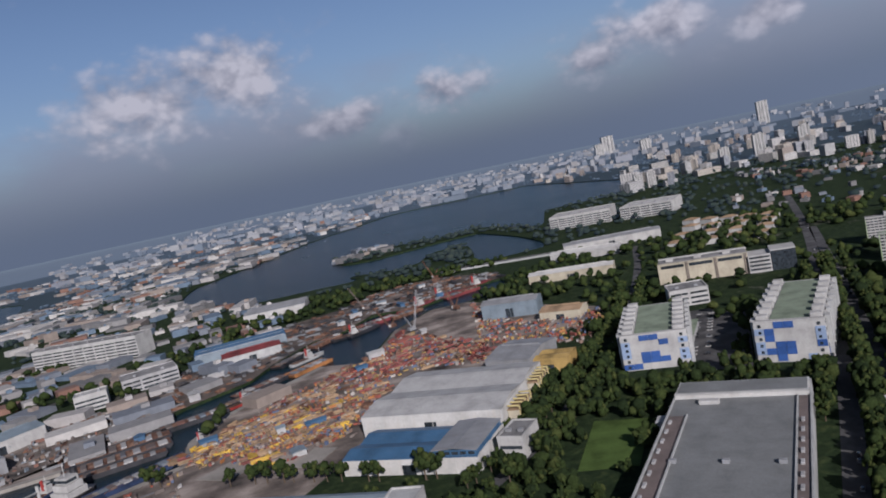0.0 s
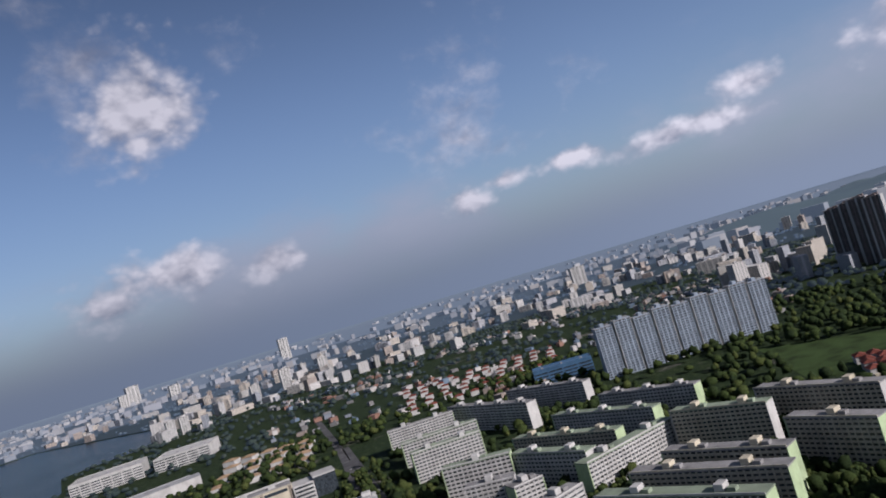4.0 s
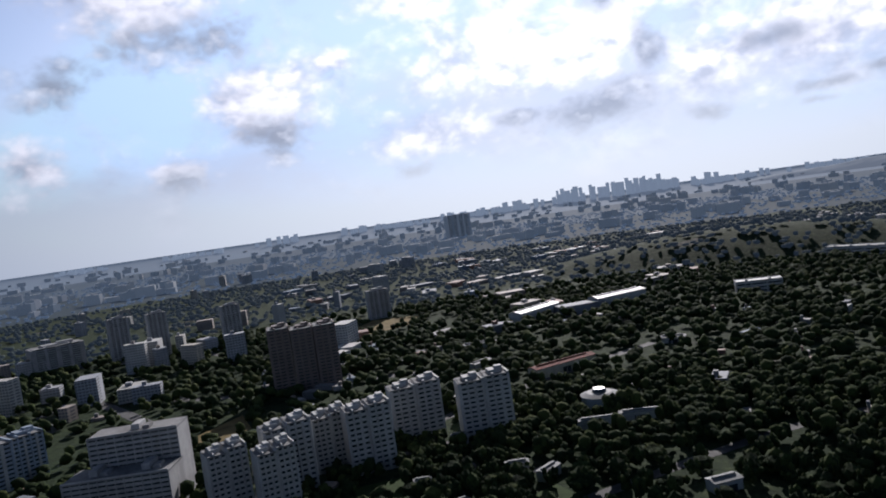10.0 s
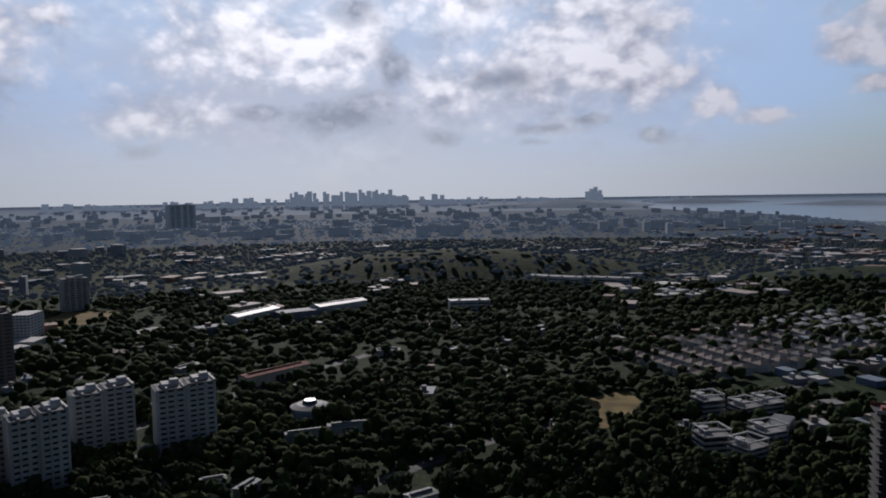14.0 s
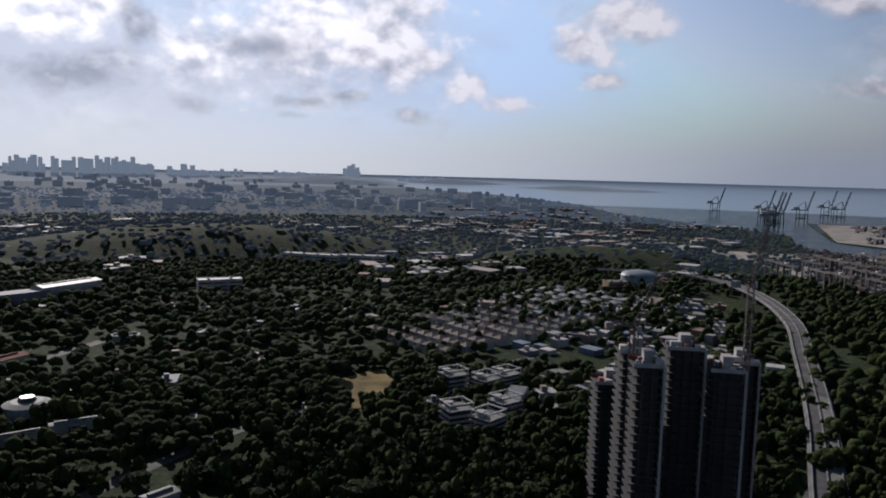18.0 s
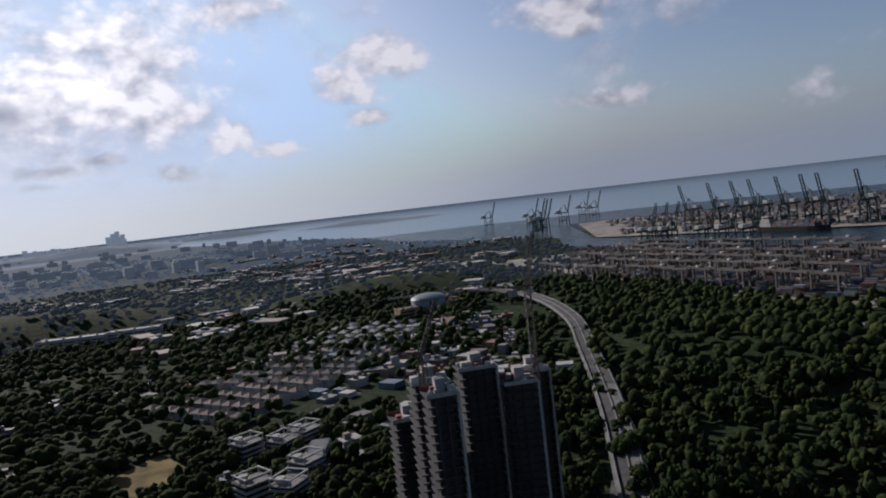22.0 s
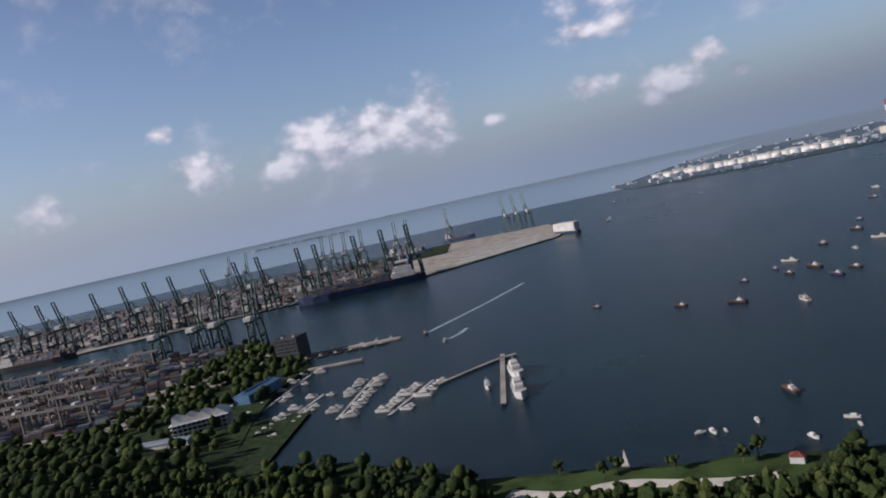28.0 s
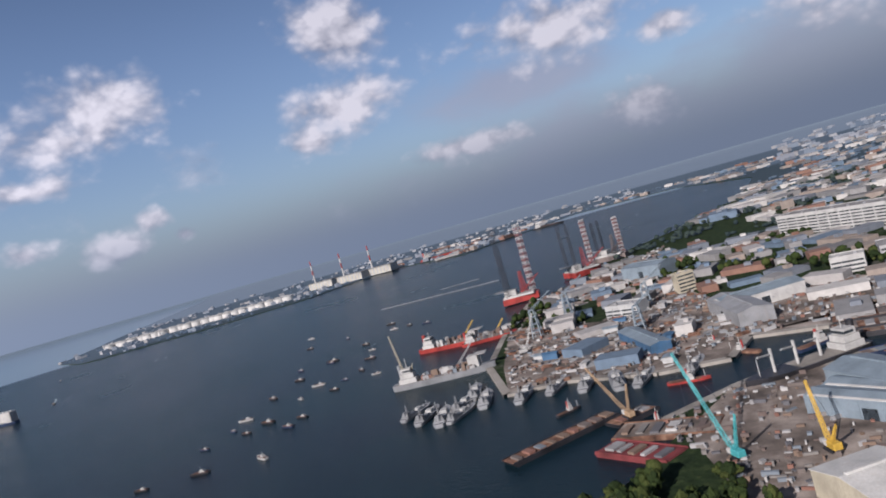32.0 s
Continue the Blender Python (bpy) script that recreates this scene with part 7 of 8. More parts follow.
# ---- the oil island ----
def tank():
    ob = thing("oil_tank", pose(0, 0, -400), "white cylindrical oil storage tank", "storage tank", "oil tanks")
    bm = bmesh.new()
    bmesh.ops.create_cone(bm, cap_ends=True, segments=28, radius1=24, radius2=24, depth=17, matrix=pose(0, 0, 8.5))
    part("shell", bm, SHEETWHITE, ob)
    bm = bmesh.new()
    bmesh.ops.create_cone(bm, cap_ends=True, segments=28, radius1=24.3, radius2=3, depth=4, matrix=pose(0, 0, 19))
    part("roof", bm, WHITE, ob)
    bm = bmesh.new()
    bmesh.ops.create_cone(bm, cap_ends=True, segments=28, radius1=24.8, radius2=24.8, depth=0.8, matrix=pose(0, 0, 16.5))
    part("rim", bm, PALE, ob)
    cuboid("stair", 23.5, -2, 0, 25.6, 2, 17, GREY, ob)
    return ob


spots = []
for k in range(46):
    t = (k // 2) / 22.0
    x, y = -4037 + 760 * t, 830 + 640 * t
    spots.append((x - 75 * (k % 2) + rng.uniform(-12, 12), y + 20 * (k % 2) + rng.uniform(-12, 12) - 5, rng.uniform(0, 360)))
place(tank(), spots)
for x, y, h in [(-3480, 1735, 150), (-3230, 1770, 150), (-3100, 1860, 150)]:
    bx, by, bz, s = lie(x, y)
    ob = thing("chimney", pose(bx, by, bz + QUAY) @ Matrix.Diagonal((s, s, s, 1)), "tall red and white banded power station chimney", "chimney", "chimneys")
    for k in range(6):
        bm = bmesh.new()
        bmesh.ops.create_cone(bm, cap_ends=True, segments=14, radius1=5 - 0.4 * k, radius2=4.6 - 0.4 * k, depth=h / 6, matrix=pose(0, 0, h * (k + 0.5) / 6))
        part("chimney_band", bm, RED if k in (3, 5) else WHITE, ob)
    ob = thing("power_house", pose(bx + 20, by + 30, bz + QUAY, 0, 0, 20) @ Matrix.Diagonal((s, s, s, 1)), "pale power station boiler hall with cream ribs", "power station", "boiler halls")
    cuboid("wall", -80, -30, 0, 80, 30, 32, PALE, ob)
    cuboid("roof", -82, -32, 32, 82, 32, 35, ROOFGREY, ob)
    for k in range(8):
        cuboid("rib", -78 + 21 * k, -31, 0, -72 + 21 * k, 31, 31, CREAM, ob)
ship(-2830, 2080, 60, 200, "long red-hulled tanker by the island", RED, RUST, "cargo")
ship(-2500, 2500, 40, 150, "dark tanker at the far jetty", BLACKHULL, RUST, "cargo")
for run in ([(-1483, 866), (-1243, 1027)], [(-1459, 1028), (-1403, 1106)]):
    ribbon("jetty", run, 5, -QUAY + 1.2, NAVALGREY, "long low breakwater jetty", "jetty", 1.0)


# ---- roads and fields ----
VIADUCT = [(-436, -1012, 9), (-541, -945, 10), (-570, -855, 11), (-541, -735, 12), (-476, -600, 12), (-400, -490, 11), (-310, -365, 8), (-247, -284, 3), (-200, -225, 0.6), (-150, -180, 0.5)]
road = thing("viaduct", pose(0, 0, 0), "pale curved concrete road viaduct on piers", "viaduct")
_, line = ribbon("deck", VIADUCT, 17, 0, ROOFGREY, "", "", 1.6, parent=road)
for s in (-1, 1):
    side = [(x + s * 8.7, y, z) for x, y, z in VIADUCT]
    ribbon("parapet", side, 0.5, 1.0, ROOFGREY, "", "", 1.0, parent=road)
ribbon("median", VIADUCT, 0.8, 0.7, ROOFGREY, "", "", 0.7, parent=road)
for s in (-4.3, 4.3):
    ribbon("carriageway", [(x + s, y, z) for x, y, z in VIADUCT], 7, 0.06, ASPHALT, "grey asphalt lane", "", 0.05, parent=road)
for i in range(2, len(line) - 8, 3):
    p = line[i]
    bm = bmesh.new()
    bmesh.ops.create_cone(bm, cap_ends=True, segments=10, radius1=1.5, radius2=1.5, depth=p.z + QUAY, matrix=pose(p.x, p.y, (p.z + QUAY) / 2 - 0.2))
    part("pier", bm, CONCRETE, road)
ROADS = [([(103, 209), (142, 277), (213, 409), (313, 617), (435, 873), (584, 1219)], 10), ([(128, 190), (178, 284), (237, 414), (323, 604), (440, 866)], 9), ([(-9, 338), (17, 371), (52, 427), (98, 515), (139, 606), (215, 832), (260, 1000)], 8),
         ([(200, -20), (300, -60), (330, -190), (240, -460), (150, -640)], 10), ([(420, 260), (520, 90), (620, -60), (700, -250)], 12), ([(160, 1092), (290, 1050)], 12), ([(150, 470), (200, 595)], 18),
         ([(-480, 700), (-380, 880), (-300, 1000)], 10), ([(120, -300), (20, -420), (-80, -480), (-220, -560)], 8), ([(330, -190), (420, -330), (520, -400), (700, -480)], 12), ([(-250, -290), (-120, -180), (60, -100), (200, -20)], 12),
         ([(741, -564), (621, -491), (525, -482), (450, -520), (330, -560)], 13), ([(300, -215), (227, -248), (201, -262), (184, -296), (196, -340), (250, -372)], 5), ([(201, -262), (155, -267), (111, -299), (60, -290)], 5), ([(184, -296), (154, -338), (120, -390)], 4),
         ([(330, -300), (288, -325), (240, -360), (190, -420)], 7), ([(760, -700), (588, -640), (440, -640), (300, -700)], 9)]
for pts, w in ROADS:
    ribbon("road", pts, w, 0.12, ASPHALT, "grey asphalt road between trees", "road", 0.2)
dam = thing("causeway", pose(0, 0, 0), "pale concrete causeway along the reservoir edge", "causeway")
ribbon("wall", [(-18, 1138), (37, 1129), (160, 1090)], 16, 2.6, PALE, "", "", 5.0, parent=dam)
ribbon("carriageway", [(-18, 1138), (37, 1129), (160, 1090)], 9, 2.7, ASPHALT, "", "", 0.1, parent=dam)
sheet("lawn", [(64, 403), (93, 391), (71, 336), (42, 344)], 0.2, LAWN, "bright mown lawn beside the warehouse", "lawn")
sheet("sports_field", [(715, 443), (730, 306), (664, 233), (583, 238), (582, 328)], 0.2, GRASS, "dark green sports field", "field")
sheet("pitch", [(114, -198), (115, -223), (88, -215), (75, -197), (86, -185)], 0.2, GRASS, "dark green school pitch", "field")
sheet("car_park", [(90, -231), (81, -272), (59, -248), (71, -223)], 0.2, CONCRETE, "pale school car park", "car park")
sheet("dry_field", [(-25, -495), (-65, -527), (-76, -470), (-37, -435)], 0.2, DRYGRASS, "dry yellow clearing in the woods", "field")
sheet("dry_field", [(446, -370), (447, -430), (408, -397), (415, -349)], 0.2, DRYGRASS, "dry yellow field behind the flats", "field")
sheet("bare_ground", [(600, -880), (524, -895), (500, -820), (545, -745), (580, -760)], 0.2, DRYGRASS, "bare earth site behind the dark flats", "field")
sheet("lawn", [(250, -300), (222, -268), (206, -284), (228, -318)], 0.2, GRASS, "small mown lawn in the park", "lawn")
sheet("lawn", [(150, -296), (128, -280), (120, -304), (138, -318)], 0.2, GRASS, "small mown lawn in the park", "lawn")
sheet("shore_lawn", [(-399, -60), (-392, -35), (-386, -5), (-376, 22), (-371, 45), (-373, 56), (-362, 87), (-330, 85), (-328, 45), (-338, 10), (-345, -20), (-355, -60)], 0.12, GRASS, "dark green lawn along the shore", "lawn")
ribbon("beach_path", [(-378, -48), (-367, -28), (-364, -16), (-366, -3), (-364, 11), (-357, 26), (-352, 39), (-347, 55), (-346, 72)], 8, 0.3, SAND, "pale winding sand path along the shore", "path", 0.2)
sail = thing("sail_sculpture", pose(-385, 10, QUAY + 0.12, 0, 0, 70), "white sail-shaped sculpture on the shore lawn", "sculpture")
piece("sail", mesh_of("sail", [(-1.6, -0.25, 0.5), (1.6, -0.25, 0.5), (0.4, -0.1, 8.6), (-1.6, 0.25, 0.5), (1.6, 0.25, 0.5), (0.4, 0.1, 8.6)], [(0, 1, 2), (5, 4, 3), (0, 3, 4, 1), (1, 4, 5, 2), (2, 5, 3, 0)], WHITE), sail)
cuboid("plinth", -2, -1, 0, 2, 1, 0.5, CONCRETE, sail, bevel=0.1)
hut = thing("beach_hut", pose(-356, 81, QUAY + 0.12, 0, 0, 60), "small pinkish beach hut among shore trees", "hut")
cuboid("wall", -3, -2.5, 0, 3, 2.5, 3.2, PALE, hut)
hip("roof", -3, -2.5, 3, 2.5, 3.2, 1.6, TILE, hut)
sheet("green_field", [(860, -290), (900, -380), (990, -340), (950, -270)], 0.2, LAWN, "bright green field behind the towers", "field")

def car_proto(label, paint):
    ob = thing("car", pose(0, 0, -400), label, "car", "parked cars")
    cuboid("body", -2.1, -0.9, 0.3, 2.1, 0.9, 0.95, paint, ob, bevel=0.15)
    cuboid("cabin", -1.2, -0.78, 0.95, 1.0, 0.78, 1.5, GLASS, ob, bevel=0.2)
    for x in (-1.3, 1.3):
        bm = bmesh.new()
        for y in (-0.85, 0.85):
            rod(bm, (x, y - 0.1, 0.32), (x, y + 0.1, 0.32), 0.32, 8)
        rod(bm, (x, -0.8, 0.32), (x, 0.8, 0.32), 0.08, 6)
        part("wheel_pair", bm, BLACKHULL, ob)
    return ob


def park_cars(proto, spots):
    for k, (x, y, turn) in enumerate(spots):
        m = pose(x, y, QUAY + 0.13, 0, 0, turn)
        if k == 0:
            proto.matrix_basis = m
        else:
            copy_thing(proto, m)


spots = []
for (x0, y0), (x1, y1), n in (((88, -236), (82, -266), 7), ((78, -238), (66, -250), 4), ((152, 482), (196, 588), 14), ((160, 478), (204, 584), 14), ((60, -246), (78, -266), 6)):
    for k in range(n):
        if rng.random() < 0.75:
            t = k / n
            spots.append((x0 + (x1 - x0) * t, y0 + (y1 - y0) * t, heading((x0, y0), (x1, y1)) + 90 + rng.uniform(-3, 3)))
for pts, w in ROADS[:2]:
    for (x0, y0), (x1, y1) in zip(pts, pts[1:]):
        for k in range(2):
            t = rng.random()
            spots.append((x0 + (x1 - x0) * t + 2.5, y0 + (y1 - y0) * t, heading((x0, y0), (x1, y1))))
rng.shuffle(spots)
park_cars(car_proto("white parked saloon car", WHITE), spots[::3])
park_cars(car_proto("dark parked saloon car", BLACKHULL), spots[1::3])
park_cars(car_proto("silver parked saloon car", STEEL), spots[2::3])

# ---- the wider town ----
def town(name, label, az0, az1, d0, d1, n, size, high, material, wide=2.4, flat=0.0, margin=12, turn=None):
    """Rooftops of a district, strewn between two headings and two distances."""
    r = random.Random(name + str(az0))
    rows = []
    tries = 0
    while len(rows) < n and tries < n * 6:
        tries += 1
        a = radians(r.uniform(az0, az1))
        d = math.sqrt(r.uniform(d0 * d0, d1 * d1)) if d1 < 2600 else d0 * (d1 / d0) ** r.random()
        x, y = d * math.sin(a), d * math.cos(a)
        if noise.noise((x * 0.004, y * 0.004, 3.1)) < -0.12 + flat:
            continue
        if ashore(np.array([x]), np.array([y]))[0] < margin or any((x - p) ** 2 + (y - q) ** 2 < (s + size * 0.6) ** 2 for p, q, s in TAKEN):
            continue
        w = size * r.uniform(0.5, 1.2)
        h = high * r.uniform(0.45, 1.25)
        base = 25 * round(noise.noise((x * 0.002, y * 0.002, 0)) * 8) if turn is None else turn
        rows.append(lay(x, y, 0, w * r.uniform(1.0, wide), w, h, base + r.choice((0, 90)) + r.uniform(-4, 4)))
        if d < 1500:
            TAKEN.append((x, y, w * 0.9))
        if r.random() < 0.5:
            rows.append(lay(x + 2, y + 1, h, w * 0.3, w * 0.3, 3.5, base))
    ob = tagged(new(name, boxes_mesh(name, rows, material)), label, "buildings", kind="stuff")
    return ob


town("works_district", "low factories with grey, blue and white roofs", -48, -14, 620, 1500, 260, 24, 8, LOWROOF, 2.2)
town("works_district", "low factories with grey and white roofs", -60, -4, 1500, 4500, 700, 38, 12, LOWROOF, 2.4)
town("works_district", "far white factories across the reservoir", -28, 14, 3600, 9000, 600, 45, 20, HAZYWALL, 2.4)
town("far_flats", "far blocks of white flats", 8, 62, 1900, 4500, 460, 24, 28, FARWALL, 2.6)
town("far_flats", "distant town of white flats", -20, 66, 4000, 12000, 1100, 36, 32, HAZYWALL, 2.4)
town("suburb", "small houses with mixed roofs", 22, 62, 950, 2000, 420, 12, 7, LOWROOF, 1.5)
town("far_flats", "blocks of flats towards the hills", 58, 112, 1250, 3200, 330, 22, 42, FARWALL, 2.8)
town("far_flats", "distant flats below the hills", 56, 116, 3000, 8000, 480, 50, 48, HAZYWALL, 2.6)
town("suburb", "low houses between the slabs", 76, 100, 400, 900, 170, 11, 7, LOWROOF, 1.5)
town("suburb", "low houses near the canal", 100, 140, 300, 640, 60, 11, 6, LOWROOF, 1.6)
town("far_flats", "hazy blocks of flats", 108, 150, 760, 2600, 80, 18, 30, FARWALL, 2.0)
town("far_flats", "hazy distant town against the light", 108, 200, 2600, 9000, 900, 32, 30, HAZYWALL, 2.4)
town("campus", "low campus buildings among trees", 140, 205, 780, 2000, 230, 22, 10, LOWROOF, 2.6, 0.1)
town("park_buildings", "small buildings with pale roofs among the trees", 118, 200, 420, 820, 120, 9, 5, LOWROOF, 2.2)
town("suburb", "low roofs by the southern shore", 190, 215, 1000, 3200, 330, 26, 9, LOWROOF, 2.2)
town("suburb", "small houses near the towers", 196, 214, 430, 900, 170, 11, 7, LOWROOF, 1.5)
town("refinery", "refinery sheds and columns pale with painted haze", -84, -38, 3300, 6500, 520, 26, 13, HAZYWALL, 1.6)
# a row of low boxes stands in for a white streak far out
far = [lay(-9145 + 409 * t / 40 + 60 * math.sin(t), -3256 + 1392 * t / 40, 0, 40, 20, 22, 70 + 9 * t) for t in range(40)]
tagged(new("far_anchorage", boxes_mesh("far_anchorage", far, HAZYWALL)), "far white streak of low blocks on the sea", "ships", kind="stuff")
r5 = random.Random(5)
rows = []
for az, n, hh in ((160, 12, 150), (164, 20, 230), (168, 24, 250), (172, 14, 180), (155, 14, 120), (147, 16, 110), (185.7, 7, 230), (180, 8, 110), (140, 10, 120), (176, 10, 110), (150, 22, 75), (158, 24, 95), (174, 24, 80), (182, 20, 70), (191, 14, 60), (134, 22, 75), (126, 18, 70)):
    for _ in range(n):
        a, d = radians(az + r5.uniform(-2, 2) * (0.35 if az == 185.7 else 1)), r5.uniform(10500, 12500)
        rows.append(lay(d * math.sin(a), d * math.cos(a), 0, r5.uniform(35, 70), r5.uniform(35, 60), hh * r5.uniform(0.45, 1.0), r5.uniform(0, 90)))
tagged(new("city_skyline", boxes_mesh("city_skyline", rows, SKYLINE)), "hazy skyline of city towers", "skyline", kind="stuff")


def ridge(name, label, spine, wide, high, material):
    """A wooded ridge: a soft uneven mound along a line of true places."""
    verts, faces = [], []
    P = [Vector(p) for p in spine]
    n, m = 60, 12
    for i in range(n + 1):
        t = i / n * (len(P) - 1)
        k = min(int(t), len(P) - 2)
        c = P[k].lerp(P[k + 1], t - k)
        d = (P[k + 1] - P[k]).normalized()
        side = Vector((-d.y, d.x))
        for j in range(m + 1):
            u = j / m * 2 - 1
            q = c + side * u * wide
            fall = max(0.0, 1 - u * u) * math.sin(math.pi * min(1, max(0, i / n))) ** 0.6
            z = high * fall * (0.75 + 0.5 * noise.fractal((q.x * 0.0016, q.y * 0.0016, 0.7), 1.0, 2.0, 5))
            bx, by, bz, s = lie(q.x, q.y)
            verts.append((bx, by, bz + z * s + QUAY - 1.0))
    for i in range(n):
        for j in range(m):
            a = i * (m + 1) + j
            faces.append((a, a + 1, a + m + 2, a + m + 1))
    me = mesh_of(name, verts, faces, material)
    me.shade_smooth()
    return tagged(new(name, me), label, "hill", kind="structure")


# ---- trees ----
# islands and hills: haze mixed into the base colour and emission
FARISLE = distance("far_island_haze", [(0.06, 0.075, 0.08)], (0.20, 0.23, 0.27), 0.6)
FARHILL = distance("far_hill_haze", [(0.030, 0.046, 0.040), (0.036, 0.052, 0.044)], (0.085, 0.115, 0.15), 0.55)


def foliage(name, stops, spec, haze_glow=0.0):
    m = bpy.data.materials.new(name)
    m.use_nodes = True
    n = Nodes(m.node_tree)
    co = n.add("ShaderNodeTexCoord").outputs["Object"]
    leafy = n.noise(co, 1.3, 5.0, 0.75)
    island = n.add("ShaderNodeNewGeometry").outputs["Random Per Island"]
    col = n.ramp(island, list(zip((0.0, 0.4, 0.75, 1.0), stops)))
    col = n.mix(1.0, col, n.ramp(leafy, [(0.3, (0.4, 0.4, 0.4)), (0.7, (1.3, 1.3, 1.3))]), "MULTIPLY")
    # the bluish emission is painted haze, zero for near trees
    bs = n.add("ShaderNodeBsdfPrincipled", None, Base_Color=col, Roughness=0.9, Specular_IOR_Level=spec, Emission_Color=(0.075, 0.11, 0.165, 1), Emission_Strength=haze_glow)
    n.tree.links.new(n.add("ShaderNodeBump", None, Strength=0.8, Distance=1.0, Height=leafy).outputs[0], bs.inputs["Normal"])
    through_leaf = n.add("ShaderNodeBsdfTranslucent", None, Color=col)
    n.add("ShaderNodeOutputMaterial", None, Surface=n.add("ShaderNodeMixShader", None, Fac=0.12, i1=bs.outputs[0], i2=through_leaf.outputs[0]).outputs[0])
    return m


LEAF = foliage("foliage", [(0.020, 0.033, 0.014), (0.030, 0.047, 0.017), (0.043, 0.064, 0.020), (0.072, 0.088, 0.028)], 0.06)
# distant leaves: haze as greyer base and emission, stronger in the farther set
MIDLEAF = foliage("far_foliage_haze", [(0.022, 0.034, 0.024), (0.028, 0.042, 0.028), (0.036, 0.050, 0.032), (0.048, 0.060, 0.036)], 0.1, 0.16)
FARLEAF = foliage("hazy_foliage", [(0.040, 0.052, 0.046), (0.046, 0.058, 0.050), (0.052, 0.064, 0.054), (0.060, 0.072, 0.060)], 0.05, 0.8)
BARK = surface("bark", (0.10, 0.075, 0.05), 0.95, var=0.3, fine=4.0)


def crown(seed, blobs, sub, small=1.0):
    """Verts and faces of an uneven crown of leafy clumps, about 1 m in radius, its foot at z = 0."""
    r = random.Random(seed)
    bm = bmesh.new()
    for k in range(blobs):
        a, q = r.uniform(0, 6.28), r.uniform(0.15, 0.62 + 0.5 * (1 - small)) if k else 0.0
        s = r.uniform(0.34, 0.6) * small if k else 0.66
        c = Vector((q * math.cos(a), q * math.sin(a), r.uniform(0.5, 1.25)))
        made = bmesh.ops.create_icosphere(bm, subdivisions=sub, radius=s, matrix=Matrix.Translation(c))
        for v in made["verts"]:
            v.co = c + (v.co - c) * r.uniform(0.72, 1.22)
            v.co.z = max(v.co.z, 0.12)
    vs = np.array([v.co[:] for v in bm.verts])
    fs = [[v.index for v in f.verts] for f in bm.faces]
    bm.free()
    return vs, np.array(fs)


NEAR_CROWNS = [crown(s, 17, 1, 0.58) for s in range(8)]
MID_CROWNS = [crown(50 + s, 7, 1, 0.72) for s in range(6)]
FAR_CROWNS = [crown(20 + s, 2, 1) for s in range(6)]
SMALL_CROWNS = [crown(30 + s, 1, 1) for s in range(4)]


def wood(name, label, spots, crowns, paint):
    """spots: x, y, radius, height. One sheet of crowns."""
    vv, ff, off = [], [], 0
    r = random.Random(name)
    for x, y, rad, h in spots:
        vs, fs = crowns[r.randrange(len(crowns))]
        a = r.uniform(0, 6.28)
        c, s = math.cos(a), math.sin(a)
        bx, by, bz, k = lie(x, y)
        rad, h = rad * k, h * k
        vv.append(np.stack([bx + (vs[:, 0] * c - vs[:, 1] * s) * rad, by + (vs[:, 0] * s + vs[:, 1] * c) * rad, bz + QUAY + MOUND(x, y) + vs[:, 2] * h * 0.6], 1))
        ff.append(fs + off)
        off += len(vs)
    v, f = np.concatenate(vv), np.concatenate(ff)
    me = bpy.data.meshes.new(name)
    me.from_pydata(v.tolist(), [], f.tolist())
    me.materials.append(paint)
    if crowns is not NEAR_CROWNS:
        me.shade_smooth()
    return tagged(new(name, me), label, "trees", kind="stuff")


KNOLL = [(120, -1350, 420, 200, 45), (-480, -390, 130, 170, 14), (-520, -1150, 260, 160, 26)]   # x, y, half lengths, height


def MOUND(x, y):
    z = 0.0
    for cx, cy, a, b, h in KNOLL:
        q = ((x - cx) / a) ** 2 + ((y - cy) / b) ** 2
        z += h * max(0.0, 1 - q) ** 1.3
    return z


for cx, cy, a, b, h in KNOLL:
    verts, faces = [], []
    for i in range(25):
        for j in range(25):
            x, y = cx + a * (i / 12 - 1) * 1.05, cy + b * (j / 12 - 1) * 1.05
            verts.append((x, y, QUAY - 0.6 + h * max(0.0, 1 - ((x - cx) / a) ** 2 - ((y - cy) / b) ** 2) ** 1.3))
    for i in range(24):
        for j in range(24):
            q = i * 25 + j
            faces.append((q, q + 25, q + 26, q + 1))
    tagged(new("knoll", mesh_of("knoll", verts, faces, LAND)), "low wooded knoll", "hill", kind="structure")

OPEN = [PORT, WESTYARD]
OPEN += [[(-402, -62), (-395, -35), (-389, -5), (-374, 45), (-376, 56), (-365, 87), (-330, 85), (-328, 45), (-338, 10), (-345, -20), (-355, -60)], [(-350, 290), (-355, 405), (-240, 445), (-190, 400), (-200, 300), (-280, 255)], [(-585, 586), (-655, 791), (-300, 700), (-250, 560), (-364, 505), (-392, 420), (-500, 350), (-620, 430), (-740, 570)], [(-25, -495), (-65, -527), (-76, -470), (-37, -435)], [(114, -198), (115, -223), (88, -215), (75, -197), (86, -185)],
        [(90, -231), (81, -272), (59, -248), (71, -223)], YARD_NEAR, [(715, 443), (730, 306), (664, 233), (583, 238), (582, 328)], [(64, 403), (93, 391), (71, 336), (42, 344)], [(446, -370), (447, -430), (408, -397), (415, -349)],
        [(600, -880), (524, -895), (500, -820), (545, -745), (580, -760)], [(250, -300), (222, -268), (206, -284), (228, -318)], [(150, -296), (128, -280), (120, -304), (138, -318)]]
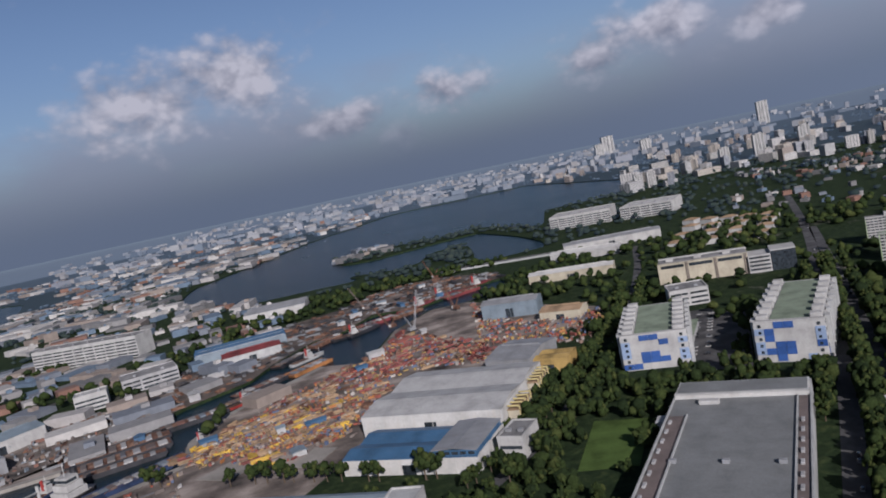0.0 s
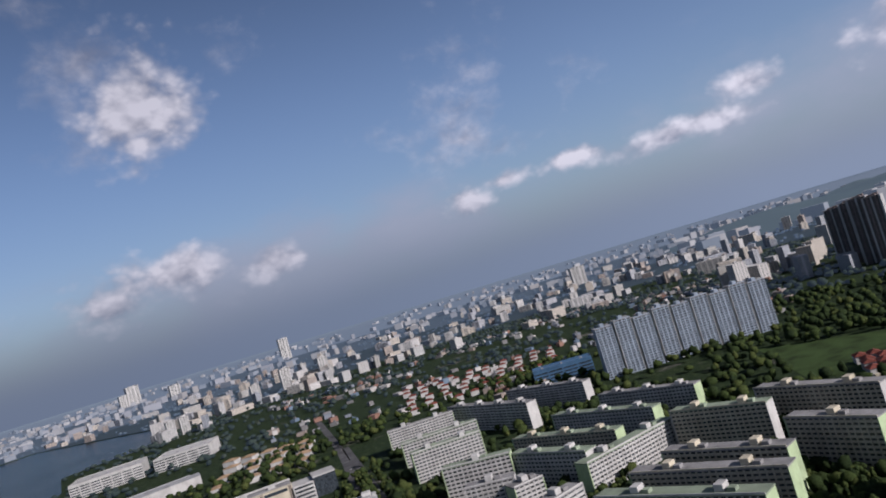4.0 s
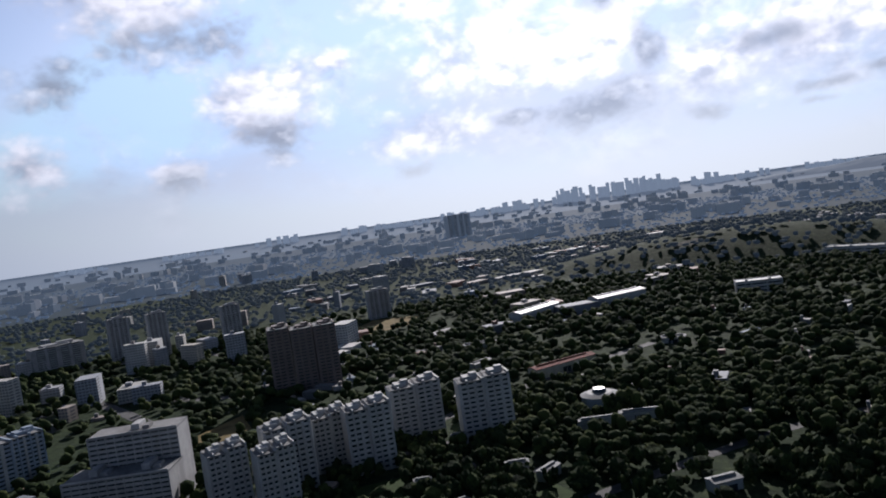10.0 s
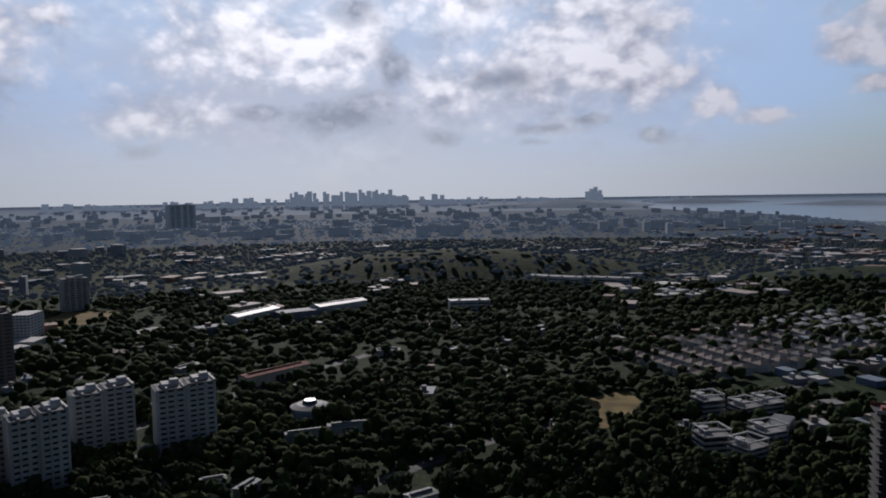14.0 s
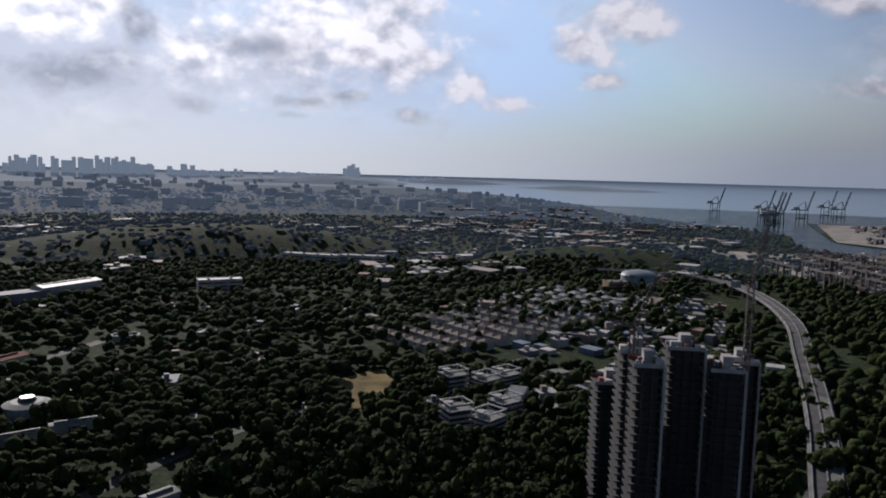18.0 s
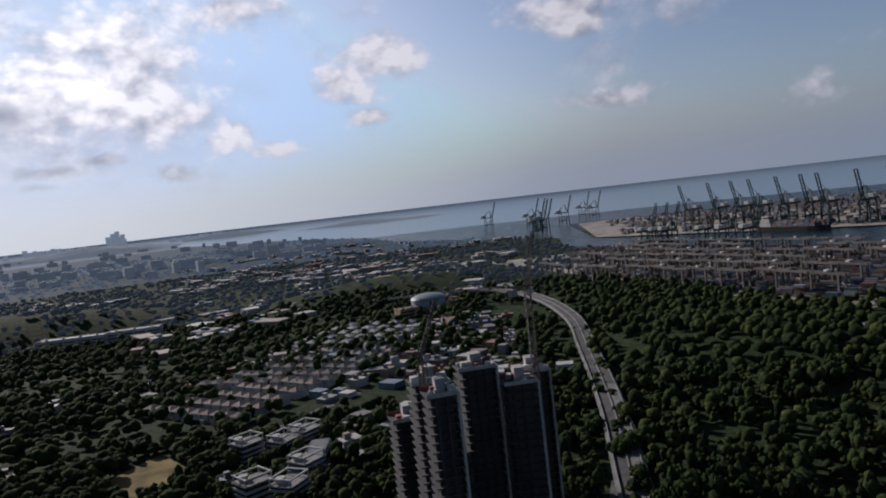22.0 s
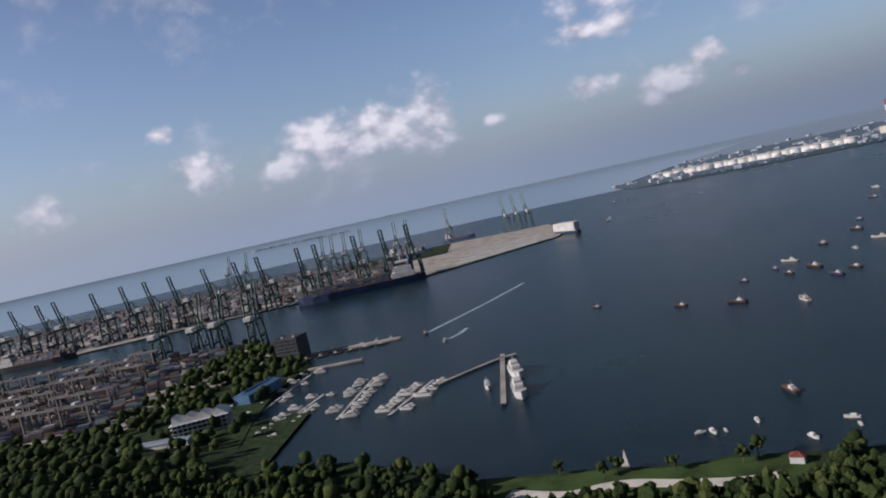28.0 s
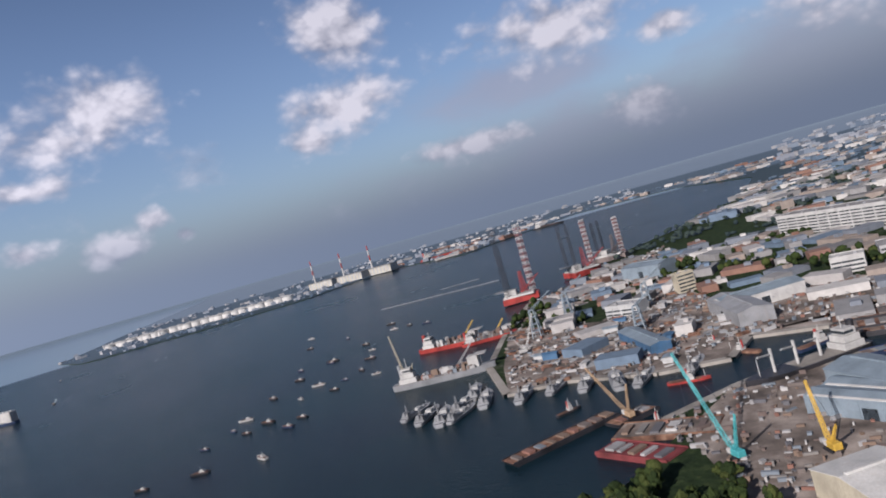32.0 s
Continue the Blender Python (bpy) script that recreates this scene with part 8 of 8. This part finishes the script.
WORKS = [(-300, 310), (-339, 395), (-198, 480), (-196, 582), (-133, 679), (-69, 775), (15, 852), (140, 690), (95, 560), (40, 500), (-20, 330), (-160, 230)]
YARDW = [(-585, 586), (-846, 735), (-900, 1100), (-655, 800), (-300, 700), (-250, 560), (-364, 505), (-473, 402), (-582, 432)]
DENSE = [[(110, 180), (150, 290), (225, 420), (320, 610), (345, 600), (290, 480), (262, 400), (225, 320), (215, 240), (190, 170)], [(-470, -150), (-415, -62), (-362, 38), (-300, 30), (-230, -100)],
         [(-300, -130), (-470, -150), (-480, -240), (-575, -300), (-640, -430), (-660, -640), (-640, -800), (-540, -640), (-440, -480), (-330, -340), (-250, -250)],
         [(300, -500), (60, -330), (-90, -290), (-110, -520), (-60, -640), (-120, -760), (100, -900), (330, -640)], [(-265, 1732), (-188, 1817), (-26, 1766), (96, 1821), (247, 1463), (189, 1139), (146, 1456), (86, 1684), (-14, 1647), (-216, 1580)], SPIT_INNER]
DENSE += [[(-300, -1350), (-150, -1500), (120, -1550), (400, -1480), (540, -1350), (400, -1200), (120, -1150), (-150, -1200)], [(330, -165), (240, -165), (150, -175), (60, -280), (120, -420), (240, -480), (235, -330), (330, -290)], [(175, 215), (200, 300), (300, 440), (330, 600), (310, 640), (160, 330), (140, 240)], [(95, 560), (160, 690), (200, 690), (150, 600), (95, 480), (50, 430), (25, 400), (30, 440)], [(-350, 40), (-290, 240), (-230, 250), (-200, 100), (-300, 20)]]


def grow(seed, n, d0, d1, base):
    r = random.Random(seed)
    a = np.array([r.uniform(0, 2 * math.pi) for _ in range(n)])
    d = np.sqrt(np.array([r.uniform(d0 * d0, d1 * d1) for _ in range(n)]))
    x, y = d * np.sin(a), d * np.cos(a)
    ok = ashore(x, y) > 4
    for p in OPEN + [WORKS, YARDW]:
        ok &= depth_in(p, x, y) < 0
    thick = np.zeros(n, bool)
    for p in DENSE:
        thick |= depth_in(p, x, y) > 0
    for pts, w in ROADS:
        for (ax, ay), (bx, by) in zip(pts, pts[1:]):
            t = np.clip(((x - ax) * (bx - ax) + (y - ay) * (by - ay)) / ((bx - ax) ** 2 + (by - ay) ** 2), 0, 1)
            ok &= np.hypot(x - ax - t * (bx - ax), y - ay - t * (by - ay)) > w / 2 + 0.5
    for p in VIADUCT[:-1]:
        ok &= np.hypot(x - p[0], y - p[1]) > 12
    T = np.array(TAKEN)
    keep = []
    for i in np.nonzero(ok)[0]:
        az = math.degrees(math.atan2(x[i], y[i])) % 360
        green = noise.noise((x[i] * 0.006, y[i] * 0.006, 0.3))
        chance = 0.8 + 0.7 * green if thick[i] else base + (0.45 if 128 < az < 212 else 0.25 if 55 < az <= 128 else 0.35 if 212 <= az < 262 else 0.0) + 0.9 * green
        if r.random() < chance and ((T[:, 0] - x[i]) ** 2 + (T[:, 1] - y[i]) ** 2 > T[:, 2] ** 2).all():
            keep.append((x[i], y[i], r.uniform(3.2, 6.4), r.uniform(7, 14)))
    return keep


wood("trees", "dense dark green broadleaf trees", [(x, y, s * 1.1, h) for x, y, s, h in grow(1, 8500, 130, 370, 0.34)], NEAR_CROWNS, LEAF)
wood("trees", "dark green broadleaf trees in dense stands", [(x, y, s * 1.15, h) for x, y, s, h in grow(6, 10000, 370, 540, 0.34)], MID_CROWNS, LEAF)
wood("woods", "dark green woodland canopy", [(x, y, s * 1.5, h) for x, y, s, h in grow(2, 26000, 540, 1150, 0.34)], FAR_CROWNS, LEAF)
wood("distant_woods", "distant green woods dulled by painted haze", [(x, y, s * 1.8, h) for x, y, s, h in grow(3, 30000, 1150, 2300, 0.34)], SMALL_CROWNS, MIDLEAF)
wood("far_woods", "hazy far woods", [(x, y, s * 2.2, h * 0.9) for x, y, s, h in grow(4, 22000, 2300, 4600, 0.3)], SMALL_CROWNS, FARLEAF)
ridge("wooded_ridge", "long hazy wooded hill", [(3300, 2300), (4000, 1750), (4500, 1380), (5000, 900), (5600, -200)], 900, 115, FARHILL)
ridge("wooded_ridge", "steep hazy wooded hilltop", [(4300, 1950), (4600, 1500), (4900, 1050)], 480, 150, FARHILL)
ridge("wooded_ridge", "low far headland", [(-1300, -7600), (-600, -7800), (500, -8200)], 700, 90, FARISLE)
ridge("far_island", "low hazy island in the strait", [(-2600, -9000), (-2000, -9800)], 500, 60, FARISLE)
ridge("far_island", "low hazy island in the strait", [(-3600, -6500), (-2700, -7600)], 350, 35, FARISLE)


def tree(seed):
    ob = thing("tree", pose(0, 0, -400), "broadleaf roadside tree with rounded crown", "tree", "roadside trees")
    bm = bmesh.new()
    bmesh.ops.create_cone(bm, cap_ends=True, segments=8, radius1=0.4, radius2=0.2, depth=5, matrix=pose(0, 0, 2.5))
    for k in range(4):
        a = 1.6 * k + seed
        rod(bm, (0, 0, 3.6), (2.2 * math.cos(a), 2.2 * math.sin(a), 6.5), 0.13, 5)
    part("trunk", bm, BARK, ob)
    vs, fs = crown(40 + seed, 22, 1, 0.6)
    me = mesh_of("crown", vs * (4.6, 4.6, 5.2) + (0, 0, 3.2), fs, LEAF)
    me.shade_smooth()
    piece("crown", me, ob)
    return ob


spots = []
for pts, w in ROADS[:3]:
    for (x0, y0), (x1, y1) in zip(pts, pts[1:]):
        L = math.hypot(x1 - x0, y1 - y0)
        for k in range(int(L / 11)):
            for s in (-1, 1):
                t = (k + rng.random() * 0.6) * 11 / L
                nx, ny = -(y1 - y0) / L, (x1 - x0) / L
                x, y = x0 + (x1 - x0) * t + nx * s * (w / 2 + 5), y0 + (y1 - y0) * t + ny * s * (w / 2 + 5)
                if all((x - p) ** 2 + (y - q) ** 2 > z * z for p, q, z in TAKEN) and math.hypot(x, y) < 760:
                    spots.append((x, y, rng.uniform(0.75, 1.25)))
spots += [(x, y, s) for x, y, s in [(-213, 450, 1.3), (-205, 446, 1.1), (-153, 421, 1.0), (-137, 417, 1.2), (-129, 414, 1.3), (-118, 410, 1.2), (-112, 407, 1.0), (-99, 401, 1.1), (-91, 398, 1.0), (-82, 394, 1.1), (-66, 386, 1.1), (-60, 383, 1.0), (-34, 372, 1.5), (-28, 371, 1.3), (-91, 329, 1.2), (-60, 350, 1.1), (-40, 352, 1.0), (-357, -28, 0.5), (-355, -20, 0.55), (-357, -12, 0.5), (-376, -2, 0.7), (-378, 5, 0.8), (-355, 2, 0.6), (-347, 15, 0.6), (-338, 60, 0.5), (-338, 68, 0.55), (-368, 68, 0.9), (-370, 30, 0.7), (-388, -22, 0.7), (-364, 60, 0.8)]]
for seed in range(3):
    proto = tree(seed)
    for k, (x, y, s) in enumerate(spots[seed::3]):
        m = pose(x, y, QUAY, 0, 0, rng.uniform(0, 360))
        if k == 0:
            proto.matrix_basis = m
        else:
            copy_thing(proto, m).scale = (s, s, s)
